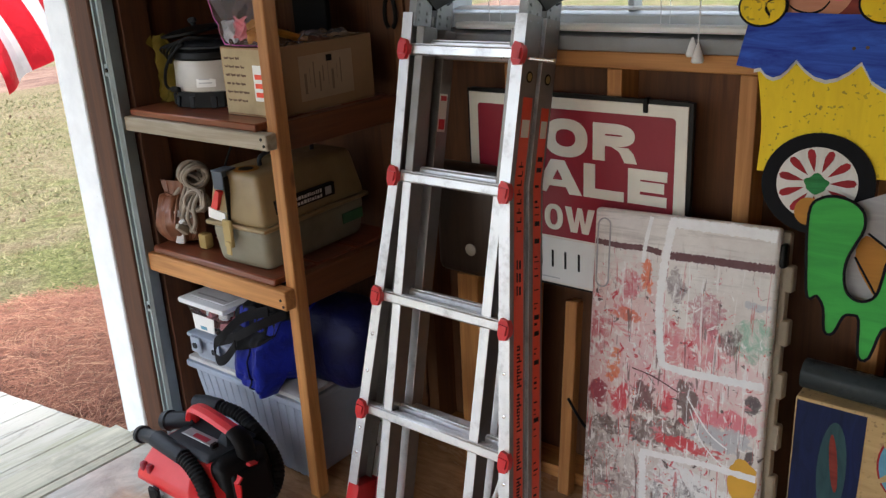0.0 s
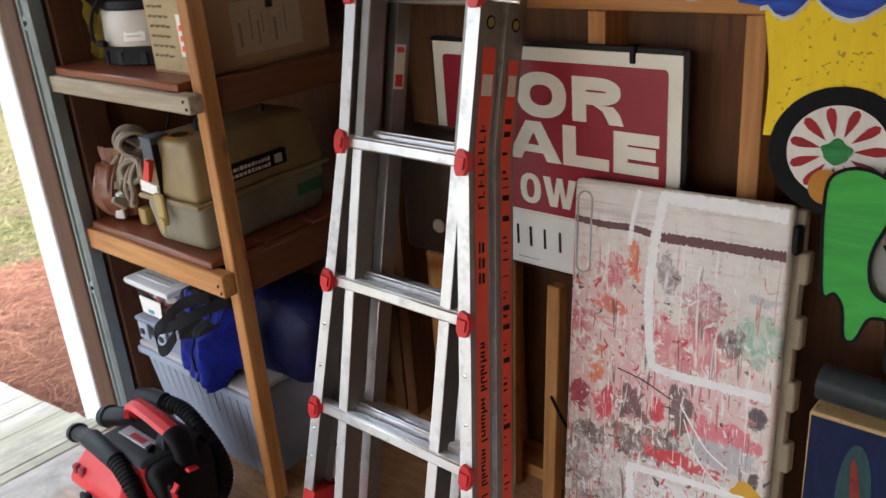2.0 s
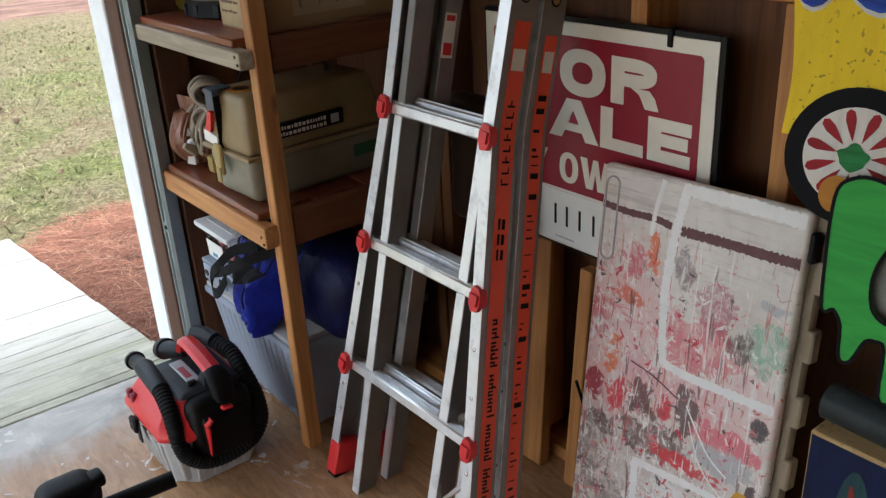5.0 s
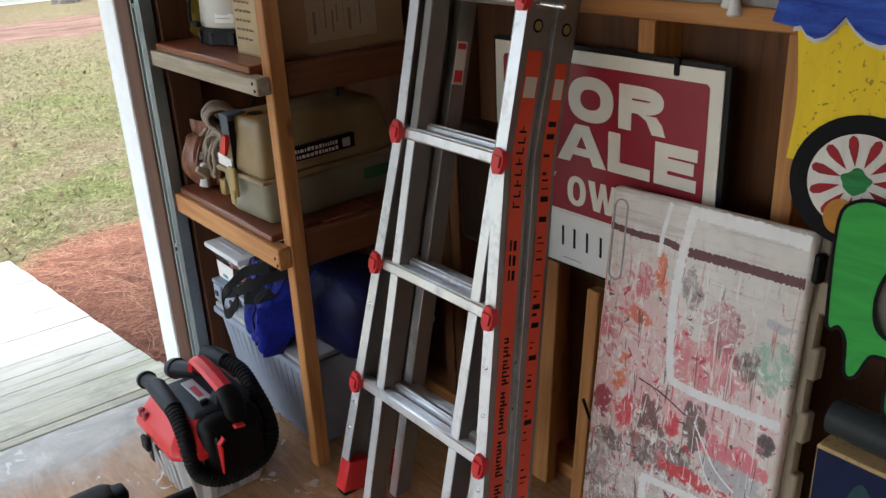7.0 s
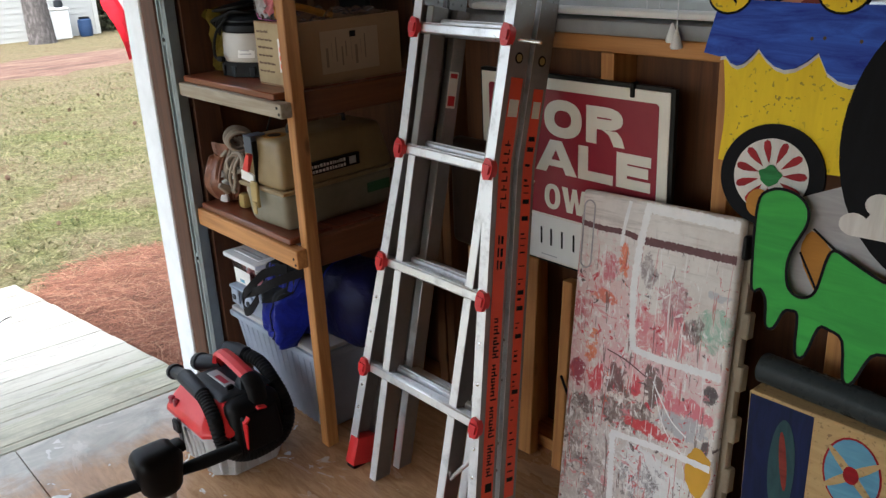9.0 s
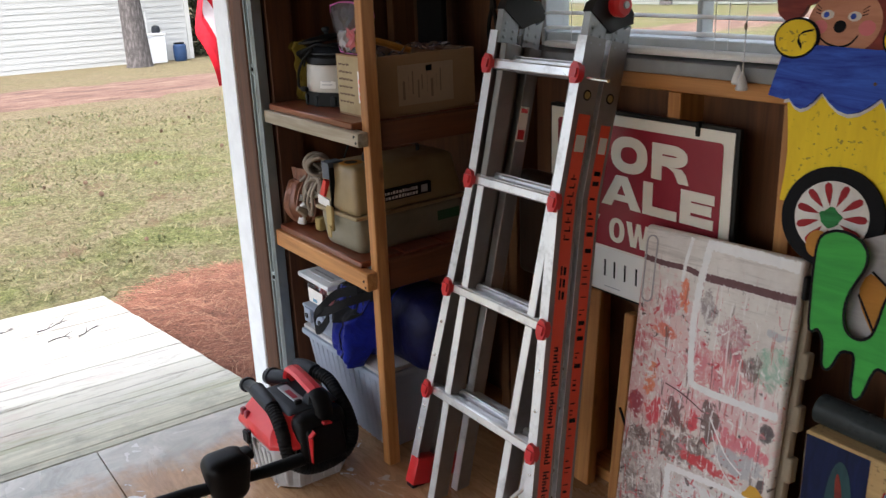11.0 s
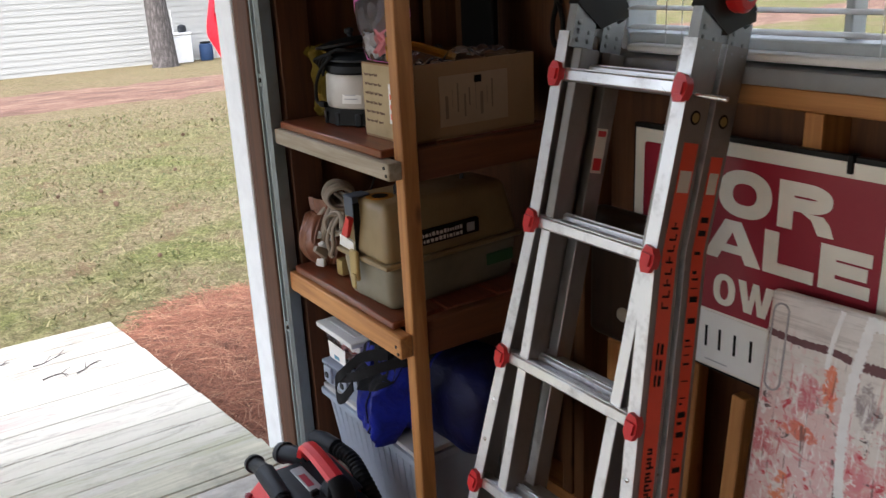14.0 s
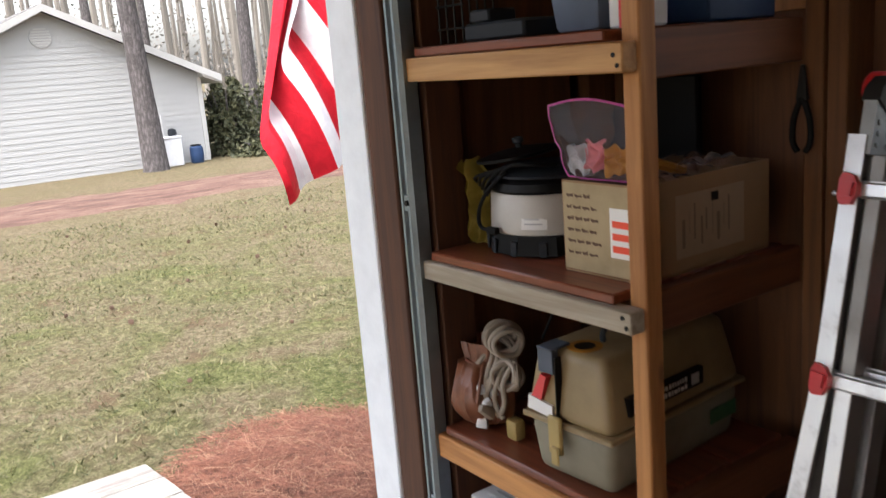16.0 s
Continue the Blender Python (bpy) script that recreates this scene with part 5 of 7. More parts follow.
# printed strips on the side of the rails
for row, y0 in enumerate((0.0, 0.082)):
    dp = 0.066 if row == 0 else 0.060
    u0, u1 = (0.13, 1.15) if row == 0 else (0.12, 1.13)
    pts = [u0, 0.3, 0.6, 0.95, u1]
    v = []
    for u in pts:
        x = outer_x(u) + 0.0012
        v += [(x, y0 + 0.016, u), (x, y0 + dp - 0.010, u)]
    strip_l = part("warning_strip", shp().add(v, [(2 * i, 2 * i + 1, 2 * i + 3, 2 * i + 2) for i in range(len(pts) - 1)]), "label_red", lad, "red printed label strip", smooth=False)
    q = random.Random(40 + row)
    ink = []
    if row == 0:
        ink.append((0.150, 0.172, 0.30, 0.86))
        u = 0.190
        for letters in (6, 5, 6, 7):
            for k in range(letters):
                w = q.choice((0.0075, 0.012, 0.013, 0.014))
                tall = 0.84 if k == 0 else q.choice((0.66, 0.66, 0.82))
                ink.append((u, u + 0.0042, 0.32, tall))
                if w > 0.008:
                    ink.append((u + w - 0.0042, u + w, 0.32, 0.64))
                    ink.append((u + 0.0043, u + w - 0.0043, *q.choice(((0.32, 0.42), (0.54, 0.64), (0.44, 0.53)))))
                u += w + 0.0032
            u += 0.012
        for k in range(3):
            ink.append((0.700 + 0.030 * k, 0.722 + 0.030 * k, 0.26, 0.40))
            ink.append((0.700 + 0.030 * k, 0.720 + 0.030 * k, 0.52, 0.72))
        for k in range(8):
            e = 0.845 + 0.021 * k
            ink.append((e, e + 0.004, 0.26, 0.74))
            ink.append((e + 0.0041, e + 0.013, *q.choice(((0.26, 0.34), (0.66, 0.74), (0.46, 0.54)))))
    else:
        u = 0.16
        while u < 1.04:
            h = q.choice((0.0025, 0.004, 0.006, 0.011))
            ink.append((u, u + h, 0.18, 0.82 if h > 0.01 else 0.4 + 0.35 * q.random()))
            u += h + q.choice((0.008, 0.014, 0.03))
    s = shp()
    for a, b, l0, l1 in ink:
        d0, d1 = y0 + 0.016, y0 + dp - 0.010
        xa, xb = outer_x(a) + 0.0018, outer_x(b) + 0.0018
        s.add([(xa, d0 + (d1 - d0) * l0, a), (xa, d0 + (d1 - d0) * l1, a), (xb, d0 + (d1 - d0) * l1, b), (xb, d0 + (d1 - d0) * l0, b)], [(0, 1, 2, 3)])
    part("printing", s, "ink", strip_l, "black printing", smooth=False)["kind"] = "stuff"
    s = shp()
    for a, b in ((1.06, 1.10),):
        s.add([(outer_x(a) + 0.002, y0 + 0.02, a), (outer_x(a) + 0.002, y0 + dp - 0.014, a), (outer_x(b) + 0.002, y0 + dp - 0.014, b), (outer_x(b) + 0.002, y0 + 0.02, b)], [(0, 1, 2, 3)])
    part("logo_patch", s, "sign_white", strip_l, "small pale badge patch", smooth=False)
for y0, dp in ((0.0, 0.066), (0.082, 0.060)):
    part("badge", shp().lathe([(0.013, 0.0), (0.013, 0.0006)], (0, 0, 0), 20).move(pose(outer_x(1.2) + 0.0006, y0 + dp / 2, 1.195, 0, 90, 0)), "ink", lad, "round black badge")
    part("badge_mark", shp().lathe([(0.009, 0.0), (0.009, 0.0006)], (0, 0, 0), 16).move(pose(outer_x(1.2) + 0.0014, y0 + dp / 2, 1.195, 0, 90, 0)), "latch", lad)
part("caution_sticker", shp().box((-0.1238, 0.094, 1.05), (-0.1230, 0.125, 1.145), 0), "sign_white", lad, "small white sticker with a red arrow")
part("sticker_mark", shp().box((-0.1229, 0.098, 1.056), (-0.1224, 0.121, 1.082), 0), "red", lad)
part("sticker_mark", shp().box((-0.1229, 0.098, 1.128), (-0.1224, 0.121, 1.14), 0), "red", lad)

# ---- sale sign on the wall ----
sign = thing("sale_sign", (-1.340, 1.792, 0.605), "maroon and cream enamel sale sign in a black steel frame", "sign")
SW, SH = 0.594, 0.481
part("panel", shp().box((0, 0.0, 0.0), (SW, 0.003, SH), 0.001), "sign_white", sign)


def rounded(x0, z0, x1, z1, r, n=5):
    """A rectangle with rounded corners."""
    out = []
    for cx, cz, a0 in ((x1 - r, z1 - r, 0), (x0 + r, z1 - r, 90), (x0 + r, z0 + r, 180), (x1 - r, z0 + r, 270)):
        out += [(cx + r * math.cos(radians(a0 + 90 * k / n)), cz + r * math.sin(radians(a0 + 90 * k / n))) for k in range(n + 1)]
    return out


part("field", shp().prism(rounded(0.028, 0.130, SW - 0.028, SH - 0.027, 0.010), -0.0012, -0.0002), "sign_red", sign, "maroon field", smooth=False)
part("frame", shp().box((-0.007, 0.0031, -0.007), (0.004, 0.016, SH + 0.008), 0.001).box((SW - 0.002, 0.0031, -0.007), (SW + 0.011, 0.016, SH + 0.008), 0.001).box((0.0041, 0.0031, SH - 0.002), (SW - 0.0021, 0.016, SH + 0.010), 0.001).box((0.0041, 0.0031, -0.007), (SW - 0.0021, 0.016, 0.002), 0.001), "steel_black", sign, "black steel frame")
for x in (0.115, 0.487):
    part("clip", shp().box((x, -0.004, SH - 0.020), (x + 0.012, 0.0165, SH + 0.014), 0.002), "black", sign, "black hanging clip")
UP = Matrix.Rotation(radians(90), 4, "X")


def ring_half(a0, a1, n, rx, rz, cx, cz, t, tz):
    """Points of a curved stroke between two angles, outside then inside."""
    arc = [radians(a0 + (a1 - a0) * k / n) for k in range(n + 1)]
    sq = lambda v: math.copysign(abs(v) ** 0.86, v)
    return [(cx + rx * sq(math.cos(a)), cz + rz * sq(math.sin(a))) for a in arc], [(cx + (rx - t) * sq(math.cos(a)), cz + (rz - tz) * sq(math.sin(a))) for a in arc]


def glyph(ch, x0, x1, z0, z1, t):
    """A heavy sans-serif capital between the given edges; t is its stem."""
    w, h, b = x1 - x0, z1 - z0, t * 0.78
    q = lambda pts: [(x0 + w * u, z0 + h * v) for u, v in pts]
    bar = lambda a, c, d, e: [(a, c), (d, c), (d, e), (a, e)]
    out = shp()
    polys = []
    if ch in "FEL":
        polys = [bar(x0, z0, x0 + t, z1)]
        if ch in "FE":
            polys += [bar(x0 + t, z1 - b, x1, z1), bar(x0 + t, z0 + h * 0.52 - b / 2, x1 - w * 0.07, z0 + h * 0.52 + b / 2)]
        if ch in "EL":
            polys += [bar(x0 + t, z0, x1, z0 + b)]
    elif ch == "O":
        o, i = ring_half(0, 360, 40, w / 2, h / 2, (x0 + x1) / 2, (z0 + z1) / 2, t, b)
        polys = [[o[k], o[k + 1], i[k + 1], i[k]] for k in range(40)]
    elif ch == "R":
        zc, rz = z0 + h * 0.70, h * 0.30
        o, i = ring_half(-90, 90, 14, w * 0.46, rz, x0 + w * 0.48, zc, t * 0.95, b)
        polys = [bar(x0, z0, x0 + t, z1), bar(x0 + t, z1 - b, x0 + w * 0.48, z1), bar(x0 + t, zc - rz, x0 + w * 0.48, zc - rz + b)]
        polys += [[o[k], o[k + 1], i[k + 1], i[k]] for k in range(14)]
        polys += [[(x0 + w * 0.42, zc - rz - 0.0002), (x0 + w * 0.80, zc - rz - 0.0002), (x0 + w * 0.92, z0 + h * 0.25), (x0 + w, z0), (x1 - t * 0.98, z0), (x0 + w * 0.60, z0 + h * 0.28)]]
    elif ch == "A":
        polys = [q([(0, 0), (0.26, 0), (0.5, 0.72), (0.5, 1), (0.36, 1)]), q([(1, 0), (0.74, 0), (0.5, 0.72), (0.5, 1), (0.64, 1)]), q([(0.327, 0.2), (0.673, 0.2), (0.607, 0.4), (0.393, 0.4)])]
    elif ch == "W":
        polys = [q([(0, 1), (0.22, 1), (0.32, 0.35), (0.42, 1), (0.58, 1), (0.68, 0.35), (0.78, 1), (1, 1), (0.80, 0), (0.58, 0), (0.5, 0.55), (0.42, 0), (0.20, 0)])]
    elif ch == "N":
        polys = [q([(0, 0), (0, 1), (0.25, 1), (0.72, 0.35), (0.72, 1), (1, 1), (1, 0), (0.76, 0), (0.28, 0.65), (0.28, 0)])]
    elif ch == "Y":
        polys = [q([(0, 1), (0.28, 1), (0.5, 0.62), (0.72, 1), (1, 1), (0.64, 0.42), (0.64, 0), (0.36, 0), (0.36, 0.42)])]
    for p in polys:
        out.prism(p, -0.0020, -0.0013)
    return out


for ch, x0, x1, z0, z1, t in (("F", 0.122, 0.213, 0.340, 0.430, 0.031), ("O", 0.226, 0.347, 0.338, 0.432, 0.033), ("R", 0.361, 0.476, 0.340, 0.430, 0.032),
                              ("A", 0.196, 0.333, 0.245, 0.329, 0.031), ("L", 0.337, 0.444, 0.245, 0.329, 0.031), ("E", 0.454, 0.551, 0.246, 0.330, 0.031),
                              ("Y", 0.140, 0.192, 0.148, 0.212, 0.014), ("O", 0.226, 0.279, 0.147, 0.214, 0.016), ("W", 0.285, 0.368, 0.148, 0.213, 0.014), ("N", 0.377, 0.426, 0.148, 0.213, 0.014), ("E", 0.436, 0.478, 0.148, 0.213, 0.014), ("R", 0.487, 0.537, 0.148, 0.213, 0.014)):
    part("lettering", glyph(ch, x0, x1, z0, z1, t), "sign_white", sign, "cream capital letter", smooth=False)
for txt, x, z, size, wd in (("S", 0.140, 0.287, 0.112, 1.5), ("B", 0.105, 0.180, 0.086, 1.0)):
    words("lettering", txt, size, "sign_white", sign, Matrix.Translation((x, -0.0016, z)) @ UP, "cream capital letter", 0.0004, "CENTER", 0.005, wd)
part("number_strip", shp().box((0.02, -0.0022, 0.006), (SW - 0.02, -0.0004, 0.124), 0), "paper", sign, "white strip with a handwritten number")
for k, x in enumerate((0.09, 0.125, 0.160, 0.212, 0.246, 0.283, 0.322, 0.40, 0.44, 0.48)):
    part("bar", shp().box((x, -0.0030, 0.046), (x + 0.006, -0.0024, 0.092), 0), "ink", sign)
part("maker_line", shp().box((0.215, -0.0030, 0.016), (0.27, -0.0024, 0.0185), 0), "grey", sign)

# dark-framed things that lean behind the ladder
case = thing("leaning_case", (-1.434, 1.786, 0.001, -0.3, 0, 0), "dark brown case leaning against the wall behind the ladder", "case")
part("body", shp().box((0.0, -0.05, 0.592), (0.26, 0.0, 0.903), 0.024, seg=3), wood("dark brown leatherette", (0.05, 0.03, 0.02), (0.03, 0.018, 0.012), 2, 0.35), case)
part("support", shp().box((0.06, -0.040, 0.0), (0.13, -0.008, 0.5915), 0.003), pine_z, case)
part("knob", shp().lathe([(0.016, 0.0), (0.017, 0.004), (0.012, 0.010), (0.004, 0.012)], (0, 0, 0), 18).move(pose(0.121, -0.0502, 0.672, 90)), "cord", case, "small pale round knob")
for x0, w, h, a, lab in ((-1.215, 0.075, 0.60, -4, "pine board leaning against the wall"), (-1.06, 0.035, 0.56, -5, "narrow pine batten leaning against the wall")):
    bt = thing("timber_offcut", (x0, 1.75, 0.002, a, 0, 0), lab, "timber")
    part("board", shp().box((0, 0, 0), (w, 0.035, h), 0.003), pine_z, bt)
cable = thing("black_cable", (-0.97, 1.70, 0.0), "thin black cable hanging beside the table", "cable")
part("cord", shp().tube(smooth_line([(-0.06, 0.06, 0.30), (0.0, 0.03, 0.26), (0.06, 0.0, 0.24), (0.02, 0.05, 0.1), (0.0, 0.04, 0.006)], 6), 0.004, 8), "rubber", cable)

# ---- splattered folding table, leaning ----
tx = Vector((0.434, -0.020, 0.023)).normalized()
tz = Vector((-0.006, 0.057, 0.341))
tz = (tz - tx * tz.dot(tx)).normalized()
ty = tz.cross(tx)
TM = Matrix((tx, ty, tz)).transposed().to_4x4()
TM.translation = Vector((-0.942, 1.738, 0.846)) - tz * (0.925 * 0.873)
TM = TM @ Matrix.Scale(0.925, 4)
table = thing("folding_table", TM, "folded plastic table splattered with dried paint, leaning against the wall", "table")
TW, TL = 0.470, 0.873
top = part("tabletop", shp().box((0, 0, -0.045), (TW, 0.026, TL), 0.010, seg=3), "splat", table)
part("second_half", shp().box((0.006, 0.030, -0.040), (TW + 0.012, 0.058, TL - 0.010), 0.008, seg=2), "table_edge", table)
part("hinge_rod", shp().tube([(0.03, 0.028, TL - 0.02), (TW - 0.03, 0.028, TL - 0.02)], 0.006, 8), "steel_black", table)
for k in range(6):
    z = 0.10 + k * 0.125
    part("edge_rib", shp().box((TW - 0.0055, 0.030, z), (TW + 0.024, 0.058, z + 0.062), 0.004), "table_edge", table)
part("edge_bracket", shp().box((TW - 0.002, 0.004, TL - 0.09), (TW + 0.014, 0.03, TL - 0.035), 0.005), "black", table)


def stroke(pts, w, mat, name="paint_stroke", lift=0.0012, seed=1):
    """A brush stroke with a ragged edge on the tabletop."""
    line = smooth_line(pts, 22)
    v, f = [], []
    for i, (x, z) in enumerate(line):
        a, b = line[max(i - 1, 0)], line[min(i + 1, len(line) - 1)]
        d = Vector((b[0] - a[0], b[1] - a[1])).normalized()
        e = w / 2 * (1 + 0.5 * noise.noise(Vector((i * 0.6, seed, 0))) + 0.4 * noise.noise(Vector((i * 2.3, seed, 4))))
        v += [(x - d.y * e, -lift, z + d.x * e), (x + d.y * e, -lift, z - d.x * e)]
    f = [(2 * i, 2 * i + 1, 2 * i + 3, 2 * i + 2) for i in range(len(line) - 1)]
    return part(name, shp().add(v, f), mat, top, smooth=False)


stroke([(0.216, 0.862), (0.206, 0.80), (0.197, 0.731), (0.193, 0.66), (0.197, 0.60), (0.203, 0.54), (0.212, 0.500)], 0.020, "white_paint", seed=2)
stroke([(0.212, 0.503), (0.26, 0.499), (0.302, 0.499), (0.384, 0.502), (0.463, 0.505)], 0.018, "white_paint", seed=3)
stroke([(0.208, 0.858), (0.28, 0.858), (0.37, 0.857), (0.464, 0.853)], 0.026, "white_paint", seed=4, lift=0.0014)
stroke([(0.160, 0.866), (0.147, 0.80), (0.143, 0.75)], 0.010, "white_paint", seed=5)
stroke([(0.008, 0.788), (0.08, 0.784), (0.147, 0.786), (0.19, 0.780)], 0.014, "maroon_paint", seed=6, lift=0.0010)
stroke([(0.208, 0.777), (0.26, 0.778), (0.319, 0.779), (0.409, 0.779), (0.465, 0.780)], 0.019, "maroon_paint", seed=7, lift=0.0010)
stroke([(0.171, 0.262), (0.176, 0.20), (0.179, 0.137), (0.182, 0.06)], 0.020, "white_paint", seed=9)
stroke([(0.165, 0.265), (0.25, 0.272), (0.335, 0.280), (0.462, 0.282)], 0.016, "white_paint", seed=10)
stroke([(0.28, 0.44), (0.31, 0.40), (0.345, 0.36), (0.39, 0.335)], 0.004, "white_paint", seed=11, lift=0.0016)
stroke([(0.29, 0.41), (0.33, 0.33), (0.40, 0.28)], 0.003, "white_paint", seed=12, lift=0.0016)
stroke([(0.13, 0.478), (0.19, 0.468), (0.255, 0.445)], 0.0035, "maroon_paint", seed=13, lift=0.0016)


def blot(cx, cz, rx, rz, mat, lift, seed):
    """A splash of paint with a ragged rim."""
    o = []
    for k in range(30):
        a = 2 * math.pi * k / 30
        e = 1 + 0.25 * noise.noise(Vector((2 * math.cos(a) + seed, 2 * math.sin(a), seed)))
        o.append((cx + rx * e * math.cos(a), cz + rz * e * math.sin(a)))
    part("paint_blot", shp().prism(o, -lift - 0.0004, -lift), mat, top, smooth=False)


blot(0.430, 0.262, 0.036, 0.060, "amber_paint", 0.0006, 3.1)
part("moulded_ring", shp().tube([(0.03 + 0.018 * math.cos(t * 0.3925) , -0.0005, (0.83 if math.sin(t * 0.3925) > 0 else 0.69) + 0.018 * math.sin(t * 0.3925)) for t in range(16)], 0.0022, 6, True), "p_grey", top)

# ---- painted plywood cut-outs ----
wagon = thing("carnival_cutout", (-0.42, 1.502, 0.001, -11, 0, 0), "hand-painted plywood cut-out of a yellow wagon with blue awning", "cut-out board")


def cut(name, outline, mat, parent, d, thick=0.0006, label=""):
    """A painted shape on a board; d is how far it lies in front of the board's face."""
    return part(name, shp().prism(outline, -d - thick, -d), mat, parent, label, smooth=False)


def Z(z):
    return z * 1.0187


body_o = smooth_line([(-0.165, Z(1.20)), (-0.150, Z(1.14)), (-0.137, Z(1.07)), (-0.135, Z(0.99))], 4) + [(0.16, Z(1.0)), (0.16, Z(1.28)), (-0.16, Z(1.26))]
board = part("board", shp().prism(body_o, -0.012, 0.0), "p_yellow", wagon, "yellow speckled paint", smooth=False)
aw = [(-0.20, Z(1.187)), (-0.166, Z(1.182))]
for x0, x1, zl in ((-0.166, -0.088, 1.184), (-0.088, 0.028, 1.168), (0.028, 0.16, 1.166)):
    for k in range(1, 7):
        t = k / 6
        aw.append((x0 + (x1 - x0) * t, Z(1.205 if x1 < 0.1 else 1.19) - 0.035 * math.sin(math.pi * min(t, 0.98)) - (0.0 if k == 6 else 0.003)))
aw += [(0.16, Z(1.286)), (0.0, Z(1.284)), (-0.16, Z(1.288)), (-0.185, Z(1.275))]
part("awning", shp().prism(aw, -0.020, -0.0125), "p_blue", wagon, "blue brushed awning", smooth=False)
cut("awning_edge", [(x, z - 0.007) for x, z in aw[1:20]] + [(x, z + 0.001) for x, z in aw[1:20]][::-1], "p_white", wagon, 0.0128)
for x, z in ((0.012, 1.225), (0.035, 1.227), (0.10, 1.225)):
    part("screw", shp().lathe([(0.0035, 0), (0.003, 0.001)], (x, 0, 0), 8).move(pose(0, -0.0202, Z(z), 90)), "cone", wagon)
WCX, WCZ = -0.018, Z(0.978)
part("tyre", shp().prism(ellipse(WCX, WCZ, 0.103, 0.096, 40), -0.019, -0.0125), "p_black", wagon, "black painted tyre", smooth=False)
cut("wheel_disc", ellipse(WCX, WCZ, 0.074, 0.069, 36), "p_white", wagon, 0.0192)
for k in range(11):
    a = 2 * math.pi * k / 11 + 0.12
    pts = []
    for j in range(10):
        t = 2 * math.pi * j / 10
        rr, ww = 0.046 + 0.023 * math.cos(t), 0.0085 * math.sin(t) * (0.75 + 0.6 * math.cos(t))
        pts.append((WCX + rr * math.cos(a) * 1.04 - ww * math.sin(a), WCZ + rr * math.sin(a) * 0.97 + ww * math.cos(a)))
    cut("spoke", pts, "p_red", wagon, 0.0199)
cut("hub", [(WCX + (0.022 + 0.003 * math.sin(5 * t)) * math.cos(t), WCZ + (0.018 + 0.003 * math.cos(4 * t)) * math.sin(t)) for t in [2 * math.pi * k / 24 for k in range(24)]], "p_dgreen", wagon, 0.0206)
# painted face, kept to plain shapes
hx, hz = -0.075, 1.350
for k, (x, z, rx, rz) in enumerate(((-0.190, 1.395, 0.036, 0.040), (-0.155, 1.430, 0.046, 0.042), (-0.085, 1.445, 0.060, 0.040), (-0.010, 1.425, 0.050, 0.046), (0.012, 1.372, 0.036, 0.044), (-0.012, 1.316, 0.034, 0.036))):
    part("hair_shape", shp().prism([(x + rx * (1 + 0.08 * math.sin(5 * t + k)) * math.cos(t), z + rz * (1 + 0.08 * math.cos(4 * t + k)) * math.sin(t)) for t in [2 * math.pi * j / 28 for j in range(28)]], -0.0119 - 0.0003 * k, -0.001), "p_hair", wagon, "rust painted curl", smooth=False)
cut("face", ellipse(hx, hz + 0.004, 0.073, 0.062, 36), "p_skin", wagon, 0.0138)
for x, z, mat, rr, rz in ((-0.121, 1.345, "p_pink", 0.015, 0.013), (-0.028, 1.346, "p_pink", 0.016, 0.014), (-0.110, 1.368, "p_white", 0.013, 0.009), (-0.056, 1.366, "p_white", 0.013, 0.009), (-0.081, 1.347, "p_black", 0.0125, 0.0115)):
    cut("face_spot", ellipse(x, z, rr, rz, 20), mat, wagon, 0.0146)
for x, z in ((-0.112, 1.368), (-0.058, 1.366)):
    cut("face_spot", ellipse(x, z, 0.0055, 0.0055, 14), "p_blue", wagon, 0.0154)
for x, z, g in ((-0.124, 1.372, -1), (-0.041, 1.371, 1)):
    for k in range(3):
        cut("lash", [(x, z - 0.004 + 0.005 * k), (x + g * 0.010, z - 0.001 + 0.007 * k), (x + g * 0.010, z + 0.0008 + 0.007 * k), (x, z - 0.0022 + 0.005 * k)], "p_black", wagon, 0.0154)
smile = smooth_line([(-0.115, 1.326), (-0.100, 1.317), (-0.075, 1.312), (-0.055, 1.319), (-0.043, 1.334)], 6)
cut("smile", smile + [(x + 0.001, z - 0.0042) for x, z in smile[::-1]], "p_black", wagon, 0.0146)
for px, pz in ((-0.163, 1.322), (0.055, 1.330)):
    part("mitten_edge", shp().prism(ellipse(px, pz, 0.0475, 0.0395), -0.0205, -0.0125), "p_black", wagon, smooth=False)
    cut("mitten", ellipse(px, pz, 0.043, 0.035), "p_yellow", wagon, 0.0208)
    arc = smooth_line([(px + 0.034, pz + 0.014), (px + 0.012, pz + 0.008), (px + 0.005, pz - 0.006), (px + 0.016, pz - 0.020)], 6)
    cut("mitten_line", arc + [(x + 0.001, z + 0.0045) for x, z in arc[::-1]], "p_black", wagon, 0.0216)
part("cleat", shp().box((0.02, 0.001, Z(1.15)), (0.06, 0.082, Z(1.19)), 0.002), pine_y, wagon, "pine cleat behind the board")

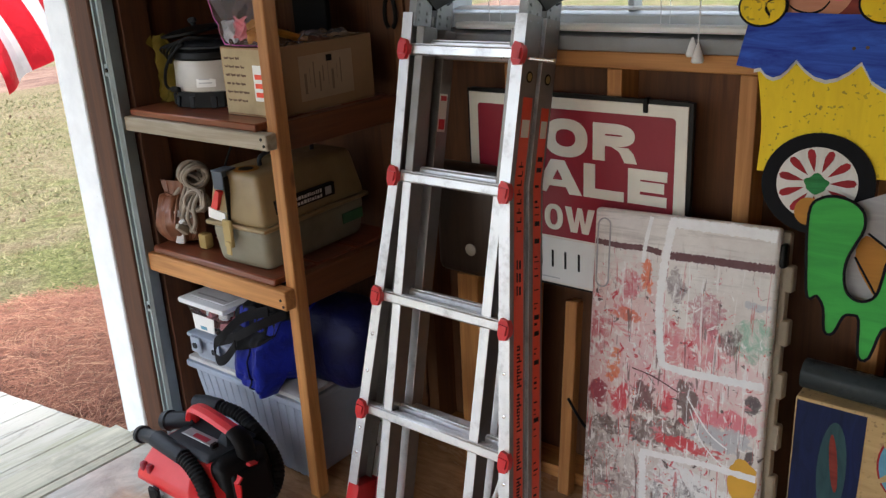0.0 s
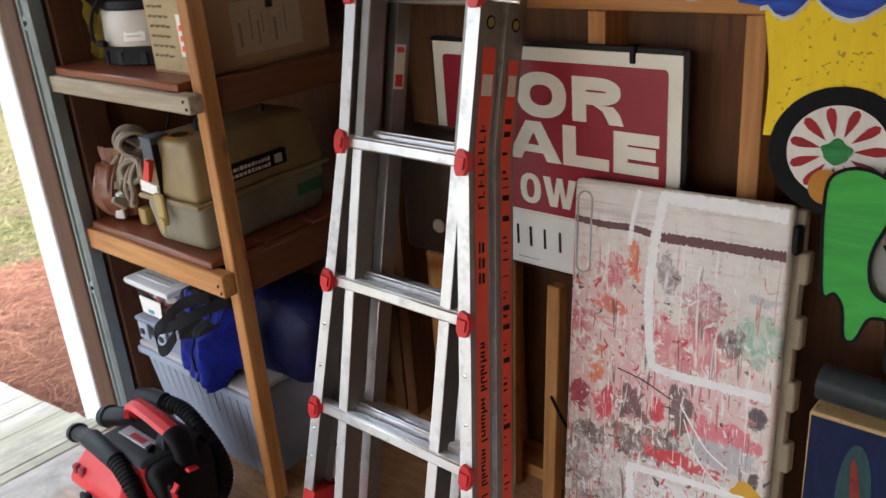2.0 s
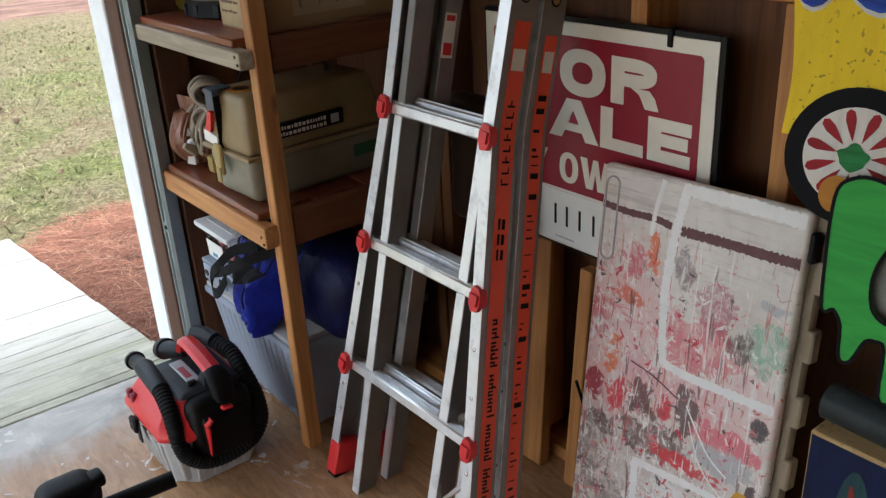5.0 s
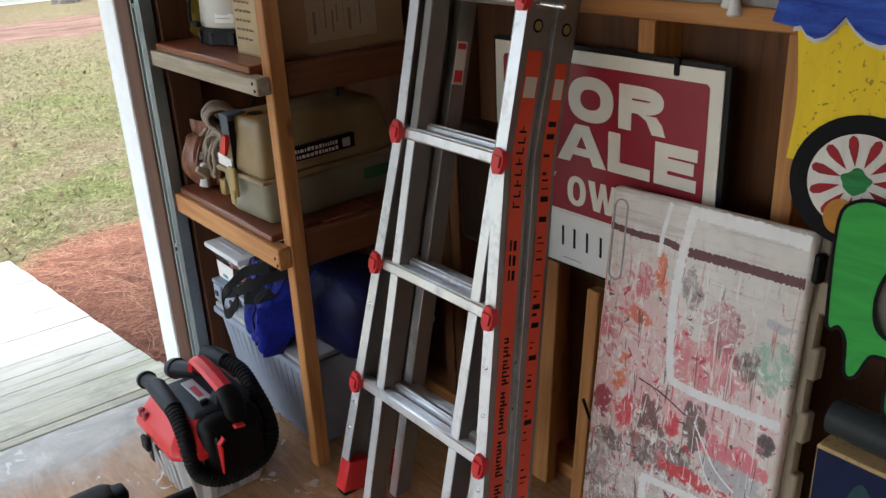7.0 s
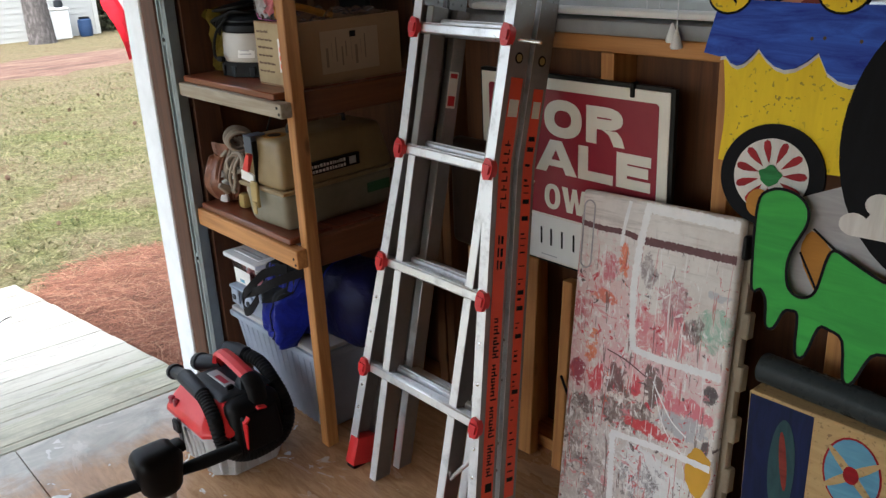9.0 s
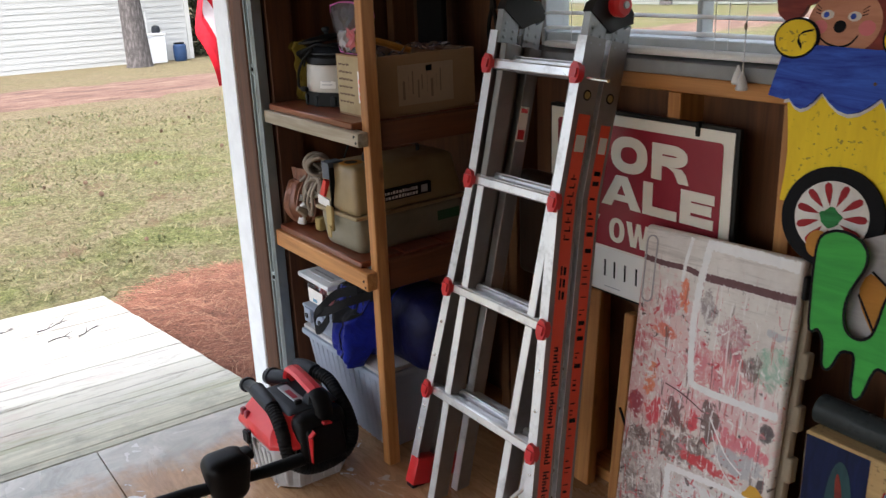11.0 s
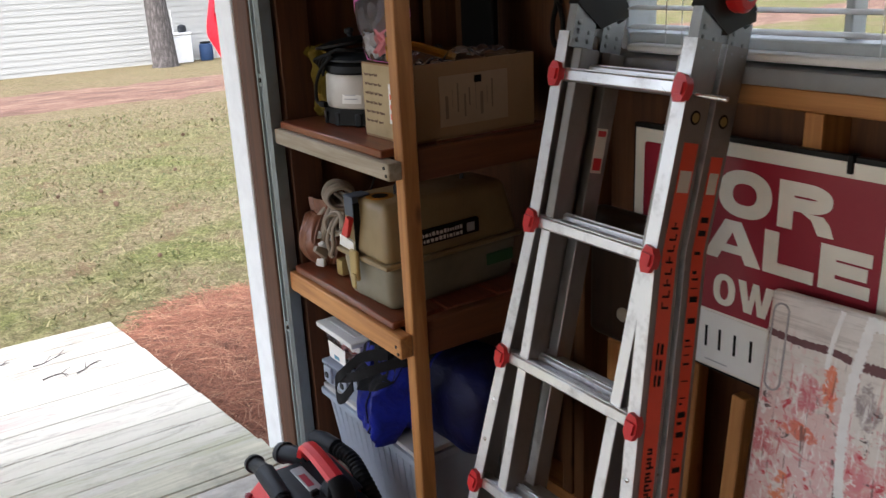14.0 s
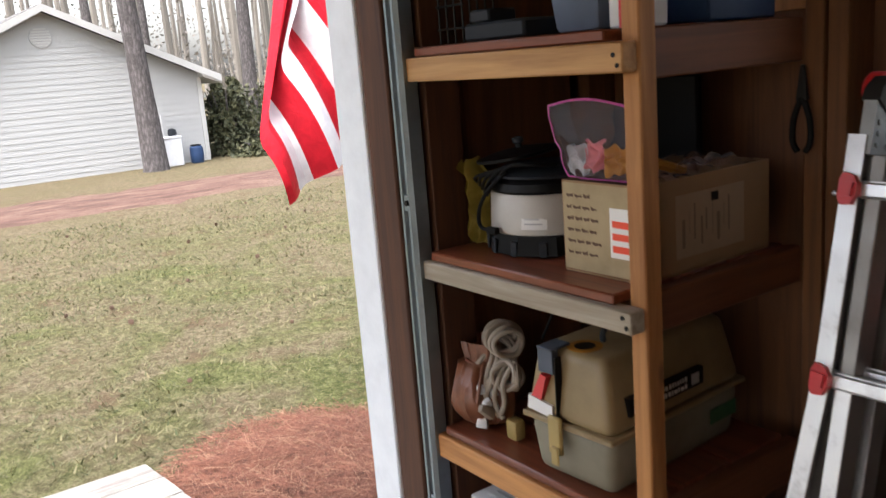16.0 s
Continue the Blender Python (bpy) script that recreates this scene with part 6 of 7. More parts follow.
slime = thing("slime_cutout", (-0.42, 1.462, 0.001, -11, 0, 0), "hand-painted plywood cut-out with dripping green slime", "cut-out board")
go = [(0.005, 0.779), (-0.005, 0.84), (-0.012, 0.90), (-0.012, 0.945), (0.004, 0.962), (0.028, 0.968), (0.058, 0.962), (0.078, 0.945), (0.082, 0.918), (0.072, 0.89), (0.062, 0.862), (0.060, 0.832), (0.068, 0.802), (0.085, 0.788), (0.105, 0.788), (0.122, 0.803), (0.128, 0.835), (0.131, 0.862), (0.140, 0.882), (0.17, 0.872), (0.23, 0.85), (0.32, 0.83)]
dr = [(0.32, 0.66), (0.30, 0.735), (0.265, 0.735), (0.235, 0.725), (0.215, 0.672), (0.20, 0.672), (0.186, 0.735), (0.16, 0.748), (0.138, 0.745), (0.124, 0.69), (0.108, 0.69), (0.100, 0.755), (0.085, 0.762), (0.070, 0.755), (0.058, 0.722), (0.044, 0.722), (0.036, 0.765), (0.020, 0.785)]
gout = smooth_line([(x, Z(z)) for x, z in go + dr], 3, True)
part("slime", shp().prism(gout, -0.012, -0.002), "p_green", slime, "bright green paint", smooth=False)
edge = [(x, z) for x, z in gout]
n_e = len(edge)
ring = shp()
v, f = [], []
for i, (x, z) in enumerate(edge):
    a, b = edge[i - 1], edge[(i + 1) % n_e]
    d = Vector((b[0] - a[0], b[1] - a[1])).normalized()
    v += [(x + d.y * 0.001, -0.0127, z - d.x * 0.001), (x - d.y * 0.0045, -0.0127, z + d.x * 0.0045)]
f = [(2 * i, 2 * i + 1, (2 * i + 3) % (2 * n_e), (2 * i + 2) % (2 * n_e)) for i in range(n_e)]
part("outline", ring.add(v, f), "p_black", slime, "black outline", smooth=False)
part("backing", shp().prism([(0.035, Z(0.95)), (0.06, Z(0.78)), (0.13, Z(0.775)), (0.30, Z(0.84)), (0.30, Z(1.02)), (0.12, Z(0.99)), (0.07, Z(0.967))], 0.009, 0.018), "p_grey", slime, "grey painted backing", smooth=False)
cut("sash", smooth_line([(0.085, Z(0.905)), (0.125, Z(0.88)), (0.132, Z(0.855)), (0.118, Z(0.805)), (0.112, Z(0.80)), (0.072, Z(0.86))], 3, True), "p_orange", slime, -0.0082)
for (xa, za), (xb, zb) in (((0.070, 0.862), (0.114, 0.800)), ((0.118, 0.803), (0.134, 0.862)), ((0.086, 0.908), (0.134, 0.878))):
    cut("sash_line", [(xa, Z(za)), (xb, Z(zb)), (xb + 0.003, Z(zb + 0.003)), (xa + 0.003, Z(za + 0.003))], "p_black", slime, -0.0075)
cut("sash", ellipse(-0.022, Z(0.935), 0.024, 0.026), "p_orange", slime, -0.0005)
part("cleat", shp().box((0.10, 0.0185, Z(0.93)), (0.14, 0.155, Z(0.97)), 0.002), pine_y, slime)

panel = thing("oval_cutout", (-0.10, 1.4705, 0.001, -11, 0, 0), "large black painted oval board with a white bone shape", "cut-out board")
part("board", shp().prism(ellipse(0.01, Z(1.09), 0.225, 0.255, 48), -0.0088, 0.0), "p_black", panel, "black paint", smooth=False)
bone = []
for px, pz in ((-0.162, 0.931), (-0.124, 0.970), (-0.05, 0.96)):
    cut("bone", ellipse(px, Z(pz), 0.026, 0.02, 18), "p_white", panel, 0.0090 + 0.0004 * len(bone))
    bone.append(px)
cut("bone", [(-0.16, Z(0.912)), (0.05, Z(0.918)), (0.05, Z(0.968)), (-0.13, Z(0.968))], "p_white", panel, 0.0106)
part("cleat", shp().box((0.03, 0.001, Z(1.15)), (0.07, 0.10, Z(1.19)), 0.002), pine_y, panel)

# ---- painted carton with a roll of film on it ----
pbox = thing("painted_box", Matrix.Translation((-0.215, 1.66, 0.0)) @ Matrix.Diagonal((1, 1, 0.965, 1)), "tall cardboard box painted with tan and blue panels", "box")
part("body", shp().box((-0.22, 0, 0), (0.24, 0.09, 0.555), 0.004), "p_ochre", pbox)
cut("side_band", [(-0.218, 0.004), (-0.088, 0.004), (-0.082, 0.549), (-0.216, 0.549)], "p_navy", pbox, 0.0004)
cut("leaf", ellipse(-0.137, 0.40, 0.028, 0.118), "p_teal", pbox, 0.0012)
cut("leaf_vein", ellipse(-0.134, 0.42, 0.008, 0.07, 14, 0.12), "p_hair", pbox, 0.0020)
cut("flower_edge", ellipse(0.0, 0.455, 0.056, 0.082), "p_red", pbox, 0.0004)
cut("flower", ellipse(0.0, 0.455, 0.052, 0.078), "p_lblue", pbox, 0.0012)
for t in (0.75, 2.35):
    cut("flower_rib", ellipse(0.0, 0.455, 0.072, 0.009, 18, t), "p_ochre", pbox, 0.0020)
cut("flower_eye", ellipse(0.0, 0.455, 0.015, 0.02, 16), "p_red", pbox, 0.0028)
cut("side_band", [(0.085, 0.02), (0.22, 0.02), (0.22, 0.52), (0.088, 0.52)], "p_lblue", pbox, 0.0004)
cut("zigzag", [(0.09, 0.50), (0.21, 0.51), (0.13, 0.42), (0.20, 0.36), (0.10, 0.32), (0.16, 0.44)], "p_red", pbox, 0.0012)
roll = thing("film_roll", (-0.200, 1.70, 0.5362), "roll of dark grey plastic film lying on the painted box", "roll")
part("roll", shp().tube([(-0.235, 0.01, 0.032), (0.0, 0.0, 0.031), (0.26, -0.01, 0.032)], 0.031, 24), "roll", roll)
part("core", shp().tube([(-0.24, 0.01, 0.032), (0.265, -0.01, 0.032)], 0.012, 14), "carton", roll)

# ---- wet and dry vacuum ----
vac = thing("shop_vacuum", Matrix.Translation((-1.776, 1.153, 0.0)) @ Matrix.Diagonal((1, 1, 0.91, 1)), "red and grey compact shop vacuum with black wrapped hose", "vacuum cleaner")

def loft(rings, cut):
    """A tapered body with its two front corners cut off; a ring is (x0, y0, x1, y1, z)."""
    v, f = [], []
    for x0, y0, x1, y1, z in rings:
        v += [(x0, y0 + 0.012, z), (x0 + 0.012, y0, z), (x1 - cut, y0, z), (x1, y0 + cut, z), (x1, y1 - cut, z), (x1 - cut, y1, z), (x0 + 0.012, y1, z), (x0, y1 - 0.012, z)]
    for i in range(len(rings) - 1):
        f += [(8 * i + k, 8 * i + (k + 1) % 8, 8 * i + 8 + (k + 1) % 8, 8 * i + 8 + k) for k in range(8)]
    n = 8 * (len(rings) - 1)
    f += [tuple(range(8))[::-1], tuple(range(n, n + 8))]
    s = shp().add(v, f)
    me = bpy.data.meshes.new("loft")
    me.from_pydata(s.v, [], s.f)
    bm = bmesh.new()
    bm.from_mesh(me)
    bpy.data.meshes.remove(me)
    bmesh.ops.bevel(bm, geom=bm.edges[:], offset=0.004, segments=2, affect="EDGES", profile=0.5)
    return shp().bm(bm)


part("tank", loft([(-0.118, -0.112, 0.116, 0.112, 0.003), (-0.136, -0.128, 0.132, 0.126, 0.158)], 0.046), "grey", vac, "grey ribbed tank")
for k in range(5):
    x = -0.094 + k * 0.036
    part("tank_rib", shp().frustum((x - 0.008, -0.1185, x + 0.008, -0.108), (x - 0.010, -0.1315, x + 0.010, -0.118), 0.010, 0.128, 0.003, seg=1), "grey", vac)
for k in range(4):
    y = -0.060 + k * 0.040
    part("tank_rib", shp().frustum((0.106, y - 0.011, 0.1205, y + 0.011), (0.118, y - 0.013, 0.1345, y + 0.013), 0.012, 0.120, 0.003, seg=1), "grey", vac)
part("corner_rib", shp().frustum((0.068, -0.098, 0.102, -0.070), (0.080, -0.112, 0.118, -0.078), 0.012, 0.118, 0.004, seg=1), "grey", vac)
part("head", loft([(-0.146, -0.140, 0.142, 0.138, 0.1585), (-0.146, -0.140, 0.142, 0.138, 0.174), (-0.140, -0.132, 0.128, 0.130, 0.194), (-0.124, -0.086, 0.100, 0.100, 0.252)], 0.050), "red", vac, "red moulded head")
# dark red blocks stand in for the shade inside two recesses
for x in (-0.126, -0.098):
    part("head_recess", shp().box((x, -0.1345, 0.186), (x + 0.020, -0.118, 0.214), 0.004), "sign_red", vac)
part("top_deck", shp().frustum((-0.110, -0.075, 0.098, 0.095), (-0.098, -0.06, 0.09, 0.085), 0.2522, 0.270, 0.010), "dgrey", vac, "dark grey top")
part("deck_panel", shp().box((-0.070, -0.030, 0.2702), (0.055, 0.004, 0.2745), 0.002), "hinge", vac, "grey rating plate")
part("deck_mark", shp().box((-0.03, -0.024, 0.2746), (0.03, -0.008, 0.2752), 0), "sign_red", vac)
hd = smooth_line([(-0.098, 0.0, 0.262), (-0.086, 0.0, 0.306), (-0.062, 0.0, 0.326), (0.0, 0.0, 0.322), (0.082, 0.0, 0.305)], 5)
HANDLE = Matrix.Translation((0, 0.026, 0)) @ Matrix.Diagonal((1, 1.75, 1, 1))
part("handle", shp().tube(hd, 0.0135, 8).move(HANDLE), "red", vac, "red carrying handle", smooth=False)
part("handle_end", shp().tube([(0.0822, 0.0, 0.305), (0.106, 0.0, 0.298), (0.122, 0.0, 0.276), (0.130, 0.0, 0.230)], [0.0145, 0.0165, 0.017, 0.016], 10).move(HANDLE), "black", vac)
part("handle_pillar", shp().frustum((0.046, -0.006, 0.092, 0.052), (0.062, 0.002, 0.084, 0.048), 0.268, 0.304, 0.004), "dgrey", vac)
part("power_button", shp().box((0.058, -0.036, 0.2702), (0.072, -0.014, 0.286), 0.003), "black", vac)
part("filter_cover", shp().frustum((0.110, -0.078, 0.166, 0.100), (0.066, -0.070, 0.140, 0.094), 0.086, 0.258, 0.034, seg=4), "black", vac, "black motor cover")
part("cover_step", shp().frustum((0.138, -0.052, 0.174, 0.076), (0.120, -0.046, 0.156, 0.070), 0.098, 0.222, 0.014, seg=3), "black", vac)
part("flash", shp().prism([(-0.047, 0.118), (-0.045, 0.118), (-0.039, 0.200), (-0.044, 0.203)], 0.150, 0.1772, "yz"), "red", vac, "red trim flash", smooth=False)
part("flash", shp().prism([(-0.044, 0.2035), (-0.038, 0.2005), (-0.026, 0.213), (-0.029, 0.219)], 0.146, 0.1690, "yz"), "red", vac, "red trim flash", smooth=False)
part("flash", shp().prism([(0.004, 0.229), (0.030, 0.224), (0.032, 0.229), (0.008, 0.235)], 0.146, 0.1625, "yz"), "red", vac, "red trim flash", smooth=False)
part("latch", shp().box((-0.060, -0.1455, 0.085), (-0.034, -0.1405, 0.168), 0.003), "dgrey", vac)
part("latch_pad", shp().box((-0.066, -0.158, 0.126), (-0.026, -0.1456, 0.170), 0.005), "black", vac)
part("latch", shp().box((-0.03, 0.1385, 0.10), (0.01, 0.148, 0.178), 0.004), "red", vac)
hose_pts = smooth_line([(-0.110, -0.082, 0.268), (-0.03, -0.084, 0.262), (0.04, -0.090, 0.250), (0.094, -0.098, 0.218), (0.130, -0.102, 0.155), (0.148, -0.092, 0.122), (0.158, -0.050, 0.094), (0.160, 0.012, 0.090), (0.154, 0.070, 0.104), (0.142, 0.104, 0.148), (0.112, 0.112, 0.202), (0.060, 0.110, 0.254), (-0.01, 0.114, 0.280), (-0.08, 0.100, 0.290)], 12)
part("hose", shp().tube(hose_pts, [0.0200 + (0.0015 if i % 2 else -0.0010) for i in range(len(hose_pts))], 14), "rubber", vac, "black ribbed hose")
part("hose_cuff", shp().tube([(-0.186, -0.080, 0.254), (-0.172, -0.080, 0.257), (-0.171, -0.080, 0.257), (-0.110, -0.080, 0.268), (-0.108, -0.080, 0.268), (0.012, -0.086, 0.257)], [0.025, 0.026, 0.020, 0.021, 0.025, 0.023], 18), "dgrey", vac, "dark hose cuff")
part("hose_cuff", shp().tube([(-0.178, -0.004, 0.262), (-0.160, 0.000, 0.266), (-0.158, 0.000, 0.266), (-0.110, 0.016, 0.278), (-0.09, 0.03, 0.284)], [0.029, 0.031, 0.026, 0.025, 0.020], 18), "dgrey", vac, "dark hose cuff")
part("hose_cuff", shp().tube([(-0.07, 0.102, 0.290), (-0.12, 0.092, 0.292), (-0.150, 0.080, 0.288)], [0.0235, 0.024, 0.024], 16), "dgrey", vac)

# ---- upright pump handle standing on the floor ----
pump = thing("hand_pump", Matrix.Translation((-1.222, 0.735, 0.0)) @ Matrix.Diagonal((1.15, 1.08, 1.0, 1)), "floor pump with a black head and a black crossbar grip", "pump")
part("barrel", shp().lathe([(0.0, 0.03), (0.017, 0.03), (0.017, 0.36), (0.0, 0.36)], seg=18), plain("pale grey tube", (0.55, 0.52, 0.47), 0.5), pump, "pale grey barrel")
part("foot", shp().box((-0.06, -0.09, 0.0), (0.06, 0.09, 0.02), 0.008, seg=2).box((-0.025, -0.03, 0.018), (0.025, 0.03, 0.05), 0.008, seg=2), "black", pump)
part("head", shp().frustum((-0.036, -0.044, 0.030, 0.030), (-0.046, -0.060, 0.038, 0.042), 0.352, 0.466, 0.030, seg=5), "black", pump, "black moulded head")
part("head_lip", shp().box((-0.018, 0.016, 0.440), (0.016, 0.048, 0.462), 0.007, seg=2), "black", pump)
part("grip", shp().tube([(0.008, 0.028, 0.398), (0.02, 0.08, 0.402), (0.03, 0.145, 0.407)], [0.012, 0.0145, 0.0145], 18), "rubber", pump, "black rubber grip")
part("grip", shp().tube([(-0.004, -0.028, 0.394), (-0.018, -0.08, 0.39), (-0.032, -0.15, 0.385)], [0.012, 0.0145, 0.0145], 18), "rubber", pump, "black rubber grip")

# ---- things on the shelves ----
S2, S3, S4 = 0.6585, 1.0605, 1.4885
tackle = thing("tackle_box", (-1.674, 1.350, S2, 0, 0, 3), "olive tan plastic tackle box, scratched, on the middle shelf", "tackle box")
BW, BD = 0.215, 0.40
part("base", shp().frustum((-BW + 0.012, 0.012, -0.012, BD - 0.012), (-BW, 0, 0, BD), 0.0, 0.118, 0.022, seg=3), "tackle_low", tackle, "olive grey base")
lid_o = part("lid", shp().frustum((-BW - 0.002, -0.004, 0.002, BD + 0.004), (-BW + 0.016, 0.018, -0.028, BD - 0.018), 0.1205, 0.258, 0.020, seg=3), "tackle_top", tackle, "olive tan lid")
part("lip", shp().box((-BW - 0.006, -0.008, 0.112), (0.006, BD + 0.008, 0.124), 0.003), "tackle_top", tackle)
part("latch", shp().box((-0.142, -0.020, 0.062), (-0.108, -0.0085, 0.138), 0.004).box((-0.130, -0.026, 0.044), (-0.110, -0.0205, 0.082), 0.003), "latch", tackle, "yellowed plastic latch")
part("strap", shp().box((-0.176, -0.002, 0.212), (-0.136, 0.016, 0.262), 0.002).box((-0.176, -0.004, 0.2585), (-0.136, 0.05, 0.2640), 0.002), plain("slate webbing", (0.075, 0.09, 0.115), 0.7), tackle, "grey strap tab")
part("strap_line", shp().box((-0.128, -0.0075, 0.125), (-0.124, 0.010, 0.250), 0.001), "ink", tackle)
part("sticker", shp().prism([(-0.206, 0.132), (-0.140, 0.126), (-0.140, 0.150), (-0.202, 0.160)], -0.0052, 0.004), "paper", tackle, "white sticker", smooth=False)
part("sticker", shp().prism([(-0.194, 0.160), (-0.168, 0.156), (-0.152, 0.206), (-0.166, 0.210)], -0.0054, 0.010), "red", tackle, "red sticker", smooth=False)
part("badge", shp().lathe([(0.034, 0.0), (0.034, 0.001)], (-0.11, 0.06, 0.2585), 24), "p_orange", tackle, "orange round sticker")
part("badge_mark", shp().lathe([(0.02, 0.0), (0.02, 0.0006)], (-0.11, 0.06, 0.2598), 20), "ink", tackle)
part("carry_handle", shp().tube(smooth_line([(-0.10, 0.10, 0.260), (-0.10, 0.11, 0.285), (-0.10, 0.20, 0.295), (-0.10, 0.29, 0.285), (-0.10, 0.30, 0.260)], 5), 0.006, 8), "dgrey", tackle)
lab = part("name_label", shp().box((-0.012, 0.05, 0.150), (0.0010, 0.27, 0.185), 0), "ink", tackle, "black label with pale printing")
q = random.Random(71)
for z in (0.1545, 0.1690):
    y = 0.062
    while y < 0.215:
        w = q.choice((0.004, 0.007, 0.009))
        part("bar", shp().box((0.0011, y, z), (0.0016, y + w, z + q.choice((0.008, 0.0095, 0.0095))), 0), "paper", lab)
        y += w + 0.0035
part("bar", shp().box((0.0011, 0.232, 0.156), (0.0016, 0.256, 0.178), 0), "grey", lab)
part("green_label", shp().box((0.0016, 0.29, 0.055), (0.0036, 0.375, 0.085), 0), plain("faded green label", (0.03, 0.10, 0.04), 0.7), tackle, "faded green label")

pouch = thing("leather_pouch", (-2.115, 1.41, S2), "crumpled tan leather pouch on the middle shelf", "pouch")


def lump(u, v, rx, ry, h, seed):
    """A soft bag, full below and gathered at its neck."""
    a = 2 * math.pi * u
    e = math.sin(math.pi * (0.10 + 0.80 * min(max(v, 0.0), 1.0) ** 0.8)) ** 0.7 if v < 0.78 else 0.52 + 0.55 * (v - 0.78)
    e *= min(1.0, v / 0.05 + 0.25)
    w = 1 + 0.36 * noise.noise(Vector((1.5 * math.cos(a), 1.5 * math.sin(a), 2 * v + seed))) + 0.06 * math.sin(7 * a + 4 * v) * v + 0.26 * abs(noise.noise(Vector((4 * math.cos(a), 4 * math.sin(a), 1.2 * v + seed))))
    return (rx * e * w * math.cos(a) - 0.03 * v * v, ry * e * w * math.sin(a) + 0.02 * v * v, 0.001 + h * v)


part("body", shp().grid(60, 34, lambda u, v: lump(u, v, 0.066, 0.060, 0.185, 2)), "leather", pouch)
part("tie", shp().tube([(0.036 * math.cos(t) - 0.018, 0.034 * math.sin(t) + 0.012, 0.145 + 0.004 * math.sin(2 * t)) for t in [6.2832 * j / 20 for j in range(20)]], 0.005, 7, True), "leather", pouch)
part("tie_end", shp().tube(smooth_line([(0.02, -0.015, 0.145), (0.045, -0.045, 0.12), (0.05, -0.06, 0.08)], 6), 0.004, 7), "leather", pouch)
cords = thing("extension_cord", (-2.070, 1.435, S2), "tangled bundle of beige extension cords with white plugs", "cord")
q = random.Random(9)


def loops(n, c, axis, rad, gap, squash):
    """Turns of cord lying side by side round one axis."""
    for k in range(n):
        ax = (Vector(axis).normalized() + Vector((q.gauss(0, 0.22), q.gauss(0, 0.22), q.gauss(0, 0.18)))).normalized()
        p1 = ax.cross(Vector((0, 0, 1))).normalized()
        p2 = ax.cross(p1)
        o = Vector(c) + ax * gap * (k - n / 2) + Vector((q.uniform(-0.005, 0.005), q.uniform(-0.004, 0.004), q.uniform(-0.006, 0.006)))
        rk = rad * q.uniform(0.86, 1.08)
        part("coil", shp().tube([tuple(o + p1 * rk * math.cos(t) + p2 * rk * squash * math.sin(t) + ax * 0.006 * math.sin(2 * t + k)) for t in [6.2832 * j / 24 for j in range(24)]], 0.0058, 8, True), "cord", cords)


loops(6, (0.012, -0.005, 0.205), (0.95, -0.30, 0.1), 0.036, 0.0115, 0.85)
loops(4, (-0.018, 0.020, 0.170), (0.5, 0.8, 0.3), 0.034, 0.012, 0.8)
loops(4, (0.045, -0.030, 0.140), (0.4, -0.9, 0.4), 0.030, 0.011, 0.9)
for k in range(6):
    a = -0.03 + 0.018 * k
    part("loose_end", shp().tube(smooth_line([(a, -0.02, 0.17), (a + q.uniform(-0.02, 0.02), -0.05, 0.13), (a + q.uniform(-0.03, 0.02), -0.058, 0.085), (a + q.uniform(-0.03, 0.02), -0.056, 0.05)], 5), 0.0058, 8), "cord", cords)
for k in range(6):
    plug = part("plug", shp().frustum((-0.014, -0.010, 0.014, 0.010), (-0.008, -0.007, 0.008, 0.007), 0, 0.042, 0.004, pose(-0.035 + 0.020 * (k % 4), -0.058 - 0.004 * (k % 2), 0.012 + 0.042 * (k // 2), 25 * (k % 3) - 20, 40 - 30 * k, 40 * k)), "white" if k % 3 else "cord", cords, "white plug")
part("yellow_plug", shp().box((0.050, -0.050, 0.002), (0.085, -0.020, 0.048), 0.008, seg=2), "latch", cords)
part("wire", shp().tube(smooth_line([(0.06, 0.06, 0.20), (0.12, 0.08, 0.31), (0.18, 0.1, 0.29), (0.20, 0.12, 0.275)], 6), 0.003, 6), "rubber", cords)

cook = thing("slow_cooker", Matrix.Translation((-2.008, 1.530, S3)) @ Matrix.Diagonal((1.04, 1.04, 0.92, 1)), "steel and black slow cooker with its cord draped over it", "cooker")
part("base", shp().lathe([(0.108, 0.0), (0.126, 0.004), (0.124, 0.020), (0.119, 0.046)], seg=10), "black", cook, smooth=False)
part("body", shp().lathe([(0.113, 0.0465), (0.1165, 0.050), (0.113, 0.13), (0.109, 0.136)], seg=40), "steel", cook, "satin grey band")
part("collar", shp().lathe([(0.110, 0.1365), (0.113, 0.142), (0.110, 0.158), (0.098, 0.168)], seg=40), "black", cook)
part("lid", shp().lathe([(0.104, 0.1685), (0.106, 0.174), (0.085, 0.188), (0.04, 0.196), (0.02, 0.197)], seg=36), "dgrey", cook, "dark domed lid")
tray_lid = part("spare_lid", shp().lathe([(0.072, 0.0), (0.086, 0.004), (0.086, 0.010), (0.05, 0.018), (0.012, 0.021)], seg=30).move(pose(-0.045, -0.03, 0.205, 6, -7, 0)), "black", cook, "black flat lid lying on top")
part("knob", shp().lathe([(0.006, 0.0), (0.007, 0.010), (0.012, 0.014), (0.011, 0.024), (0.003, 0.027)], seg=16).move(pose(-0.042, -0.03, 0.225, 6, -7, 0)), "dgrey", tray_lid)
for sx in (-1, 1):
    part("handle", shp().box((sx * 0.118 - 0.022, -0.03, 0.135), (sx * 0.118 + 0.022, 0.03, 0.156), 0.008, seg=2), "black", cook)
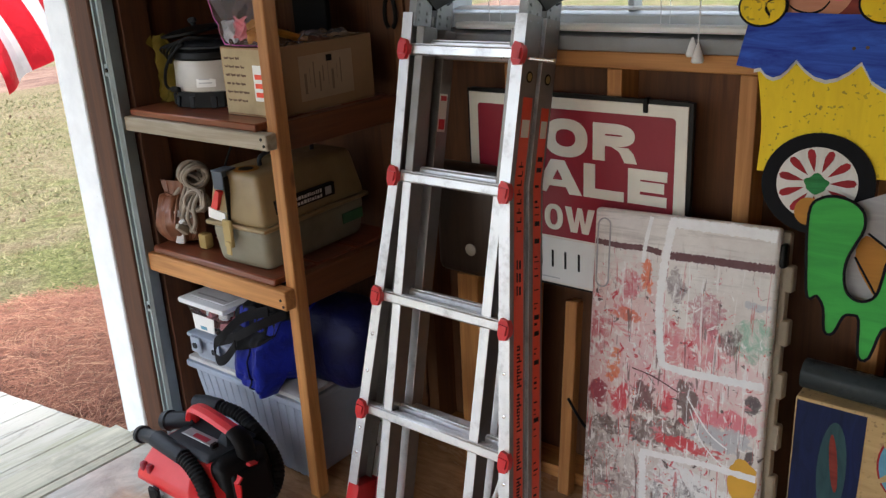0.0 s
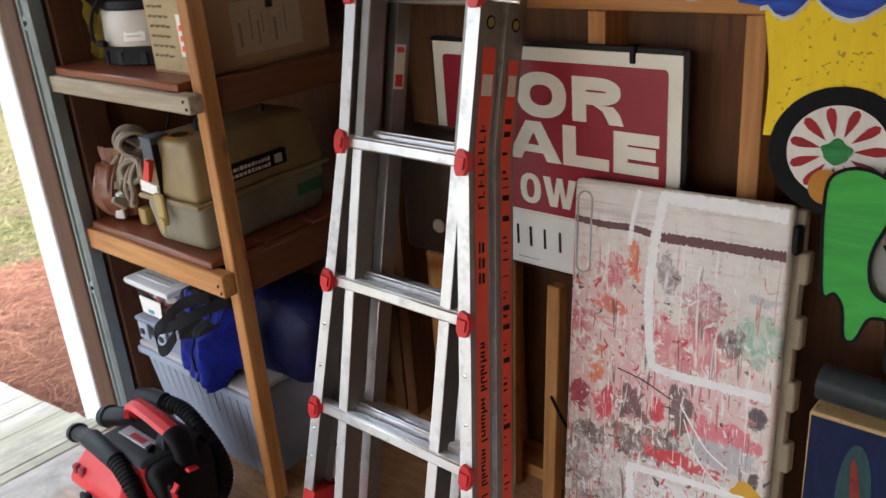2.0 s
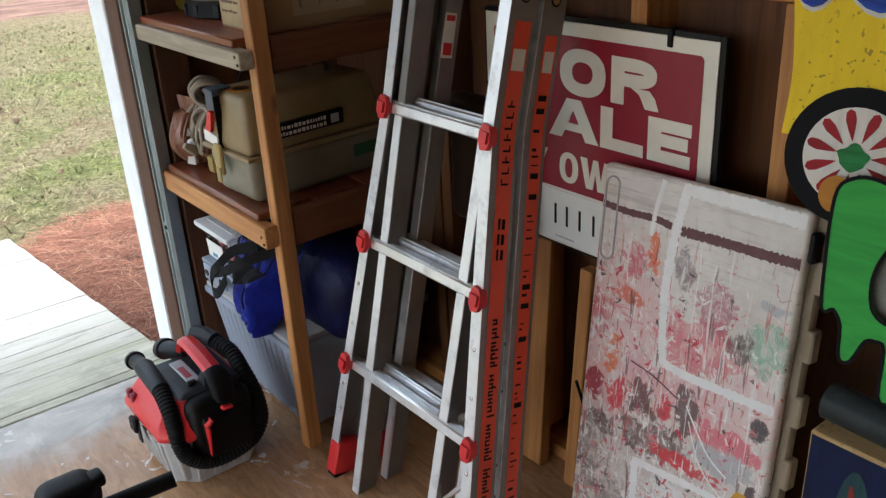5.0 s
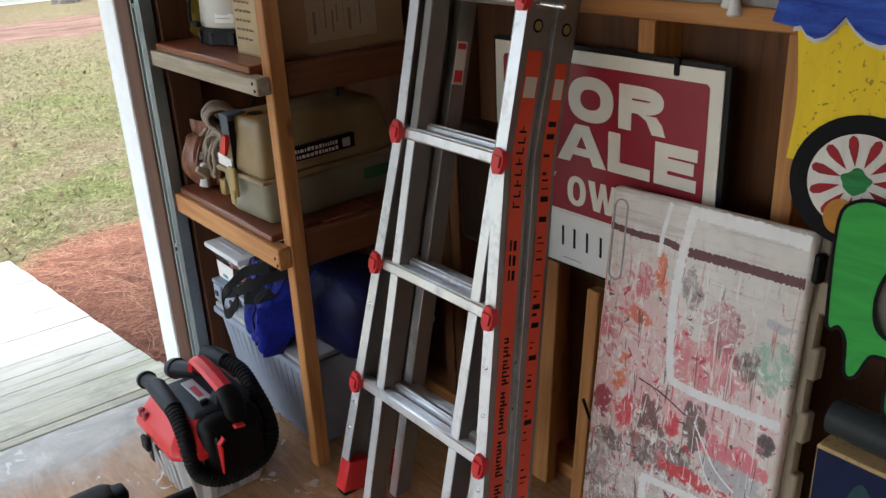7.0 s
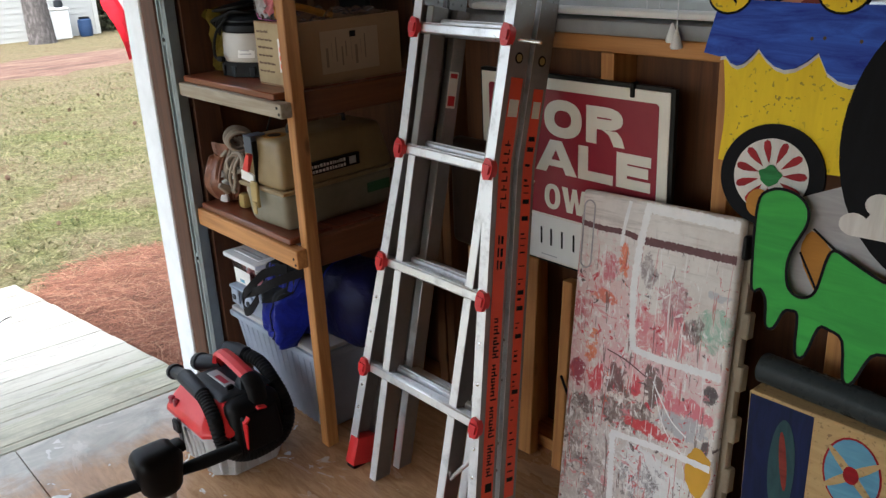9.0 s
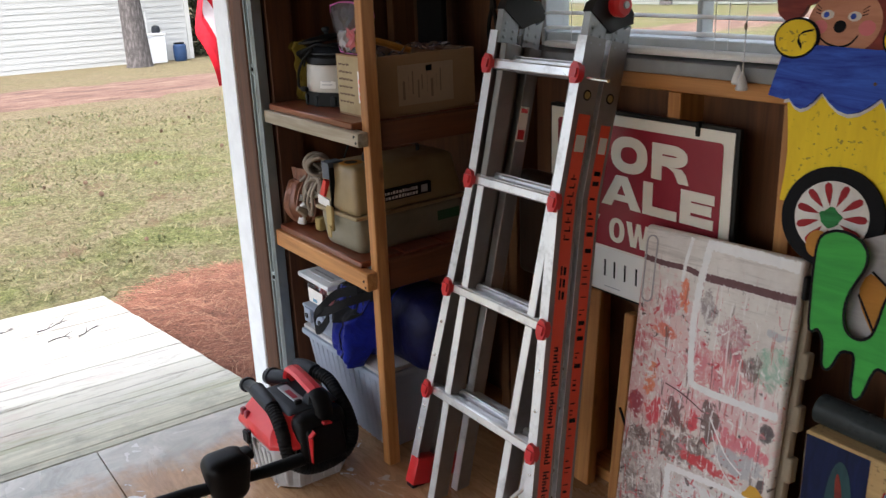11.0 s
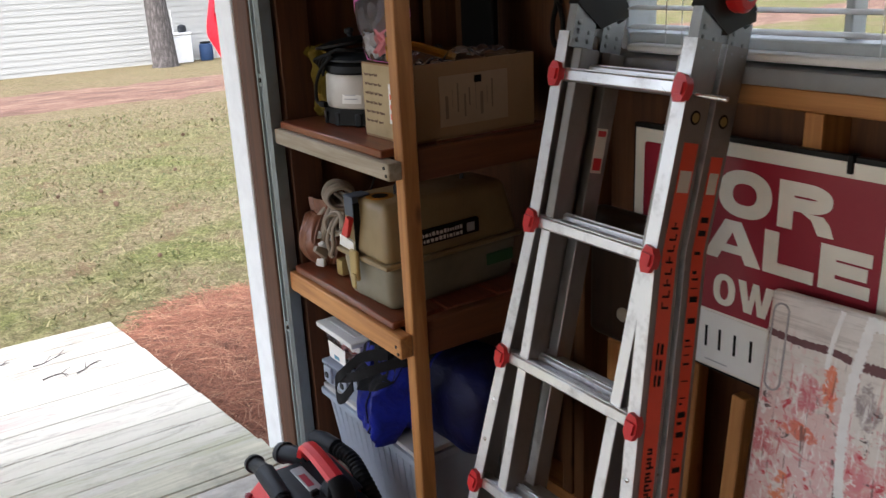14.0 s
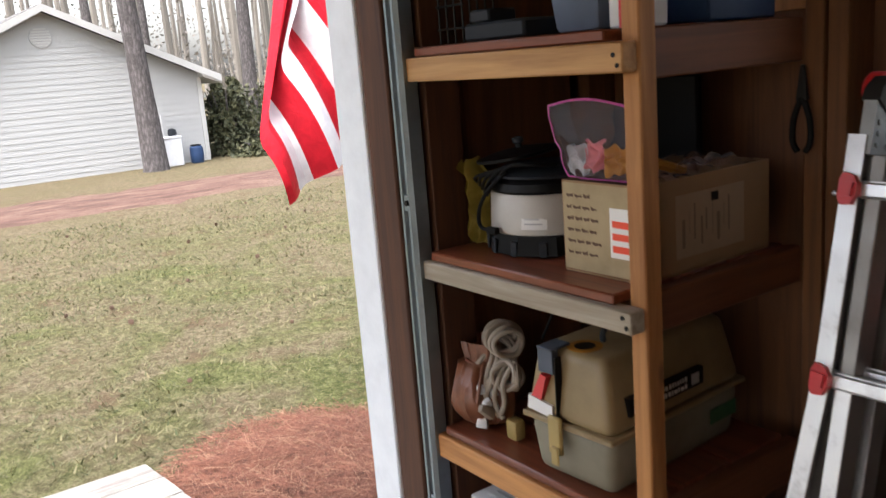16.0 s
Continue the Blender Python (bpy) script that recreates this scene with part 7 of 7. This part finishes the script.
part("maker_plate", shp().grid(8, 1, lambda u, v: ((0.1185 - 0.0085 * v) * math.cos(-1.20 + 0.44 * u), (0.1185 - 0.0085 * v) * math.sin(-1.20 + 0.44 * u), 0.062 + 0.052 * v)), "paper", cook, "white paper label")
for k in range(4):
    part("bar", shp().grid(4, 1, lambda u, v, k=k: ((0.1190 - 0.0085 * (0.2 + 0.2 * k + 0.06 * v)) * math.cos(-1.14 + (0.30 - 0.05 * (k % 2)) * u), (0.1190 - 0.0085 * (0.2 + 0.2 * k + 0.06 * v)) * math.sin(-1.14 + (0.30 - 0.05 * (k % 2)) * u), 0.062 + 0.052 * (0.2 + 0.2 * k + 0.06 * v))), "grey", cook)
for k in range(6):
    part("foot_rib", shp().box((-0.008, -0.126, 0.002), (0.008, -0.119, 0.036), 0.002, Matrix.Rotation(radians(-70 + 28 * k), 4, "Z")), "dgrey", cook)
for k in range(5):
    part("power_cord", shp().tube(smooth_line([(-0.115 + 0.012 * k, -0.085 - 0.004 * k, 0.150 - 0.006 * k), (-0.085 + 0.016 * k, -0.112, 0.168), (-0.03 + 0.014 * k, -0.108, 0.186 + 0.004 * k), (0.03 + 0.01 * k, -0.085, 0.200), (0.075, -0.04, 0.195)], 6), 0.0036, 7), "rubber", cook)
part("power_cord", shp().tube(smooth_line([(0.005, -0.106, 0.186), (-0.030, -0.122, 0.150), (-0.062, -0.122, 0.110), (-0.075, -0.120, 0.072), (-0.060, -0.124, 0.056), (-0.030, -0.127, 0.056)], 7), 0.0042, 8), "rubber", cook, "black power cord")
part("cord_plug", shp().box((-0.036, -0.136, 0.048), (-0.006, -0.122, 0.064), 0.004, seg=2), "rubber", cook)
cloth = thing("yellow_cloth", (-2.150, 1.44, S3), "mustard yellow cloth hanging inside the shelf", "cloth")
part("cloth", shp().grid(26, 34, lambda u, v: (-0.022 + 0.066 * u * (0.45 + 0.55 * math.sin(3.1416 * (0.15 + 0.75 * v))) + 0.012 * noise.noise(Vector((3 * u, 6 * v, 1))), 0.035 * noise.noise(Vector((4 * u, 5 * v, 5))) + 0.02 * u, 0.002 + 0.185 * v + 0.02 * noise.noise(Vector((4 * u, 2, 8))) * v)), "yellow_cloth", cloth)

carton = thing("cardboard_box", (-1.826, 1.402, S3), "open brown cardboard box with a shipping label and handwriting", "box")
CW, CD, CH = 0.190, 0.355, 0.170
part("bottom", shp().box((0, 0, 0), (CW, CD, 0.004), 0.0008), "carton", carton)
for a, c in (((0, 0, 0.0042), (0.004, CD, CH)), ((CW - 0.004, 0, 0.0042), (CW, CD, CH)), ((0.0042, 0, 0.0042), (CW - 0.0042, 0.004, CH)), ((0.0042, CD - 0.004, 0.0042), (CW - 0.0042, CD, CH))):
    part("side_panel", shp().box(a, c, 0.0008), "carton", carton)
part("paper_front", shp().box((0.003, -0.0004, 0.006), (CW - 0.003, -0.0002, CH - 0.004), 0), plain("cream packing paper", (0.40, 0.31, 0.175), 0.8, 0, 0.4, 16), carton, "cream paper with handwriting")
sl = part("shipping_label", shp().box((CW + 0.0002, 0.085, 0.028), (CW + 0.0012, 0.275, 0.140), 0), plain("tan label paper", (0.36, 0.26, 0.165), 0.8), carton, "pale shipping label")
for k in range(9):
    part("bar", shp().box((CW + 0.0013, 0.10 + 0.016 * k + 0.003 * (k % 2), 0.045 + 0.012 * (k * 5 % 3)), (CW + 0.0018, 0.104 + 0.016 * k + 0.004 * (k % 3 == 0), 0.096 + 0.013 * (k * 7 % 3)), 0), plain("faded label ink", (0.20, 0.14, 0.09), 0.8), sl)
part("bar", shp().box((CW + 0.0013, 0.18, 0.118), (CW + 0.0018, 0.20, 0.134), 0), "ink", sl)
fs = part("front_sticker", shp().box((0.118, -0.0016, 0.040), (0.184, -0.0006, 0.128), 0), "paper", carton, "white and red sticker")
for z in (0.050, 0.072, 0.094):
    part("bar", shp().box((0.124, -0.0024, z), (0.178, -0.0017, z + 0.012), 0), "label_red", fs)
q = random.Random(14)
for k in range(6):
    x, z = 0.012, 0.140 - 0.021 * k
    for j in range(q.choice((3, 4, 4))):
        w = q.uniform(0.009, 0.022)
        part("handwriting_bar", shp().prism([(x, z + 0.002), (x + w * 0.3, z - 0.001), (x + w * 0.7, z + 0.001), (x + w, z), (x + w, z + q.uniform(0.004, 0.008)), (x + w * 0.5, z + q.uniform(0.003, 0.006)), (x, z + q.uniform(0.005, 0.008))], -0.0010, -0.0005), "cone", carton, smooth=False)
        x += w + 0.004
zipb = thing("zip_bag", (-1.755, 1.44, S3 + CH + 0.004), "clear zip bag with pink edges, full of small things", "bag")


def bag_side(u, v, sgn):
    """One wall of the puffed-up bag."""
    puff = 0.030 * math.sin(math.pi * min(max(u, 0.0), 1.0)) ** 0.6 * (math.sin(math.pi * min(v * 0.85 + 0.08, 1.0))) ** 0.7
    return (-0.115 + 0.045 * (1 - v) ** 1.5 + (0.235 - 0.080 * (1 - v) ** 1.5) * u, -0.02 + sgn * puff + 0.010 * noise.noise(Vector((5 * u, 4 * v, 3 * sgn))), 0.125 * v + 0.012 * math.sin(4 * u) * v)


for sgn in (-1, 1):
    part("film", shp().grid(22, 16, lambda u, v, g=sgn: bag_side(u, v, g)), "bag_film", zipb).visible_shadow = False
part("zip_strip", shp().tube([tuple(Vector(bag_side(k / 8, 1.0, 0)) + Vector((0, 0, 0.002))) for k in range(9)], 0.0026, 8), "pink", zipb, "pink zip strip")
part("edge", shp().tube([bag_side(0, 1 - k / 8, 0) for k in range(9)] + [tuple(Vector(bag_side(k / 8, 0, 0)) + Vector((0, 0, -0.001))) for k in range(1, 9)] + [bag_side(1, k / 8, 0) for k in range(1, 9)], 0.0024, 6), "pink", zipb, "pink edge")
for k in range(3):
    cx, cz = -0.040 + 0.045 * k, 0.034 + 0.008 * (k % 2)
    part("filling", shp().grid(18, 14, lambda u, v, cx=cx, cz=cz, k=k: (cx + 0.050 * (u - 0.5) + 0.008 * noise.noise(Vector((3 * u, 3 * v, k))), -0.02 + 0.016 * noise.noise(Vector((3 * u, 3 * v, k + 5))), cz + 0.050 * (v - 0.5) + 0.012 * noise.noise(Vector((3 * u, 2 * v, k + 9))))), ("grey", "p_pink", "p_orange")[k], zipb)
film = thing("plastic_wrap", (-1.725, 1.62, S3 + 0.006), "crumpled clear plastic film in the cardboard box", "plastic film")
part("film", shp().grid(36, 36, lambda u, v: (-0.085 + 0.17 * u, -0.14 + 0.26 * v, 0.150 + 0.040 * abs(noise.noise(Vector((u * 4, v * 4, 2)))) + 0.010 * abs(noise.noise(Vector((u * 10, v * 10, 7)))) + 0.015 * math.sin(3.14 * v))), clear_plastic("crumpled cling film", (0.80, 0.76, 0.82), 0.10, 0.93), film).visible_shadow = False
part("lining", shp().box((-0.085, -0.13, 0.0), (0.085, 0.11, 0.128), 0.02), "carton", film)
part("red_end", shp().tube(smooth_line([(-0.06, -0.17, 0.205), (0.0, -0.12, 0.192), (0.05, -0.06, 0.165)], 5), 0.010, 8), "p_orange", film)
folder = thing("black_folder", (-1.885, 1.775, S3, 0, 0, 0), "tall black folder standing behind the boxes", "folder")
part("cover", shp().box((-0.07, 0.0, 0.0), (0.07, 0.02, 0.33), 0.004), "black", folder)
pliers = thing("hanging_pliers", (-1.595, 1.800, 1.24), "pliers hanging from a nail on the stud", "pliers")
part("grip", shp().tube(smooth_line([(-0.002, -0.003, 0.10), (-0.016, -0.004, 0.06), (-0.018, -0.004, 0.02), (-0.008, -0.004, 0.0)], 5), 0.006, 8), "rubber", pliers)
part("grip", shp().tube(smooth_line([(0.002, -0.003, 0.10), (0.016, -0.004, 0.06), (0.018, -0.004, 0.02), (0.008, -0.004, 0.0)], 5), 0.006, 8), "rubber", pliers)
part("jaw", shp().frustum((-0.012, -0.008, 0.012, 0.004), (-0.004, -0.006, 0.004, 0.002), 0.095, 0.16, 0.003), "steel_black", pliers)

# lower shelf space: storage boxes and a duffel bag on a tote
tote = thing("storage_tote", (-1.90, 1.58, 0.0), "large frosted grey storage tote with a lid", "tote")
part("body", shp().frustum((-0.205, -0.175, 0.235, 0.185), (-0.235, -0.205, 0.265, 0.215), 0.002, 0.268, 0.02), "tote", tote)
for k in range(14):
    part("rib", shp().frustum((-0.19 + 0.031 * k, -0.1758, -0.170 + 0.031 * k, -0.172), (-0.214 + 0.0345 * k, -0.2058, -0.192 + 0.0345 * k, -0.20), 0.01, 0.255, 0.0015, seg=1), "tote", tote)
part("rim", shp().box((-0.245, -0.218, 0.262), (0.272, 0.222, 0.284), 0.006, seg=2), "tote", tote)
part("lid", shp().box((-0.238, -0.212, 0.2845), (0.266, 0.216, 0.300), 0.006, seg=2), "grey", tote, "grey lid")
mid = thing("storage_box", (-2.015, 1.50, 0.3005), "grey translucent storage box with latches", "storage box")
part("body", shp().frustum((-0.08, -0.125, 0.15, 0.12), (-0.09, -0.135, 0.16, 0.13), 0.0, 0.072, 0.008), "tote", mid)
part("lid", shp().box((-0.098, -0.142, 0.0725), (0.166, 0.137, 0.086), 0.005, seg=2), "tote", mid)
for x in (-0.045, 0.045):
    latch = part("latch", shp().box((x - 0.022, -0.152, 0.034), (x + 0.022, -0.1425, 0.084), 0.004, seg=2), "tote", mid)
    part("latch_eye", shp().box((x - 0.009, -0.1545, 0.050), (x + 0.009, -0.1521, 0.066), 0.003), "dgrey", latch)
small = thing("storage_box", (-2.01, 1.495, 0.387), "clear plastic box with a white lid and coloured contents", "storage box")
part("body", shp().frustum((-0.092, -0.105, 0.048, 0.105), (-0.108, -0.120, 0.072, 0.12), 0.0, 0.09, 0.008), "clear", small).visible_shadow = False
part("lid", shp().box((-0.124, -0.134, 0.0905), (0.088, 0.132, 0.108), 0.006, seg=2), "white", small, "white lid")
part("lid_panel", shp().box((-0.098, -0.105, 0.1082), (0.062, 0.105, 0.1110), 0.002), "white", small)
part("lid_groove", shp().box((-0.085, -0.088, 0.1111), (0.048, -0.080, 0.1116), 0), "grey", small)
part("box_label", shp().prism([(-0.070, 0.014), (0.020, 0.014), (0.026, 0.062), (-0.074, 0.062)], -0.1235, -0.1215), "paper", small, "white label with blue marks", smooth=False)
part("label_mark", shp().box((-0.040, -0.1245, 0.020), (-0.012, -0.1236, 0.030), 0), "p_lblue", small)
for k in range(48):
    part("contents", shp().box((-0.018, -0.012, -0.01), (0.018, 0.012, 0.01), 0.003, pose(-0.07 + 0.10 * q.random(), -0.085 + 0.16 * q.random(), 0.018 + 0.05 * q.random(), 180 * q.random(), 90 * q.random(), 180 * q.random())), q.choice(("red", "p_pink", "paper", "p_hair", "white", "p_pink", "p_lblue", "p_pink")), small)


def duffel(u, v, out=0.0):
    """A slumped bag, long along x, that droops over the tote's front beside the post; out lifts a layer off its skin."""
    t = 2 * math.pi * u
    s = 2 * v - 1
    e = max(0.0, 1 - abs(s) ** 7.0) ** 0.40
    k = min(max((s + 0.22) / 0.32, 0.0), 1.0)
    k = k * k * (3 - 2 * k)
    cy, cz = math.cos(t), math.sin(t)
    fold_n = 0.16 * noise.noise(Vector((2.0 * cy, 2.0 * cz, 3.2 * s))) + 0.12 * abs(noise.noise(Vector((3.5 * cy, 3.5 * cz, 6 * s + 2))))
    w = 0.92 + fold_n * (1.0 - 0.75 * k)
    front = 0.200 - 0.112 * k
    y = 0.0 + ((front if cy < 0 else 0.15) * e * w + out) * math.copysign(abs(cy) ** 0.8, cy)
    z = ((0.135 if cz > 0 else 0.118) * e * w + out) * math.copysign(abs(cz) ** 0.75, cz)
    if y > -0.13:
        z = max(z, -0.118 - out)
    else:
        z -= 0.055 * e * (1 - k)
    return ((0.222 + out) * s + 0.012 * math.sin(t), y, z)


bag = thing("duffel_bag", (-1.684, 1.502, 0.422), "blue nylon duffel bag with black straps slumped over the tote", "bag")
part("body", shp().grid(72, 60, duffel), "blue_bag", bag)
# navy end; the shade behind the post is darkened into its colour
part("end_panel", shp().grid(64, 26, lambda u, v: duffel(u, 0.56 + 0.43 * v, 0.003)), "navy_bag", bag, "navy end panel, darkened for shade")
part("top_panel", shp().grid(30, 26, lambda u, v: duffel(0.20 + (0.285 - 0.10 * v) * u, 0.04 + 0.50 * v, 0.003)), "strap", bag, "black mesh top panel")
part("piping", shp().tube([Vector(duffel(0.40 + 0.34 * k / 24, 0.27, 0.001)) for k in range(25)], 0.003, 6), "navy_bag", bag, "dark piping")


def webbing(pts, w, name, label):
    """A flat strap through a few points, hanging on edge."""
    line = smooth_line(pts, 8)
    v = [p for x, y, z in line for p in ((x, y, z - w / 2), (x, y - 0.003, z - w / 2), (x, y - 0.003, z + w / 2), (x, y, z + w / 2))]
    f = [(4 * i + k, 4 * i + (k + 1) % 4, 4 * i + 4 + (k + 1) % 4, 4 * i + 4 + k) for i in range(len(line) - 1) for k in range(4)]
    return part(name, shp().add(v, f + [(0, 1, 2, 3), tuple(range(len(v) - 1, len(v) - 5, -1))]), "strap", bag, label, smooth=False)


webbing([(-0.02, -0.15, 0.128), (-0.09, -0.185, 0.105), (-0.14, -0.212, 0.055), (-0.186, -0.214, 0.014), (-0.180, -0.220, -0.026), (-0.140, -0.222, -0.016), (-0.095, -0.214, 0.035)], 0.030, "strap", "black carry strap")
webbing([(0.03, -0.130, 0.125), (-0.03, -0.190, 0.095), (-0.10, -0.208, 0.055), (-0.185, -0.208, 0.020)], 0.028, "strap", "black carry strap")

# top shelf
tray = thing("black_tray", (-1.93, 1.44, S4), "shallow black tray on the top shelf", "tray")
part("tray", shp().box((-0.13, -0.06, 0.0), (0.05, 0.1, 0.035), 0.006).box((-0.12, -0.05, 0.0352), (-0.06, 0.02, 0.06), 0.004), "dgrey", tray)
rack = thing("wire_rack", (-2.11, 1.42, S4), "small wire rack on the top shelf", "rack")
for k in range(4):
    part("wire", shp().tube([(-0.04 + 0.026 * k, -0.03, 0.002), (-0.04 + 0.026 * k, -0.03, 0.12), (-0.04 + 0.026 * k, 0.05, 0.12), (-0.04 + 0.026 * k, 0.05, 0.002)], 0.0025, 6), "steel_black", rack)
for z in (0.03, 0.075, 0.12):
    part("wire", shp().tube([(-0.045, -0.032, z), (0.045, -0.032, z)], 0.0025, 6), "steel_black", rack)
bin1 = thing("plastic_bin", (-1.77, 1.46, S4), "grey-blue translucent plastic bin", "bin")
part("bin", shp().frustum((-0.05, -0.06, 0.055, 0.12), (-0.065, -0.075, 0.07, 0.135), 0.0, 0.16, 0.01), clear_plastic("smoky plastic", (0.22, 0.27, 0.36), 0.25, 0.4), bin1)
jug = thing("packet", (-1.672, 1.44, S4), "blue and white packet with a red stripe", "packet")
part("packet", shp().box((-0.022, -0.04, 0), (0.02, 0.06, 0.15), 0.004), "paper", jug)
part("stripe", shp().box((-0.021, -0.0415, 0.06), (0.019, -0.0402, 0.14), 0), "p_lblue", jug)
part("stripe", shp().box((0.004, -0.0425, 0.0), (0.010, -0.0416, 0.058), 0), "red", jug)
blueb = thing("blue_box", (-1.66, 1.64, S4), "blue box at the back of the top shelf", "box")
part("box", shp().box((-0.08, -0.07, 0), (0.035, 0.12, 0.09), 0.004), "blue_plastic", blueb)

# ---- flag outside the doorway ----
flag = thing("flag", (-4.245, 1.965, 0.924), "red and white striped flag hanging in folds outside the doorway", "flag")
part("pole", shp().tube([(1.80, -0.20, 0.83), (0.7, -0.05, 1.34), (-0.45, 0.12, 1.86)], 0.013, 10), "white", flag)
part("bracket", shp().tube([(1.795, -0.20, 0.78), (1.76, -0.195, 0.85)], 0.022, 10), "steel", flag)


def crease(s, k, j):
    """Stripe number k of the cloth at s along it; j is 0 or 1 across the stripe."""
    c = k + j
    ty2, tz2 = 0.178 + 0.034 * c, 0.98
    cy, czz = -0.0406 + 0.026 * c, 0.179 + 0.062 * c
    ey, ez = 0.0316 + 0.052 * c, -0.0168 + 0.026 * c
    if s < 0.62:
        t = s / 0.62
        y, z = ty2 + (cy - ty2) * (t ** 1.12), tz2 + (czz - tz2) * t
    else:
        t = (s - 0.62) / 0.38
        y, z = cy + (ey - cy) * t, czz + (ez - czz) * (t ** 1.1)
    x = 0.03 * math.sin(2.2 * c + 2.5 * s) + (0.05 if s > 0.62 else 0.0) * math.sin(3.14 * min(1, (s - 0.62) / 0.38)) * 0.6
    return Vector((1.68 * x, 1.68 * y, 1.68 * z))


def fold(s, k, j):
    """The cloth with its crease rounded."""
    if 0.46 < s < 0.78:
        r = 0.035 * min(1.0, (0.16 - abs(s - 0.62)) / 0.08)
        return sum((crease(s + r * d / 4, k, j) for d in range(-4, 5)), Vector()) / 9
    return crease(s, k, j)



for k in range(9):
    part("stripe", shp().grid(44, 3, lambda u, v, k=k: fold(u, k - 0.6, v)), "flag_red" if k % 2 == 0 else "flag_white", flag, "" if k else "bright cloth stripe")
